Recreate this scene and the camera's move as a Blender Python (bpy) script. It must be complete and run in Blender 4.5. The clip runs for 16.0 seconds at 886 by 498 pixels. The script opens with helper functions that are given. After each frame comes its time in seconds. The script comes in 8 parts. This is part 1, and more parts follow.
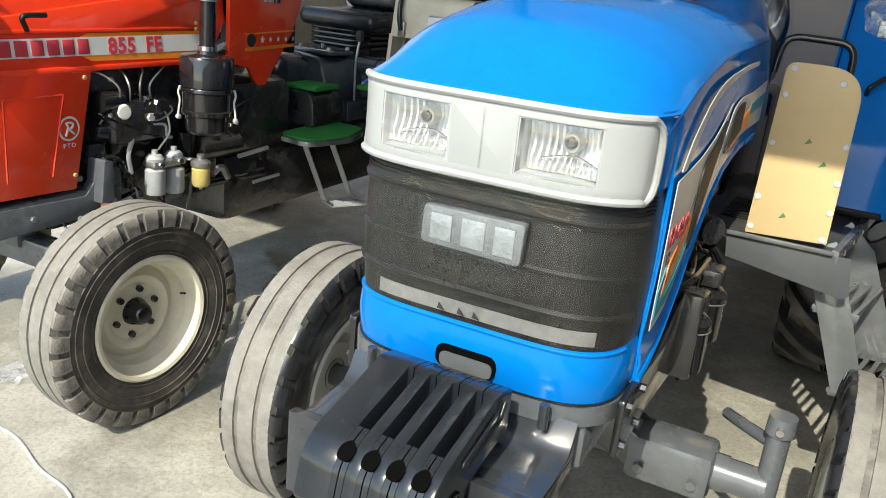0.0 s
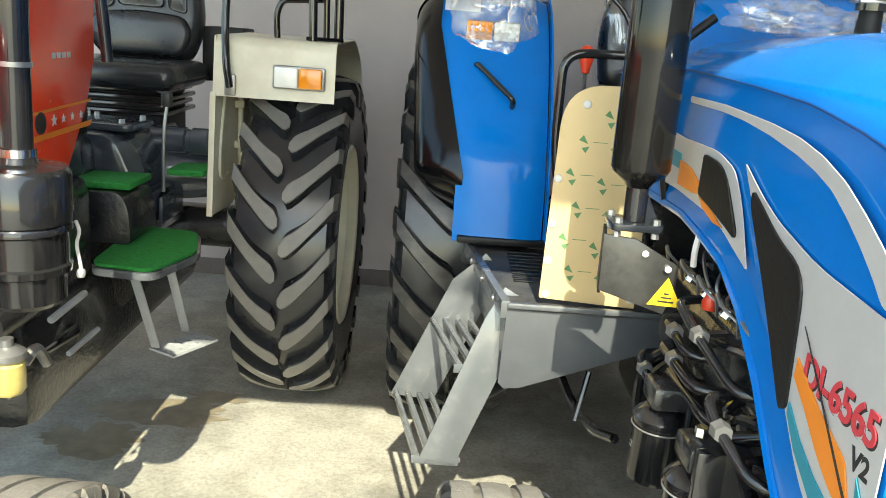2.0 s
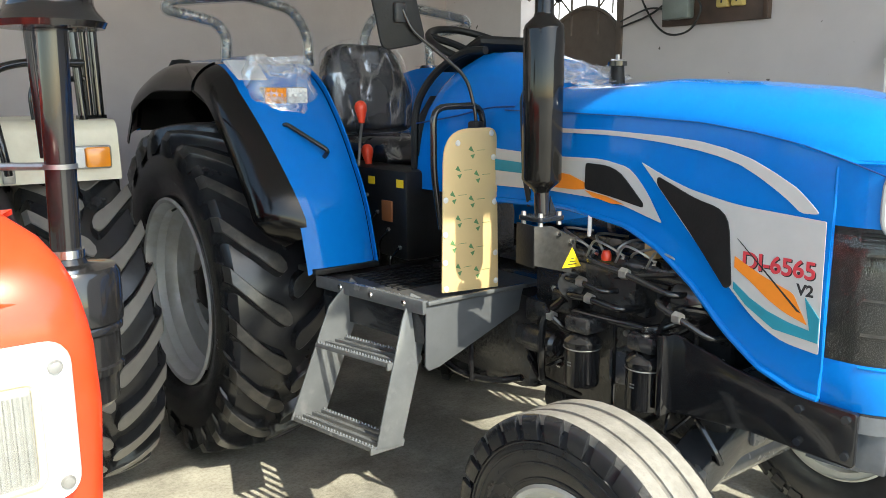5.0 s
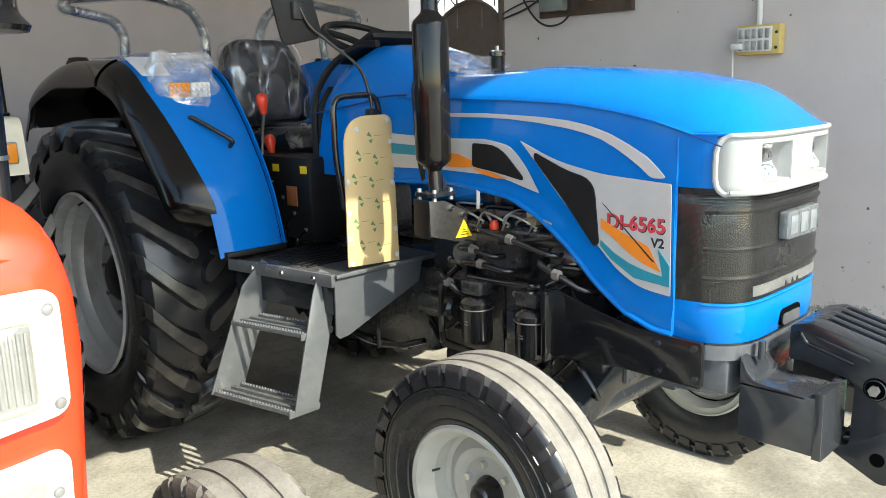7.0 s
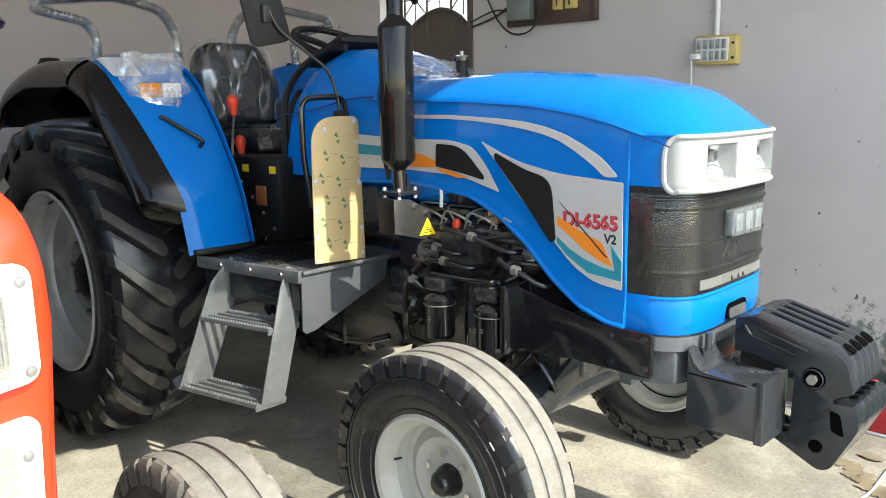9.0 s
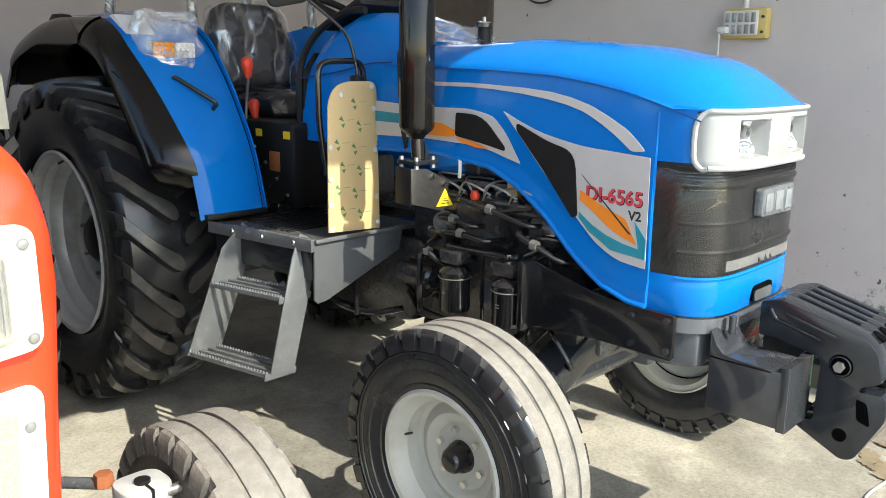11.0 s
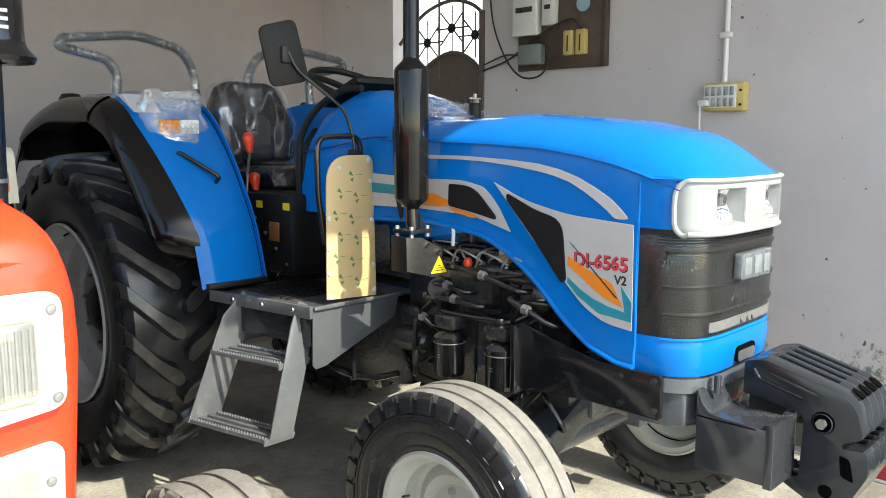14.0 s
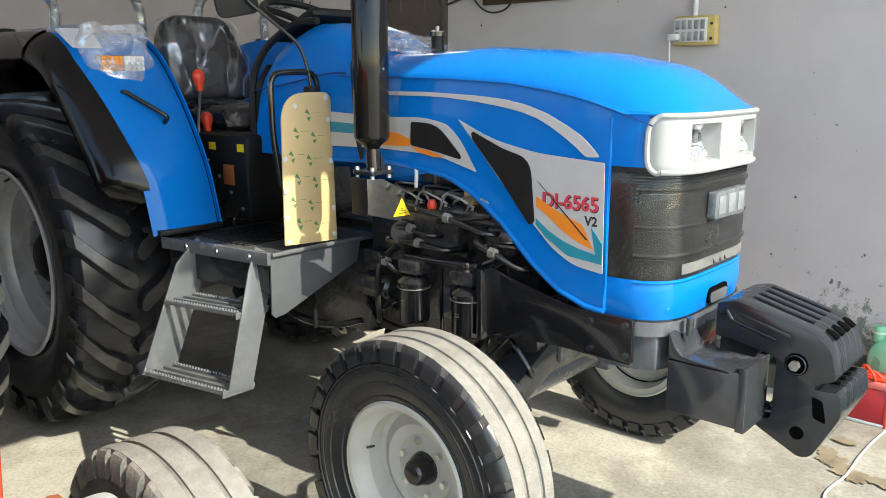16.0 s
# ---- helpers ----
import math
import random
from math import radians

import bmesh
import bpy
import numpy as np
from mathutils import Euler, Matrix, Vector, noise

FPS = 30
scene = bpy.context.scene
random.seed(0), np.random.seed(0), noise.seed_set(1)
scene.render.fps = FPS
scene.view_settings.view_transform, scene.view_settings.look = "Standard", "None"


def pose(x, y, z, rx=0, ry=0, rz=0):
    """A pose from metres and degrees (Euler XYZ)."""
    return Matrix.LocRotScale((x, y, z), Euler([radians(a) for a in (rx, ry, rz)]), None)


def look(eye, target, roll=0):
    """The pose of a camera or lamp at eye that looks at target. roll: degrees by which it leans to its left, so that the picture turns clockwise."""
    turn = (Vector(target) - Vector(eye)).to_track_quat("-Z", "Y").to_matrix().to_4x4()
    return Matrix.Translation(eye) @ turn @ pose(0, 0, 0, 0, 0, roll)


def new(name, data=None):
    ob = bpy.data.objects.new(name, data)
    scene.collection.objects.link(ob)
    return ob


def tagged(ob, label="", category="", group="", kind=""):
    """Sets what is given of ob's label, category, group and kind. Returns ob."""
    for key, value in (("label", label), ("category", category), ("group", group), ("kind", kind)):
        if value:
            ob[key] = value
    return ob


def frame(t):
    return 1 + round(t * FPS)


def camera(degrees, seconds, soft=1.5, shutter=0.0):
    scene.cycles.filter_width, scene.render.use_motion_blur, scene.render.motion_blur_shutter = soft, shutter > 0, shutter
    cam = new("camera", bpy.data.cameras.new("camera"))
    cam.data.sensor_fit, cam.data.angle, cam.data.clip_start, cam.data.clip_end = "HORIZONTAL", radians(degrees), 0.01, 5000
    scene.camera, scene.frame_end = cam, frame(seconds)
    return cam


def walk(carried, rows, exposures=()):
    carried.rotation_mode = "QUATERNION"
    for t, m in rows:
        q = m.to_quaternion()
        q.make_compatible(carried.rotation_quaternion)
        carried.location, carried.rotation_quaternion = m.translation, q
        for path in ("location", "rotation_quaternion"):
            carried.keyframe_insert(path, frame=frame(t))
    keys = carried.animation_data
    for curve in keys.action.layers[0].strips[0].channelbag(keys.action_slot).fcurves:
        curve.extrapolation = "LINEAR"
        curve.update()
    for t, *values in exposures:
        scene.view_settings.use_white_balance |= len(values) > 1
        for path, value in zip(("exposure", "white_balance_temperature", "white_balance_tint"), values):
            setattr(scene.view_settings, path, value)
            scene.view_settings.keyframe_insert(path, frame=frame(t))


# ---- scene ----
cam = camera(57.5, 16.0, soft=0.55)
PATH = [
    (0, (0.624, -1.855, 1.593), (-0.202, -0.154, 0.943), 5.8),
    (0.2, (0.492, -1.826, 1.564), (-0.354, -0.139, 0.901), 4.9),
    (0.5, (0.264, -1.725, 1.542), (-0.584, -0.045, 0.865), 3.7),
    (0.7, (0.117, -1.635, 1.543), (-0.673, 0.08, 0.878), 3.4),
    (1, (-0.116, -1.527, 1.549), (-0.73, 0.272, 0.927), 3.3),
    (1.2, (-0.248, -1.448, 1.534), (-0.75, 0.41, 0.937), 3.6),
    (1.5, (-0.478, -1.357, 1.537), (-0.711, 0.553, 0.993), 5.6),
    (1.7, (-0.618, -1.278, 1.557), (-0.705, 0.64, 1.012), 5.6),
    (2, (-0.757, -1.117, 1.53), (-0.727, 0.815, 1.012), 4.4),
    (2.3, (-0.908, -0.937, 1.560), (-0.629, 0.984, 1.080), 2.8),
    (2.5, (-0.96, -0.837, 1.553), (-0.607, 1.075, 1.086), 1.9),
    (2.7, (-1.102, -0.831, 1.557), (-0.584, 1.049, 1.106), 2.1),
    (3, (-1.257, -0.787, 1.543), (-0.578, 1.041, 1.1), 1.4),
    (3.2, (-1.382, -0.795, 1.544), (-0.638, 1.005, 1.09), -0.1),
    (5.3, (-2.058, -1.287, 1.541), (-0.813, 0.231, 1.161), -1.0),
    (5.5, (-2.104, -1.309, 1.529), (-0.822, 0.172, 1.125), -1.7),
    (6, (-2.175, -1.348, 1.514), (-0.805, 0.037, 1.061), -1.1),
    (6.5, (-2.191, -1.39, 1.529), (-0.804, -0.019, 1.084), -1.3),
    (7, (-2.167, -1.427, 1.537), (-0.794, -0.029, 1.138), -1.6),
    (7.5, (-2.149, -1.454, 1.532), (-0.781, -0.041, 1.165), -1.6),
    (8, (-2.164, -1.471, 1.518), (-0.796, -0.06, 1.15), -1.3),
    (8.5, (-2.196, -1.494, 1.509), (-0.798, -0.114, 1.132), -1.2),
    (9, (-2.207, -1.515, 1.512), (-0.785, -0.159, 1.135), -0.9),
    (9.2, (-2.202, -1.515, 1.51), (-0.779, -0.161, 1.137), -0.9),
    (11.5, (-2.174, -1.435, 1.501), (-0.782, -0.076, 1.038), 0.9),
    (12, (-2.172, -1.429, 1.504), (-0.77, -0.082, 1.034), 0.9),
    (12.5, (-2.172, -1.428, 1.5), (-0.768, -0.084, 1.029), 0.9),
    (13, (-2.172, -1.436, 1.52), (-0.766, -0.094, 1.047), 0.8),
    (13.5, (-2.216, -1.476, 1.535), (-0.799, -0.105, 1.196), 0.7),
    (14, (-2.245, -1.522, 1.512), (-0.82, -0.147, 1.233), 0.1),
    (14.5, (-2.256, -1.547, 1.494), (-0.77, -0.243, 1.192), -0.9),
    (15, (-2.229, -1.533, 1.491), (-0.705, -0.284, 1.15), -0.9),
    (15.5, (-2.2, -1.498, 1.496), (-0.68, -0.255, 1.113), -0.7),
    (16, (-2.158, -1.451, 1.493), (-0.694, -0.154, 1.074), -0.2),
]
EXPOSURES = [(0.0, 1.43, 6900, 3), (0.9, 1.36, 6900, 3), (1.5, 1.64, 7000, 0), (2.0, 2.2, 7300, -2), (3.0, 2.62, 7400, -2), (5.5, 1.92, 7000, 3), (8.0, 1.94, 7000, 3), (11.5, 1.84, 7000, 5), (16.0, 1.86, 7000, 4)]
walk(cam, [(t, look(eye, target, roll)) for t, eye, target, roll in PATH], EXPOSURES)

# ---- light ----
SUN_RUN = Vector((-0.05, 1.042, -1.0))
world = bpy.data.worlds.new("sky")
scene.world = world
world.use_nodes = True
wn = world.node_tree.nodes
sky = wn.new("ShaderNodeTexSky")
sky.sky_type, sky.sun_disc = "NISHITA", False
sky.sun_elevation = math.atan2(1.0, math.hypot(SUN_RUN.x, SUN_RUN.y))
sky.sun_rotation = math.atan2(-SUN_RUN.x, -SUN_RUN.y)
world.node_tree.links.new(sky.outputs[0], wn["Background"].inputs[0])
wn["Background"].inputs[1].default_value = 0.15
sun_data = bpy.data.lights.new("sun", "SUN")
sun_data.energy, sun_data.angle, sun_data.color = 2.45, radians(0.53), (1.0, 0.955, 0.87)
sun = new("sun", sun_data)
sun.matrix_world = look((0, 0, 6), Vector((0, 0, 6)) + SUN_RUN)


# ---- materials ----
def material(name, colour, rough=0.5, metal=0.0, vary=0.12, grain=18.0, bump=0.0, bump_scale=120.0, coat=0.0, dust=None, dust_amount=0.0,
             dust_scale=3.0, rough_vary=0.1, alpha=1.0, transmission=0.0, by_object=0.0):
    m = bpy.data.materials.new(name)
    m.use_nodes = True
    t = m.node_tree
    b = t.nodes["Principled BSDF"]
    def node(kind, **values):
        n = t.nodes.new(kind)
        for k, v in values.items():
            n.inputs[k].default_value = v
        return n
    coords = t.nodes.new("ShaderNodeTexCoord")
    fine = node("ShaderNodeTexNoise", Scale=grain, Detail=6.0, Roughness=0.6)
    wide = node("ShaderNodeTexNoise", Scale=dust_scale, Detail=5.0, Roughness=0.65)
    t.links.new(coords.outputs["Object"], fine.inputs["Vector"])
    t.links.new(coords.outputs["Object"], wide.inputs["Vector"])
    c = Vector(colour[:3])
    ramp = t.nodes.new("ShaderNodeValToRGB")
    ramp.color_ramp.elements[0].position, ramp.color_ramp.elements[1].position = 0.3, 0.7
    ramp.color_ramp.elements[0].color = (*(c * (1 - vary)), 1)
    ramp.color_ramp.elements[1].color = (*(c * (1 + vary)), 1)
    t.links.new(fine.outputs["Fac"], ramp.inputs[0])
    out = ramp.outputs[0]
    if dust:
        mask = t.nodes.new("ShaderNodeValToRGB")
        mask.color_ramp.elements[0].position, mask.color_ramp.elements[1].position = 0.62 - 0.35 * dust_amount, 0.95 - 0.3 * dust_amount
        t.links.new(wide.outputs["Fac"], mask.inputs[0])
        mix = t.nodes.new("ShaderNodeMix")
        mix.data_type = "RGBA"
        t.links.new(mask.outputs[0], mix.inputs[0])
        t.links.new(out, mix.inputs[6])
        mix.inputs[7].default_value = (*dust, 1)
        out = mix.outputs[2]
    if by_object:
        info = t.nodes.new("ShaderNodeObjectInfo")
        hsv = t.nodes.new("ShaderNodeHueSaturation")
        span = node("ShaderNodeMapRange")
        span.inputs["To Min"].default_value, span.inputs["To Max"].default_value = 1 - by_object, 1 + by_object
        t.links.new(info.outputs["Random"], span.inputs["Value"])
        t.links.new(span.outputs[0], hsv.inputs["Value"])
        t.links.new(out, hsv.inputs["Color"])
        out = hsv.outputs[0]
    t.links.new(out, b.inputs["Base Color"])
    r = node("ShaderNodeMapRange")
    r.inputs["To Min"].default_value, r.inputs["To Max"].default_value = max(0.02, rough - rough_vary), min(1.0, rough + rough_vary)
    t.links.new(wide.outputs["Fac"], r.inputs["Value"])
    t.links.new(r.outputs[0], b.inputs["Roughness"])
    b.inputs["Metallic"].default_value = metal
    b.inputs["Coat Weight"].default_value = coat
    b.inputs["Coat Roughness"].default_value = 0.04
    b.inputs["Alpha"].default_value = alpha
    b.inputs["Transmission Weight"].default_value = transmission
    if bump:
        rough_noise = node("ShaderNodeTexNoise", Scale=bump_scale, Detail=4.0)
        t.links.new(coords.outputs["Object"], rough_noise.inputs["Vector"])
        bp = node("ShaderNodeBump", Strength=bump, Distance=0.01)
        t.links.new(rough_noise.outputs["Fac"], bp.inputs["Height"])
        t.links.new(bp.outputs[0], b.inputs["Normal"])
    return m


BLUE = material("blue_paint", (0.0003, 0.146, 0.51), 0.12, vary=0.03, coat=0.06, rough_vary=0.03, dust=(0.001, 0.142, 0.495), dust_amount=0.2)
BLUE.node_tree.nodes["Principled BSDF"].inputs["Specular IOR Level"].default_value = 0.17
RED = material("red_paint", (0.80, 0.044, 0.011), 0.26, vary=0.03, coat=0.3, rough_vary=0.05, dust=(0.74, 0.07, 0.025), dust_amount=0.3)
CREAM = material("cream_paint", (0.62, 0.58, 0.46), 0.4, vary=0.05, dust=(0.45, 0.38, 0.27), dust_amount=0.35)
FRONT_RIM = material("pale_grey_rim_paint", (0.46, 0.455, 0.41), 0.36, vary=0.05, dust=(0.36, 0.33, 0.27), dust_amount=0.3)
RIM_GREY = material("silver_grey_paint", (0.58, 0.60, 0.63), 0.34, metal=0.25, vary=0.06, dust=(0.3, 0.27, 0.22), dust_amount=0.35)
CHARCOAL = material("charcoal_paint", (0.088, 0.095, 0.106), 0.26, vary=0.15, coat=0.4, dust=(0.08, 0.08, 0.08), dust_amount=0.3, dust_scale=6, bump=0.05)
# Dark panel colour, deepened to carry the shade under the deck.
SHADED_PANEL = material("shaded_dark_slate", (0.014, 0.016, 0.020), 0.2, vary=0.15, coat=0.4, dust=(0.03, 0.03, 0.03), dust_amount=0.2, dust_scale=6)
GREY_PANEL = material("slate_grey_paint", (0.078, 0.083, 0.090), 0.2, vary=0.06, dust=(0.095, 0.10, 0.105), dust_amount=0.2, dust_scale=7)
GREY_PANEL.node_tree.nodes["Principled BSDF"].inputs["Specular IOR Level"].default_value = 0.22
SEAM_BLUE = material("shadow_gap_blue", (0.001, 0.035, 0.17), 0.5, vary=0.05)
BLOCK = material("shoulder_rubber", (0.10, 0.095, 0.088), 0.7, vary=0.25, grain=30, dust=(0.26, 0.235, 0.20), dust_amount=0.6, dust_scale=14, bump=0.3, bump_scale=120)
TRAY_GREY = material("dark_grey_enamel", (0.030, 0.033, 0.038), 0.2, vary=0.1, coat=0.5, dust=(0.045, 0.047, 0.05), dust_amount=0.3, dust_scale=7)
# Near-black without shine, to paint the shade inside slots and holes.
HOLE_SHADE = material("painted_hole_shade", (0.0015, 0.0015, 0.0015), 0.9, vary=0.1)
HOLE_SHADE.node_tree.nodes["Principled BSDF"].inputs["Specular IOR Level"].default_value = 0.05
CASTING = material("cast_iron_paint", (0.015, 0.0175, 0.022), 0.2, vary=0.15, coat=0.15, dust=(0.018, 0.019, 0.021), dust_amount=0.2, dust_scale=9, bump=0.04, bump_scale=70)
CASTING.node_tree.nodes["Principled BSDF"].inputs["Specular IOR Level"].default_value = 0.45
BLACK = material("black_paint", (0.011, 0.011, 0.0122), 0.14, vary=0.2, coat=0.25, dust=(0.014, 0.013, 0.012), dust_amount=0.2, dust_scale=8)
FLARE = material("black_moulded_plastic", (0.003, 0.003, 0.0035), 0.16, vary=0.1, rough_vary=0.03)
FLARE.node_tree.nodes["Principled BSDF"].inputs["Specular IOR Level"].default_value = 0.3
MATT_BLACK = material("matt_black", (0.007, 0.007, 0.0075), 0.5, vary=0.25, dust=(0.018, 0.017, 0.016), dust_amount=0.25, bump=0.1)
ENGINE = material("engine_black", (0.023, 0.023, 0.0245), 0.22, vary=0.3, coat=0.35, dust=(0.03, 0.027, 0.023), dust_amount=0.15, dust_scale=14, bump=0.3, bump_scale=60)
WORN_SIDE = material("dusty_sidewall_rubber", (0.034, 0.031, 0.028), 0.6, vary=0.3, grain=40, dust=(0.13, 0.115, 0.092), dust_amount=0.5, dust_scale=11, bump=0.25, bump_scale=150)
RUBBER = material("tyre_rubber", (0.018, 0.019, 0.022), 0.24, vary=0.2, dust=(0.034, 0.032, 0.029), dust_amount=0.25, dust_scale=7, bump=0.03, bump_scale=60)
DUSTY = material("dusty_rubber", (0.20, 0.19, 0.172), 0.85, vary=0.14, grain=40, dust=(0.13, 0.12, 0.105), dust_amount=0.5, dust_scale=13, bump=0.3, bump_scale=150)
LUG = material("dusty_lug_rubber", (0.15, 0.143, 0.133), 0.5, vary=0.1, grain=30, dust=(0.25, 0.225, 0.185), dust_amount=0.3, dust_scale=6, bump=0.06)
DARK_LUG = material("black_lug_rubber", (0.034, 0.0335, 0.033), 0.3, vary=0.2, grain=30, dust=(0.17, 0.155, 0.13), dust_amount=0.3, dust_scale=5, bump=0.06)
WHITE = material("white_plastic", (0.60, 0.60, 0.585), 0.3, vary=0.02, rough_vary=0.05, dust=(0.60, 0.59, 0.56), dust_amount=0.3)
SILVER = material("silver_film", (0.52, 0.51, 0.50), 0.4, metal=0.2, vary=0.04)
CHROME = material("bright_steel", (0.75, 0.75, 0.75), 0.16, metal=1.0, vary=0.05)
STEEL = material("dull_steel", (0.36, 0.36, 0.36), 0.4, metal=0.8, vary=0.15, dust=(0.2, 0.18, 0.15), dust_amount=0.4, dust_scale=12)
STEP_GREY = material("grey_step_paint", (0.115, 0.122, 0.13), 0.24, metal=0.15, vary=0.08, coat=0.3, dust=(0.19, 0.19, 0.19), dust_amount=0.25, dust_scale=9, bump=0.05)
STACK = material("stack_black_chrome", (0.022, 0.021, 0.020), 0.10, metal=0.6, vary=0.15, rough_vary=0.06)
GEARBOX = material("blue_black_gearbox_paint", (0.045, 0.053, 0.068), 0.2, vary=0.2, coat=0.5, dust=(0.04, 0.04, 0.042), dust_amount=0.25, dust_scale=8, bump=0.08, bump_scale=40)
MAT_RUBBER = material("ribbed_rubber_mat", (0.035, 0.036, 0.038), 0.55, vary=0.2, grain=20, dust=(0.09, 0.085, 0.078), dust_amount=0.35, dust_scale=5, bump=0.15)
BOARD = material("paper_covered_board", (0.58, 0.43, 0.22), 0.6, vary=0.05, grain=8)
GREEN = material("green_mat", (0.016, 0.21, 0.035), 0.85, vary=0.25, grain=60, bump=0.5, bump_scale=220)
PRINT_GREEN = material("green_print", (0.10, 0.22, 0.09), 0.7, vary=0.1)
ORANGE = material("orange_film", (0.75, 0.22, 0.02), 0.4, vary=0.12, grain=6)
TEAL = material("teal_film", (0.015, 0.22, 0.30), 0.4, vary=0.15, grain=6)
CRIMSON = material("red_lettering", (0.55, 0.045, 0.06), 0.4, vary=0.03)
INK = material("black_lettering", (0.02, 0.02, 0.02), 0.5, vary=0.05)
KNOB = material("red_plastic_knob", (0.66, 0.05, 0.02), 0.3, vary=0.05)
YELLOW = material("yellow_sticker", (0.78, 0.55, 0.02), 0.45, vary=0.04)
AMBER = material("amber_lens", (0.8, 0.27, 0.02), 0.15, vary=0.08, coat=0.5)
CLEAR_LENS = material("pale_lens", (0.75, 0.75, 0.72), 0.15, vary=0.05, coat=0.5)
VINYL = material("black_vinyl", (0.015, 0.0165, 0.020), 0.27, vary=0.15, bump=0.04, bump_scale=300)
PLATE = material("wrapped_badge_plate", (0.17, 0.185, 0.195), 0.25, metal=0.3, vary=0.15, grain=25, bump=0.6, bump_scale=40)
AMBER_FUEL = material("amber_bowl", (0.52, 0.42, 0.14), 0.2, vary=0.2, coat=0.4)
PIPE_GREY = material("pale_grey_paint", (0.36, 0.37, 0.38), 0.45, vary=0.1)
BROWN = material("brown_gate_paint", (0.095, 0.07, 0.058), 0.5, vary=0.12, dust=(0.13, 0.11, 0.095), dust_amount=0.3)
WOOD = material("dark_board_wood", (0.065, 0.04, 0.03), 0.5, vary=0.35, grain=9)
BOX_YELLOW = material("aged_yellow_plastic", (0.5, 0.38, 0.13), 0.5, vary=0.08)
PVC = material("white_pvc", (0.62, 0.6, 0.58), 0.45, vary=0.04, dust=(0.45, 0.42, 0.4), dust_amount=0.3)
RED_BOX = material("red_battery_case", (0.42, 0.02, 0.03), 0.4, vary=0.08, dust=(0.4, 0.1, 0.08), dust_amount=0.3)
JUG = material("pale_green_plastic", (0.26, 0.62, 0.38), 0.35, vary=0.06, transmission=0.15)
PAPER = material("white_paper_label", (0.72, 0.72, 0.68), 0.6, vary=0.05)


for m in (MATT_BLACK,):
    m.node_tree.nodes["Principled BSDF"].inputs["Specular IOR Level"].default_value = 0.3


def film(name, body, gloss, rough, crinkle=0.0, scale=20.0, ridges=False, stretch=(1.0, 1.0, 1.0)):
    """Thin clear sheet: mostly see-through, a little milky, with mirror-like folds."""
    m = bpy.data.materials.new(name)
    m.use_nodes = True
    t = m.node_tree
    t.nodes.remove(t.nodes["Principled BSDF"])
    clear, milky, shine = (t.nodes.new("ShaderNodeBsdf" + k) for k in ("Transparent", "Diffuse", "Glossy"))
    milky.inputs["Color"].default_value = (0.8, 0.82, 0.85, 1)
    shine.inputs["Roughness"].default_value = rough
    one, two = t.nodes.new("ShaderNodeMixShader"), t.nodes.new("ShaderNodeMixShader")
    one.inputs[0].default_value, two.inputs[0].default_value = body, gloss
    t.links.new(clear.outputs[0], one.inputs[1])
    t.links.new(milky.outputs[0], one.inputs[2])
    t.links.new(one.outputs[0], two.inputs[1])
    t.links.new(shine.outputs[0], two.inputs[2])
    t.links.new(two.outputs[0], t.nodes["Material Output"].inputs[0])
    if crinkle:
        coords = t.nodes.new("ShaderNodeTexCoord")
        folds = t.nodes.new("ShaderNodeTexVoronoi")
        folds.feature = "DISTANCE_TO_EDGE"
        folds.inputs["Scale"].default_value = scale
        warp = t.nodes.new("ShaderNodeTexNoise")
        warp.inputs["Scale"].default_value, warp.inputs["Detail"].default_value = scale, 3.0
        longer = t.nodes.new("ShaderNodeMapping")
        longer.inputs["Scale"].default_value = stretch
        t.links.new(coords.outputs["Object"], longer.inputs["Vector"])
        t.links.new(longer.outputs[0], warp.inputs["Vector"])
        t.links.new(warp.outputs["Color"], folds.inputs["Vector"])
        folds.inputs["Scale"].default_value = 7.0
        bp = t.nodes.new("ShaderNodeBump")
        bp.inputs["Strength"].default_value, bp.inputs["Distance"].default_value = crinkle, 0.02
        t.links.new(folds.outputs["Distance"], bp.inputs["Height"])
        for n in (milky, shine):
            t.links.new(bp.outputs[0], n.inputs["Normal"])
        if not ridges:
            return m
        ridge = t.nodes.new("ShaderNodeMapRange")
        ridge.inputs["From Min"].default_value, ridge.inputs["From Max"].default_value = 0.0, 0.06
        ridge.inputs["To Min"].default_value, ridge.inputs["To Max"].default_value = gloss * 8, gloss
        t.links.new(folds.outputs["Distance"], ridge.inputs["Value"])
        t.links.new(ridge.outputs[0], two.inputs[0])
    return m


BAG = film("clear_plastic_film", 0.12, 0.045, 0.14, 0.8, 3.0, True)
SEAT_FILM = film("clear_seat_film", 0.008, 0.03, 0.06, 0.8, 1.3, True, (1.5, 1.5, 0.4))
TAPE = film("milky_plastic_strap", 0.55, 0.08, 0.15, 0.4, 6.0)
BEZEL = material("white_lamp_surround", (0.32, 0.33, 0.328), 0.34, vary=0.02, rough_vary=0.05, dust=(0.30, 0.30, 0.29), dust_amount=0.3)
CLEAR_WRAP = film("clear_tight_wrap", 0.003, 0.016, 0.03, 0.13, 4.0)
GASKET = material("cream_rubber_gasket", (0.5, 0.45, 0.32), 0.5, vary=0.08)
GLASS = film("clear_lamp_glass", 0.02, 0.09, 0.03)


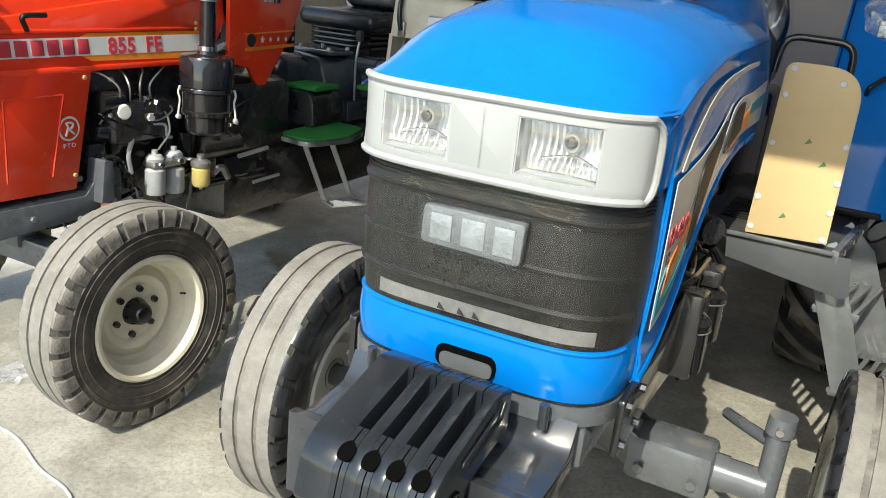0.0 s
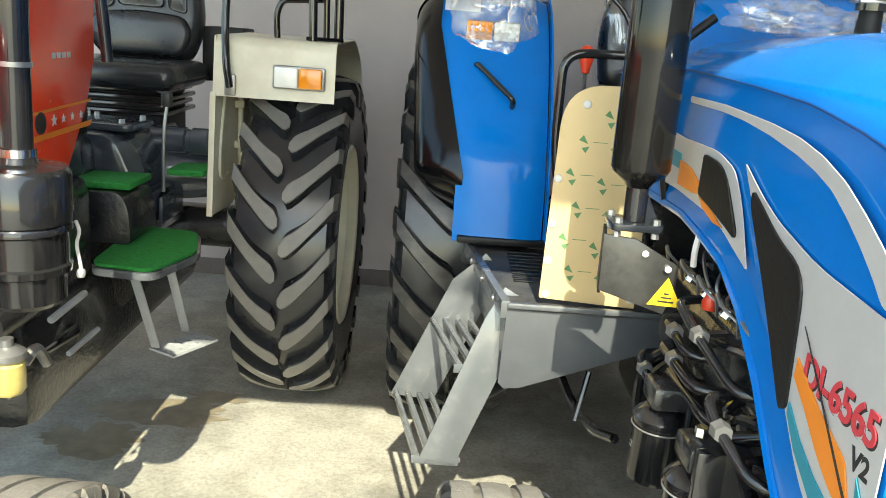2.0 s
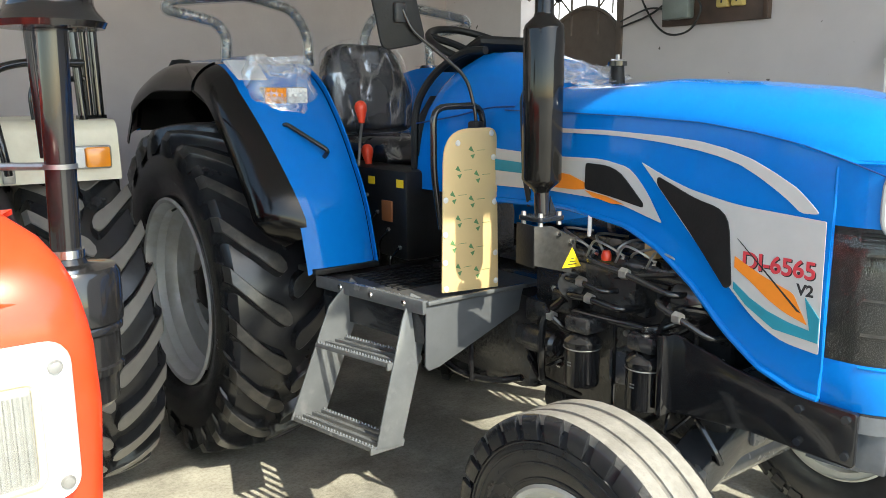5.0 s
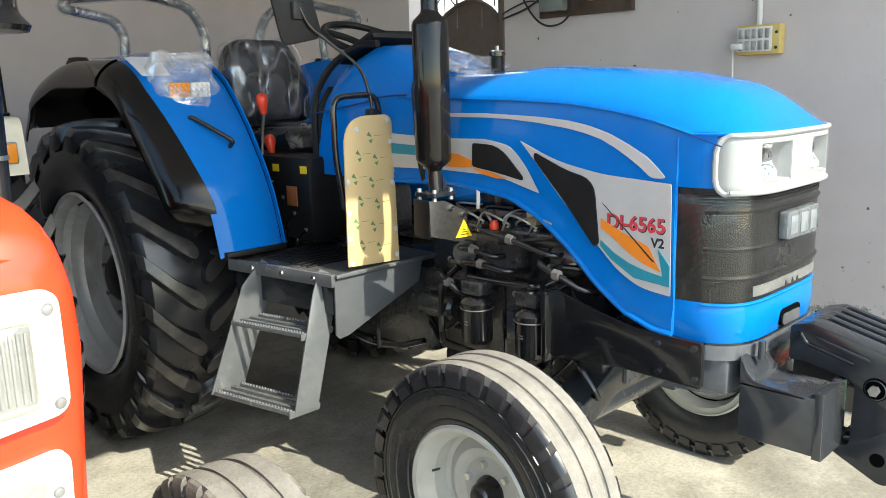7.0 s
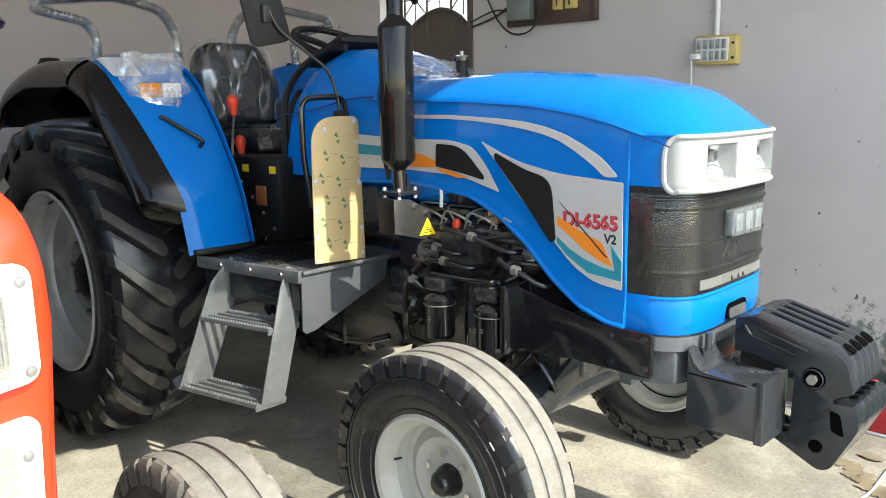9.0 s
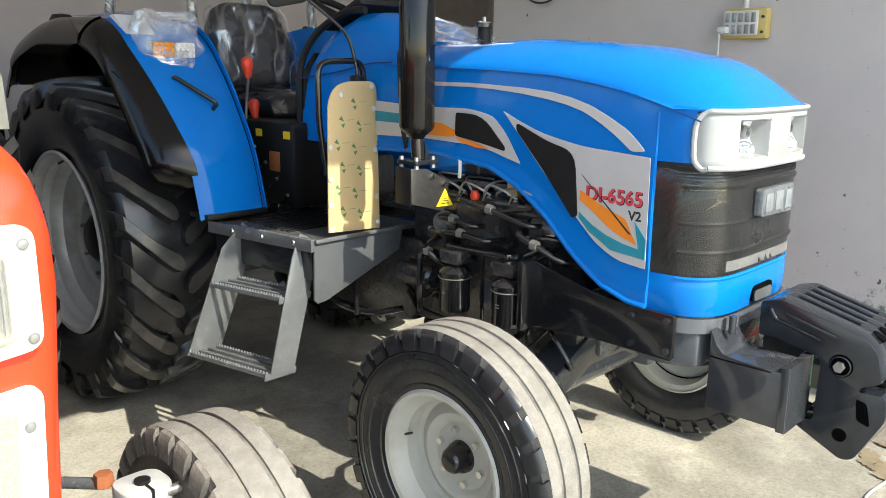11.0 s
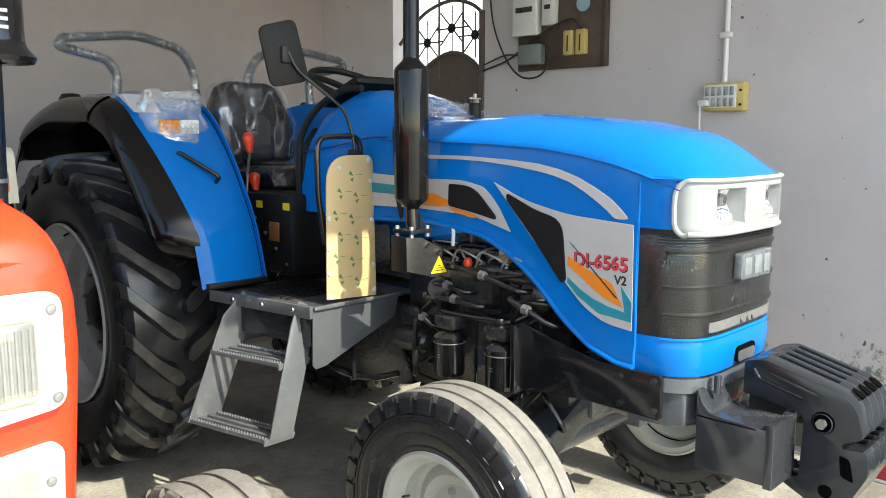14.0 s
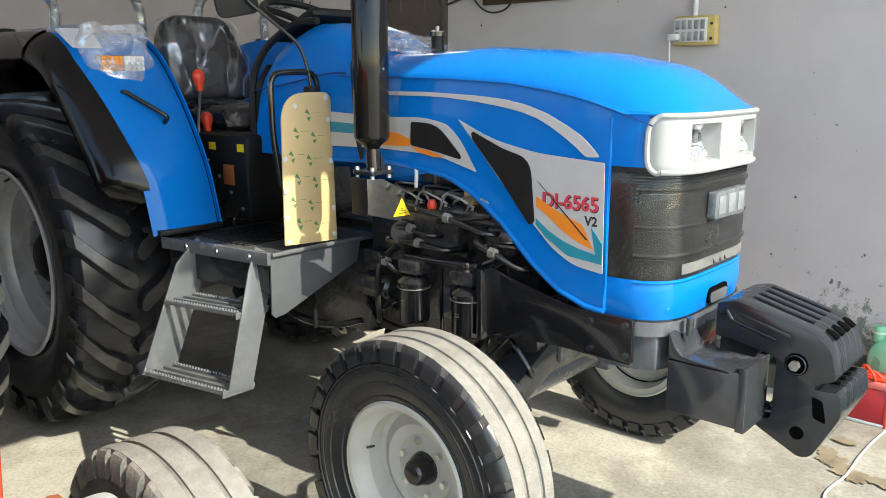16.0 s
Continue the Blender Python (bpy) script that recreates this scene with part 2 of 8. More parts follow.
def concrete():
    m = bpy.data.materials.new("worn_concrete")
    m.use_nodes = True
    t = m.node_tree
    b = t.nodes["Principled BSDF"]
    coords = t.nodes.new("ShaderNodeTexCoord")
    def noise_at(scale, detail, rough=0.6):
        n = t.nodes.new("ShaderNodeTexNoise")
        n.inputs["Scale"].default_value, n.inputs["Detail"].default_value, n.inputs["Roughness"].default_value = scale, detail, rough
        t.links.new(coords.outputs["Object"], n.inputs["Vector"])
        return n.outputs["Fac"]
    def ramp(fac, *stops):
        r = t.nodes.new("ShaderNodeValToRGB")
        e = r.color_ramp.elements
        while len(e) < len(stops):
            e.new(0.5)
        for n, (p, c) in enumerate(stops):
            e[n].position, e[n].color = p, (*c, 1)
        t.links.new(fac, r.inputs[0])
        return r.outputs[0]
    def mix(fac, a, c, how="MIX"):
        n = t.nodes.new("ShaderNodeMix")
        n.data_type, n.blend_type = "RGBA", how
        if isinstance(fac, float):
            n.inputs[0].default_value = fac
        else:
            t.links.new(fac, n.inputs[0])
        t.links.new(a, n.inputs[6])
        t.links.new(c, n.inputs[7])
        return n.outputs[2]
    base = ramp(noise_at(2.3, 8, 0.65), (0.3, (0.27, 0.258, 0.226)), (0.5, (0.40, 0.381, 0.332)), (0.7, (0.51, 0.485, 0.42)))
    speck = ramp(noise_at(60, 8, 0.8), (0.38, (0.34, 0.32, 0.29)), (0.54, (1, 1, 1)))
    one = mix(0.5, base, speck, "MULTIPLY")
    damp = ramp(noise_at(0.9, 7, 0.7), (0.44, (1, 1, 1)), (0.53, (0.5, 0.49, 0.46)), (0.60, (0.36, 0.35, 0.33)), (0.68, (0.85, 0.84, 0.8)))
    two = mix(0.62, one, damp, "MULTIPLY")
    # broad ragged patch: damp, plus painted bluish shade between and under the tractors
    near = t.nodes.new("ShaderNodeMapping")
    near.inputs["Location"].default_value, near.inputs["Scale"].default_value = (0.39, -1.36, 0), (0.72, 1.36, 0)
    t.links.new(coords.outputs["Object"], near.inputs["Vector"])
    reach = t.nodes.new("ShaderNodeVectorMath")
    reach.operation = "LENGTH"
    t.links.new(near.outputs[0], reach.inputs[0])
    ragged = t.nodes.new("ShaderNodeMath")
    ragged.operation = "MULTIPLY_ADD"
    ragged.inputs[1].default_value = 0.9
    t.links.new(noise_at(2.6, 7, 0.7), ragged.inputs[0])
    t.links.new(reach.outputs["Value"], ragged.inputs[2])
    damp_shade = ramp(ragged.outputs[0], (0.0, (0.58, 0.595, 0.62)), (0.90, (0.64, 0.65, 0.67)), (1.0, (1, 1, 1)))
    two = mix(0.85, two, damp_shade, "MULTIPLY")
    flakes = ramp(noise_at(14, 8, 0.75), (0.60, (0, 0, 0)), (0.68, (0.5, 0.5, 0.5)))
    pale = t.nodes.new("ShaderNodeRGB")
    pale.outputs[0].default_value = (0.44, 0.43, 0.40, 1)
    three = mix(flakes, two, pale.outputs[0])
    t.links.new(three, b.inputs["Base Color"])
    b.inputs["Roughness"].default_value = 0.55
    bp = t.nodes.new("ShaderNodeBump")
    bp.inputs["Strength"].default_value, bp.inputs["Distance"].default_value = 0.4, 0.01
    t.links.new(noise_at(30, 8, 0.75), bp.inputs["Height"])
    t.links.new(bp.outputs[0], b.inputs["Normal"])
    return m


def wall_paint(name, mossy):
    # The wall without moss gets a darker base colour.
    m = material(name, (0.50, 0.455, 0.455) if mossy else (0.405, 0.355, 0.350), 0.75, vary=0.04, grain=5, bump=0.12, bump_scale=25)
    t = m.node_tree
    b = t.nodes["Principled BSDF"]
    old = b.inputs["Base Color"].links[0].from_socket
    coords = t.nodes.new("ShaderNodeTexCoord")
    if not mossy:
        return m
    stain = t.nodes.new("ShaderNodeTexNoise")
    stain.inputs["Scale"].default_value, stain.inputs["Detail"].default_value, stain.inputs["Roughness"].default_value = 13.0, 12.0, 0.82
    t.links.new(coords.outputs["Object"], stain.inputs["Vector"])
    sep = t.nodes.new("ShaderNodeSeparateXYZ")
    t.links.new(coords.outputs["Object"], sep.inputs[0])
    rise = t.nodes.new("ShaderNodeMapRange")
    rise.inputs["From Min"].default_value, rise.inputs["From Max"].default_value = 0.78, 0.12
    rise.inputs["To Min"].default_value, rise.inputs["To Max"].default_value = -0.13, 0.20
    t.links.new(sep.outputs[2], rise.inputs["Value"])
    add = t.nodes.new("ShaderNodeMath")
    t.links.new(stain.outputs["Fac"], add.inputs[0])
    t.links.new(rise.outputs[0], add.inputs[1])
    r = t.nodes.new("ShaderNodeValToRGB")
    r.color_ramp.elements[0].position, r.color_ramp.elements[1].position = 0.555, 0.60
    t.links.new(add.outputs[0], r.inputs[0])
    mix = t.nodes.new("ShaderNodeMix")
    mix.data_type = "RGBA"
    t.links.new(r.outputs[0], mix.inputs[0])
    t.links.new(old, mix.inputs[6])
    mix.inputs[7].default_value = (0.13, 0.165, 0.135, 1)
    chips = t.nodes.new("ShaderNodeTexNoise")
    chips.inputs["Scale"].default_value, chips.inputs["Detail"].default_value, chips.inputs["Roughness"].default_value = 24.0, 3.0, 0.5
    t.links.new(coords.outputs["Object"], chips.inputs["Vector"])
    spot = t.nodes.new("ShaderNodeValToRGB")
    spot.color_ramp.elements[0].position, spot.color_ramp.elements[1].position = 0.72, 0.735
    t.links.new(chips.outputs["Fac"], spot.inputs[0])
    chipped = t.nodes.new("ShaderNodeMix")
    chipped.data_type = "RGBA"
    t.links.new(spot.outputs[0], chipped.inputs[0])
    t.links.new(mix.outputs[2], chipped.inputs[6])
    chipped.inputs[7].default_value = (0.10, 0.085, 0.08, 1)
    t.links.new(chipped.outputs[2], b.inputs["Base Color"])
    return m


def mesh_grille():
    """Black perforated sheet under a dusty clear wrap."""
    m = material("black_mesh_sheet", (0.012, 0.0118, 0.011), 0.3, vary=0.4, grain=120, dust=(0.022, 0.0215, 0.02), dust_amount=0.25, dust_scale=5)
    t = m.node_tree
    b = t.nodes["Principled BSDF"]
    b.inputs["Specular IOR Level"].default_value = 0.28
    coords = t.nodes.new("ShaderNodeTexCoord")
    v = t.nodes.new("ShaderNodeTexVoronoi")
    v.inputs["Scale"].default_value, v.inputs["Randomness"].default_value = 330.0, 0.15
    t.links.new(coords.outputs["Object"], v.inputs["Vector"])
    hole = t.nodes.new("ShaderNodeValToRGB")
    hole.color_ramp.elements[0].position, hole.color_ramp.elements[1].position = 0.25, 0.5
    hole.color_ramp.elements[0].color, hole.color_ramp.elements[1].color = (0.15, 0.15, 0.15, 1), (1.5, 1.5, 1.5, 1)
    t.links.new(v.outputs["Distance"], hole.inputs[0])
    dots = t.nodes.new("ShaderNodeMix")
    dots.data_type, dots.blend_type = "RGBA", "MULTIPLY"
    dots.inputs[0].default_value = 1.0
    t.links.new(b.inputs["Base Color"].links[0].from_socket, dots.inputs[6])
    t.links.new(hole.outputs[0], dots.inputs[7])
    t.links.new(dots.outputs[2], b.inputs["Base Color"])
    bp = t.nodes.new("ShaderNodeBump")
    bp.inputs["Strength"].default_value, bp.inputs["Distance"].default_value = 0.3, 0.0015
    t.links.new(v.outputs["Distance"], bp.inputs["Height"])
    t.links.new(bp.outputs[0], b.inputs["Normal"])
    return m


CONCRETE, GRILLE = concrete(), mesh_grille()
WALL, CLEAN_WALL = wall_paint("mauve_grey_wall_paint", True), wall_paint("north_wall_mauve_paint", False)


# ---- mesh tools ----
def finish(name, bm, mat, sharp=38.0):
    bmesh.ops.recalc_face_normals(bm, faces=bm.faces)
    for f in bm.faces:
        f.smooth = True
    limit = radians(sharp)
    for e in bm.edges:
        e.smooth = len(e.link_faces) == 2 and e.calc_face_angle(0) < limit
    me = bpy.data.meshes.new(name)
    bm.to_mesh(me)
    bm.free()
    for one in (mat if isinstance(mat, (list, tuple)) else [mat]):
        me.materials.append(one)
    return me


def thing(name, label, category, at=(0, 0, 0), group="", kind=""):
    ob = new(name)
    ob.empty_display_size = 0.1
    ob.location = at
    return tagged(ob, label, category, group, kind)


def part(name, bm, mat, parent, label="", sharp=38.0):
    ob = new(name, finish(name, bm, mat, sharp) if isinstance(bm, bmesh.types.BMesh) else bm)
    if parent is not None:
        ob.parent = parent
        if parent.type == "EMPTY":
            ob.matrix_parent_inverse = Matrix.Translation(-Vector(parent.location))
    return tagged(ob, label) if label else ob


def solo(name, bm, mat, label, category, group="", kind="", sharp=38.0):
    return tagged(new(name, finish(name, bm, mat, sharp)), label, category, group, kind)


def box(lo, hi, bevel=0.004, bm=None, turn=None, segments=2):
    bm = bm or bmesh.new()
    lo, hi = Vector(lo), Vector(hi)
    m = Matrix.Translation((lo + hi) / 2) @ (turn or Matrix()) @ Matrix.Diagonal((*(hi - lo), 1))
    got = bmesh.ops.create_cube(bm, size=1, matrix=m)
    if bevel:
        edges = {e for v in got["verts"] for e in v.link_edges}
        bmesh.ops.bevel(bm, geom=list(edges), offset=bevel, segments=segments, affect="EDGES", profile=0.5)
    return bm


def rod(a, b, r, r2=None, seg=20, bm=None, cap=True):
    bm = bm or bmesh.new()
    a, b = Vector(a), Vector(b)
    m = Matrix.Translation((a + b) / 2) @ (b - a).to_track_quat("Z", "Y").to_matrix().to_4x4()
    bmesh.ops.create_cone(bm, cap_ends=cap, segments=seg, radius1=r, radius2=r if r2 is None else r2, depth=(b - a).length, matrix=m)
    return bm


def smooth_path(pts, steps=6):
    pts = [Vector(p) for p in pts]
    ends = [2 * pts[0] - pts[1], *pts, 2 * pts[-1] - pts[-2]]
    out = []
    for n in range(1, len(ends) - 2):
        p0, p1, p2, p3 = ends[n - 1:n + 3]
        for k in range(steps):
            t = k / steps
            out.append(0.5 * (2 * p1 + (p2 - p0) * t + (2 * p0 - 5 * p1 + 4 * p2 - p3) * t * t + (3 * p1 - p0 - 3 * p2 + p3) * t ** 3))
    return out + [pts[-1]]


def tube(pts, r, seg=10, steps=6, bm=None):
    """A round bar along a smooth line through the points."""
    bm = bm or bmesh.new()
    line = smooth_path(pts, steps) if steps > 1 else [Vector(p) for p in pts]
    rings, up = [], None
    for n, p in enumerate(line):
        d = (line[min(n + 1, len(line) - 1)] - line[max(n - 1, 0)]).normalized()
        up = (up - d * up.dot(d)).normalized() if up and (up - d * up.dot(d)).length > 1e-4 else d.orthogonal().normalized()
        side = d.cross(up)
        rr = r(n / (len(line) - 1)) if callable(r) else r
        rings.append([bm.verts.new(p + rr * (math.cos(a) * up + math.sin(a) * side)) for a in (2 * math.pi * k / seg for k in range(seg))])
    for a, b in zip(rings, rings[1:]):
        for k in range(seg):
            bm.faces.new((a[k], a[(k + 1) % seg], b[(k + 1) % seg], b[k]))
    bm.faces.new(rings[0])
    bm.faces.new(rings[-1])
    return bm


def bent(pts, r, bend=0.03, seg=10):
    """A bar with straight runs and round bends of the given radius."""
    pts = [Vector(p) for p in pts]
    line = [pts[0]]
    for a, p, b in zip(pts, pts[1:], pts[2:]):
        i, o = (a - p), (b - p)
        cut = min(bend, i.length * 0.45, o.length * 0.45)
        i, o = p + i.normalized() * cut, p + o.normalized() * cut
        line += [i.lerp(p, t).lerp(p.lerp(o, t), t) for t in (0, 0.2, 0.4, 0.6, 0.8, 1)]
    return tube(line + [pts[-1]], r, seg, 1)


def prism(outline, axis, a, b, bevel=0.0, bm=None):
    """A flat outline in the two other axes, thick from a to b along the axis."""
    bm = bm or bmesh.new()
    n = "xyz".index(axis)
    def at(p, v):
        q = list(p)
        q.insert(n, v)
        return bm.verts.new(q)
    one, two = [at(p, a) for p in outline], [at(p, b) for p in outline]
    faces = [bm.faces.new(one), bm.faces.new(list(reversed(two)))]
    k = len(outline)
    for i in range(k):
        faces.append(bm.faces.new((one[i], two[i], two[(i + 1) % k], one[(i + 1) % k])))
    if bevel:
        bmesh.ops.recalc_face_normals(bm, faces=faces)
        rim = [e for e in set(e for f in faces[:2] for e in f.edges)]
        bmesh.ops.bevel(bm, geom=rim, offset=bevel, segments=2, affect="EDGES", profile=0.5)
    return bm


def rounded(outline, radius, steps=4):
    """The outline with its corners rounded; radius one number or one a corner."""
    out, k = [], len(outline)
    for n, p in enumerate(outline):
        r = radius[n] if isinstance(radius, (list, tuple)) else radius
        p = Vector(p)
        i, o = Vector(outline[n - 1]) - p, Vector(outline[(n + 1) % k]) - p
        cut = min(r, i.length * 0.48, o.length * 0.48)
        if cut < 1e-4:
            out.append(p)
            continue
        i, o = p + i.normalized() * cut, p + o.normalized() * cut
        out += [i.lerp(p, t).lerp(p.lerp(o, t), t) for t in (j / steps for j in range(steps + 1))]
    return [tuple(p) for p in out]


def lathe(profile, seg=48, bm=None, m=None):
    """Turns (radius, x) pairs round the x axis."""
    bm = bm or bmesh.new()
    m = m or Matrix()
    rings = []
    for r, x in profile:
        rings.append([bm.verts.new(m @ Vector((x, r * math.cos(a), r * math.sin(a)))) for a in (2 * math.pi * k / seg for k in range(seg))] if r > 1e-5
                     else [bm.verts.new(m @ Vector((x, 0, 0)))])
    for a, b in zip(rings, rings[1:]):
        for k in range(seg):
            j = (k + 1) % seg
            if len(a) == 1 and len(b) == 1:
                continue
            bm.faces.new((a[0], b[j], b[k]) if len(a) == 1 else (a[k], a[j], b[0]) if len(b) == 1 else (a[k], a[j], b[j], b[k]))
    return bm


def sheet(grid, thick=0.0, bm=None):
    """A skin over rows of points; thick > 0 gives it a back."""
    bm = bm or bmesh.new()
    vs = [[bm.verts.new(p) for p in row] for row in grid]
    faces = []
    for a, b in zip(vs, vs[1:]):
        for k in range(len(a) - 1):
            faces.append(bm.faces.new((a[k], a[k + 1], b[k + 1], b[k])))
    if thick:
        bmesh.ops.recalc_face_normals(bm, faces=faces)
        bmesh.ops.solidify(bm, geom=faces, thickness=thick)
    return bm


def curve_at(table, v):
    return float(np.interp(v, [p[0] for p in table], [p[1] for p in table]))


def lettering(text, size, mat, m, parent, name="lettering", depth=0.0015, shear=0.0, label="", space=1.0, bold=0.0):
    c = bpy.data.curves.new(name, "FONT")
    c.body, c.size, c.extrude, c.align_x, c.align_y, c.shear, c.space_character, c.offset = text, size, depth, "CENTER", "CENTER", shear, space, bold
    temp = bpy.data.objects.new("temp", c)
    me = bpy.data.meshes.new_from_object(temp)
    bpy.data.objects.remove(temp)
    me.transform(m)
    me.materials.append(mat)
    return part(name, me, mat, parent, label)


# ---- setting ----
WALL_X, BACK_Y, ROOF_Z, ROOF_EDGE = 1.74, 3.62, 3.0, -1.17
ground = bmesh.new()
cuts_x = [-200, -40, -12, -6, -3, -1.5, 0, 1.0, WALL_X + 0.24, 6, 40, 200]
cuts_y = [-200, -40, -12, -6, -3, -1.5, 0, 1.5, 3, BACK_Y + 0.24, 12, 200]
sheet([[(x, y, 0) for x in cuts_x] for y in cuts_y], bm=ground)
solo("ground", ground, CONCRETE, "worn pale concrete yard floor with damp stains, grit and painted shade under the tractors", "floor", kind="structure")

side_wall = bmesh.new()
box((WALL_X, -7.0, -0.02), (WALL_X + 0.23, 1.98, ROOF_Z + 0.1), 0, side_wall)
box((WALL_X, 2.82, -0.02), (WALL_X + 0.23, BACK_Y, ROOF_Z + 0.1), 0, side_wall)
box((WALL_X, 1.98, 2.62), (WALL_X + 0.23, 2.82, ROOF_Z + 0.1), 0, side_wall)
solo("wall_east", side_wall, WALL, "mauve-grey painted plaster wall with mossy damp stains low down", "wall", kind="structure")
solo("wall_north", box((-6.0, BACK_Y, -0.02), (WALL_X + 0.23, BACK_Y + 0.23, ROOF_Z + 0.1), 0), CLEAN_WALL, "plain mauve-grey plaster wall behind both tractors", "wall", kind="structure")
solo("ceiling", box((-3.3, ROOF_EDGE, ROOF_Z), (WALL_X, BACK_Y, ROOF_Z + 0.12), 0), material("whitewashed_plaster", (0.72, 0.71, 0.69), 0.8, vary=0.05, grain=6), "flat plastered roof slab over the shed", "ceiling", kind="structure")
skirt = bmesh.new()
box((-6.0, BACK_Y - 0.012, 0), (WALL_X - 0.02, BACK_Y, 0.10), 0.003, skirt)
solo("baseboard", skirt, material("dark_plinth_paint", (0.12, 0.10, 0.10), 0.7, vary=0.15), "dark painted plinth strip at the wall foot", "baseboard", kind="structure")

# gate in the east wall, with an added glowing sheet for the daylight behind it
gate = thing("gate_1", "brown sheet-metal gate with an arched wrought-iron grille top", "gate", (WALL_X + 0.06, 2.4, 0), kind="structure")
arch = [(2.0, 1.86), (2.06, 1.96), (2.16, 2.03), (2.29, 2.06), (2.42, 2.03), (2.55, 1.96), (2.66, 1.86), (2.80, 1.76)]
part("gate_panel", prism([(2.0, 0.04), *arch, (2.80, 0.04)], "x", WALL_X + 0.05, WALL_X + 0.08, 0.003), BROWN, gate)
part("arch_rim", tube([(WALL_X + 0.045, y, z) for y, z in arch], 0.014, 8), BROWN, gate)
part("gate_post", box((WALL_X - 0.01, 1.955, 0), (WALL_X + 0.1, 2.0, 2.3), 0.004), BROWN, gate)
part("outer_arch", tube([(WALL_X + 0.05, y, z) for y, z in ((2.0, 2.28), (2.12, 2.36), (2.29, 2.40), (2.5, 2.36), (2.66, 2.27), (2.80, 2.15))], 0.013, 8), BROWN, gate)
for y, z in ((2.08, 2.16), (2.29, 2.22), (2.52, 2.14)):
    bar = bmesh.new()
    for n in range(8):
        a = math.pi * n / 4
        tube([(WALL_X + 0.05, y, z), (WALL_X + 0.05, y + 0.15 * math.cos(a), z + 0.15 * math.sin(a))], 0.0055, 6, 1, bar)
    part("grille_spokes", bar, BROWN, gate)
    part("rosette", lathe([(0.0, -0.012), (0.03, -0.008), (0.034, 0.0), (0.03, 0.008), (0.0, 0.012)], 10, m=Matrix.Translation((WALL_X + 0.045, y, z))), MATT_BLACK, gate)
for y in (2.19, 2.41, 2.62):
    part("grille_bar", rod((WALL_X + 0.05, y, 1.9), (WALL_X + 0.05, y, 2.6), 0.008, seg=8), BROWN, gate)
# Emission makes the added sheet read as bright outdoor light.
outside = bpy.data.materials.new("glowing_daylight_sheet")
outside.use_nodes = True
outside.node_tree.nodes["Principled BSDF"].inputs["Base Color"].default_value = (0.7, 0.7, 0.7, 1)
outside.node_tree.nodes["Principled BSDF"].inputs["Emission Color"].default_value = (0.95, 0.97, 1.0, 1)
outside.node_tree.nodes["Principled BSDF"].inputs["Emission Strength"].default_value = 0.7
solo("backdrop", sheet([[(5.2, y, z) for y in (0.5, 6.0)] for z in (0.0, 4.5)]), outside, "plain pale glowing sheet added to stand for daylight beyond the gate", "backdrop", kind="structure")

# wall fittings
board = thing("meter_board", "dark wooden meter board with fuse boxes and switches on the wall", "switchboard", (WALL_X, 1.34, 1.9))
part("panel", box((WALL_X - 0.03, 1.03, 1.90), (WALL_X, 1.66, 2.62), 0.004), WOOD, board)
part("edge_strip", box((WALL_X - 0.04, 1.03, 1.90), (WALL_X - 0.03, 1.055, 2.62), 0.002), WOOD, board)
fuse = part("fuse_box", box((WALL_X - 0.09, 1.48, 2.10), (WALL_X - 0.03, 1.66, 2.34), 0.006), PVC, board, "grey-white fuse box with a row of breakers")
for n in range(5):
    part("breaker", box((WALL_X - 0.098, 1.51 + 0.025 * n, 2.235), (WALL_X - 0.09, 1.53 + 0.025 * n, 2.265), 0.001), INK, fuse)
small = part("small_fuse_box", box((WALL_X - 0.08, 1.36, 2.15), (WALL_X - 0.03, 1.45, 2.34), 0.006), PVC, board)
part("breaker", box((WALL_X - 0.087, 1.385, 2.24), (WALL_X - 0.08, 1.425, 2.265), 0.001), INK, small)
for y in (1.15, 1.235):
    cut = part("cutout_fuse", box((WALL_X - 0.07, y, 1.97), (WALL_X - 0.03, y + 0.065, 2.11), 0.008), BOX_YELLOW, board, "cream porcelain cut-out fuse")
    part("slot", box((WALL_X - 0.074, y + 0.028, 1.99), (WALL_X - 0.07, y + 0.036, 2.08), 0.001), INK, cut)
part("junction_box", box((WALL_X - 0.09, 1.45, 1.93), (WALL_X - 0.03, 1.62, 2.05), 0.012), material("grey_green_enamel", (0.16, 0.18, 0.17), 0.4), board, "grey-green junction box")
part("seal_disc", rod((WALL_X - 0.035, 1.19, 2.255), (WALL_X - 0.03, 1.19, 2.255), 0.045), material("pale_blue_enamel", (0.25, 0.38, 0.45), 0.4), board, "pale blue round seal")
part("wiring", tube([(WALL_X - 0.07, 1.17, 2.11), (WALL_X - 0.08, 1.25, 2.17), (WALL_X - 0.06, 1.5, 2.09), (WALL_X - 0.03, 1.72, 1.98), (WALL_X - 0.02, 1.95, 1.92)], 0.006, 6), INK, board)
part("wiring", tube([(WALL_X - 0.07, 1.47, 2.08), (WALL_X - 0.08, 1.38, 1.98), (WALL_X - 0.07, 1.45, 1.87), (WALL_X - 0.06, 1.6, 1.86), (WALL_X - 0.04, 1.74, 1.97), (WALL_X - 0.03, 1.86, 2.2), (WALL_X - 0.03, 1.9, 2.5)], 0.006, 6), INK, board)
part("wiring", tube([(WALL_X - 0.06, 1.62, 1.99), (WALL_X - 0.05, 1.75, 2.0), (WALL_X - 0.03, 1.95, 1.95)], 0.005, 6), INK, board)

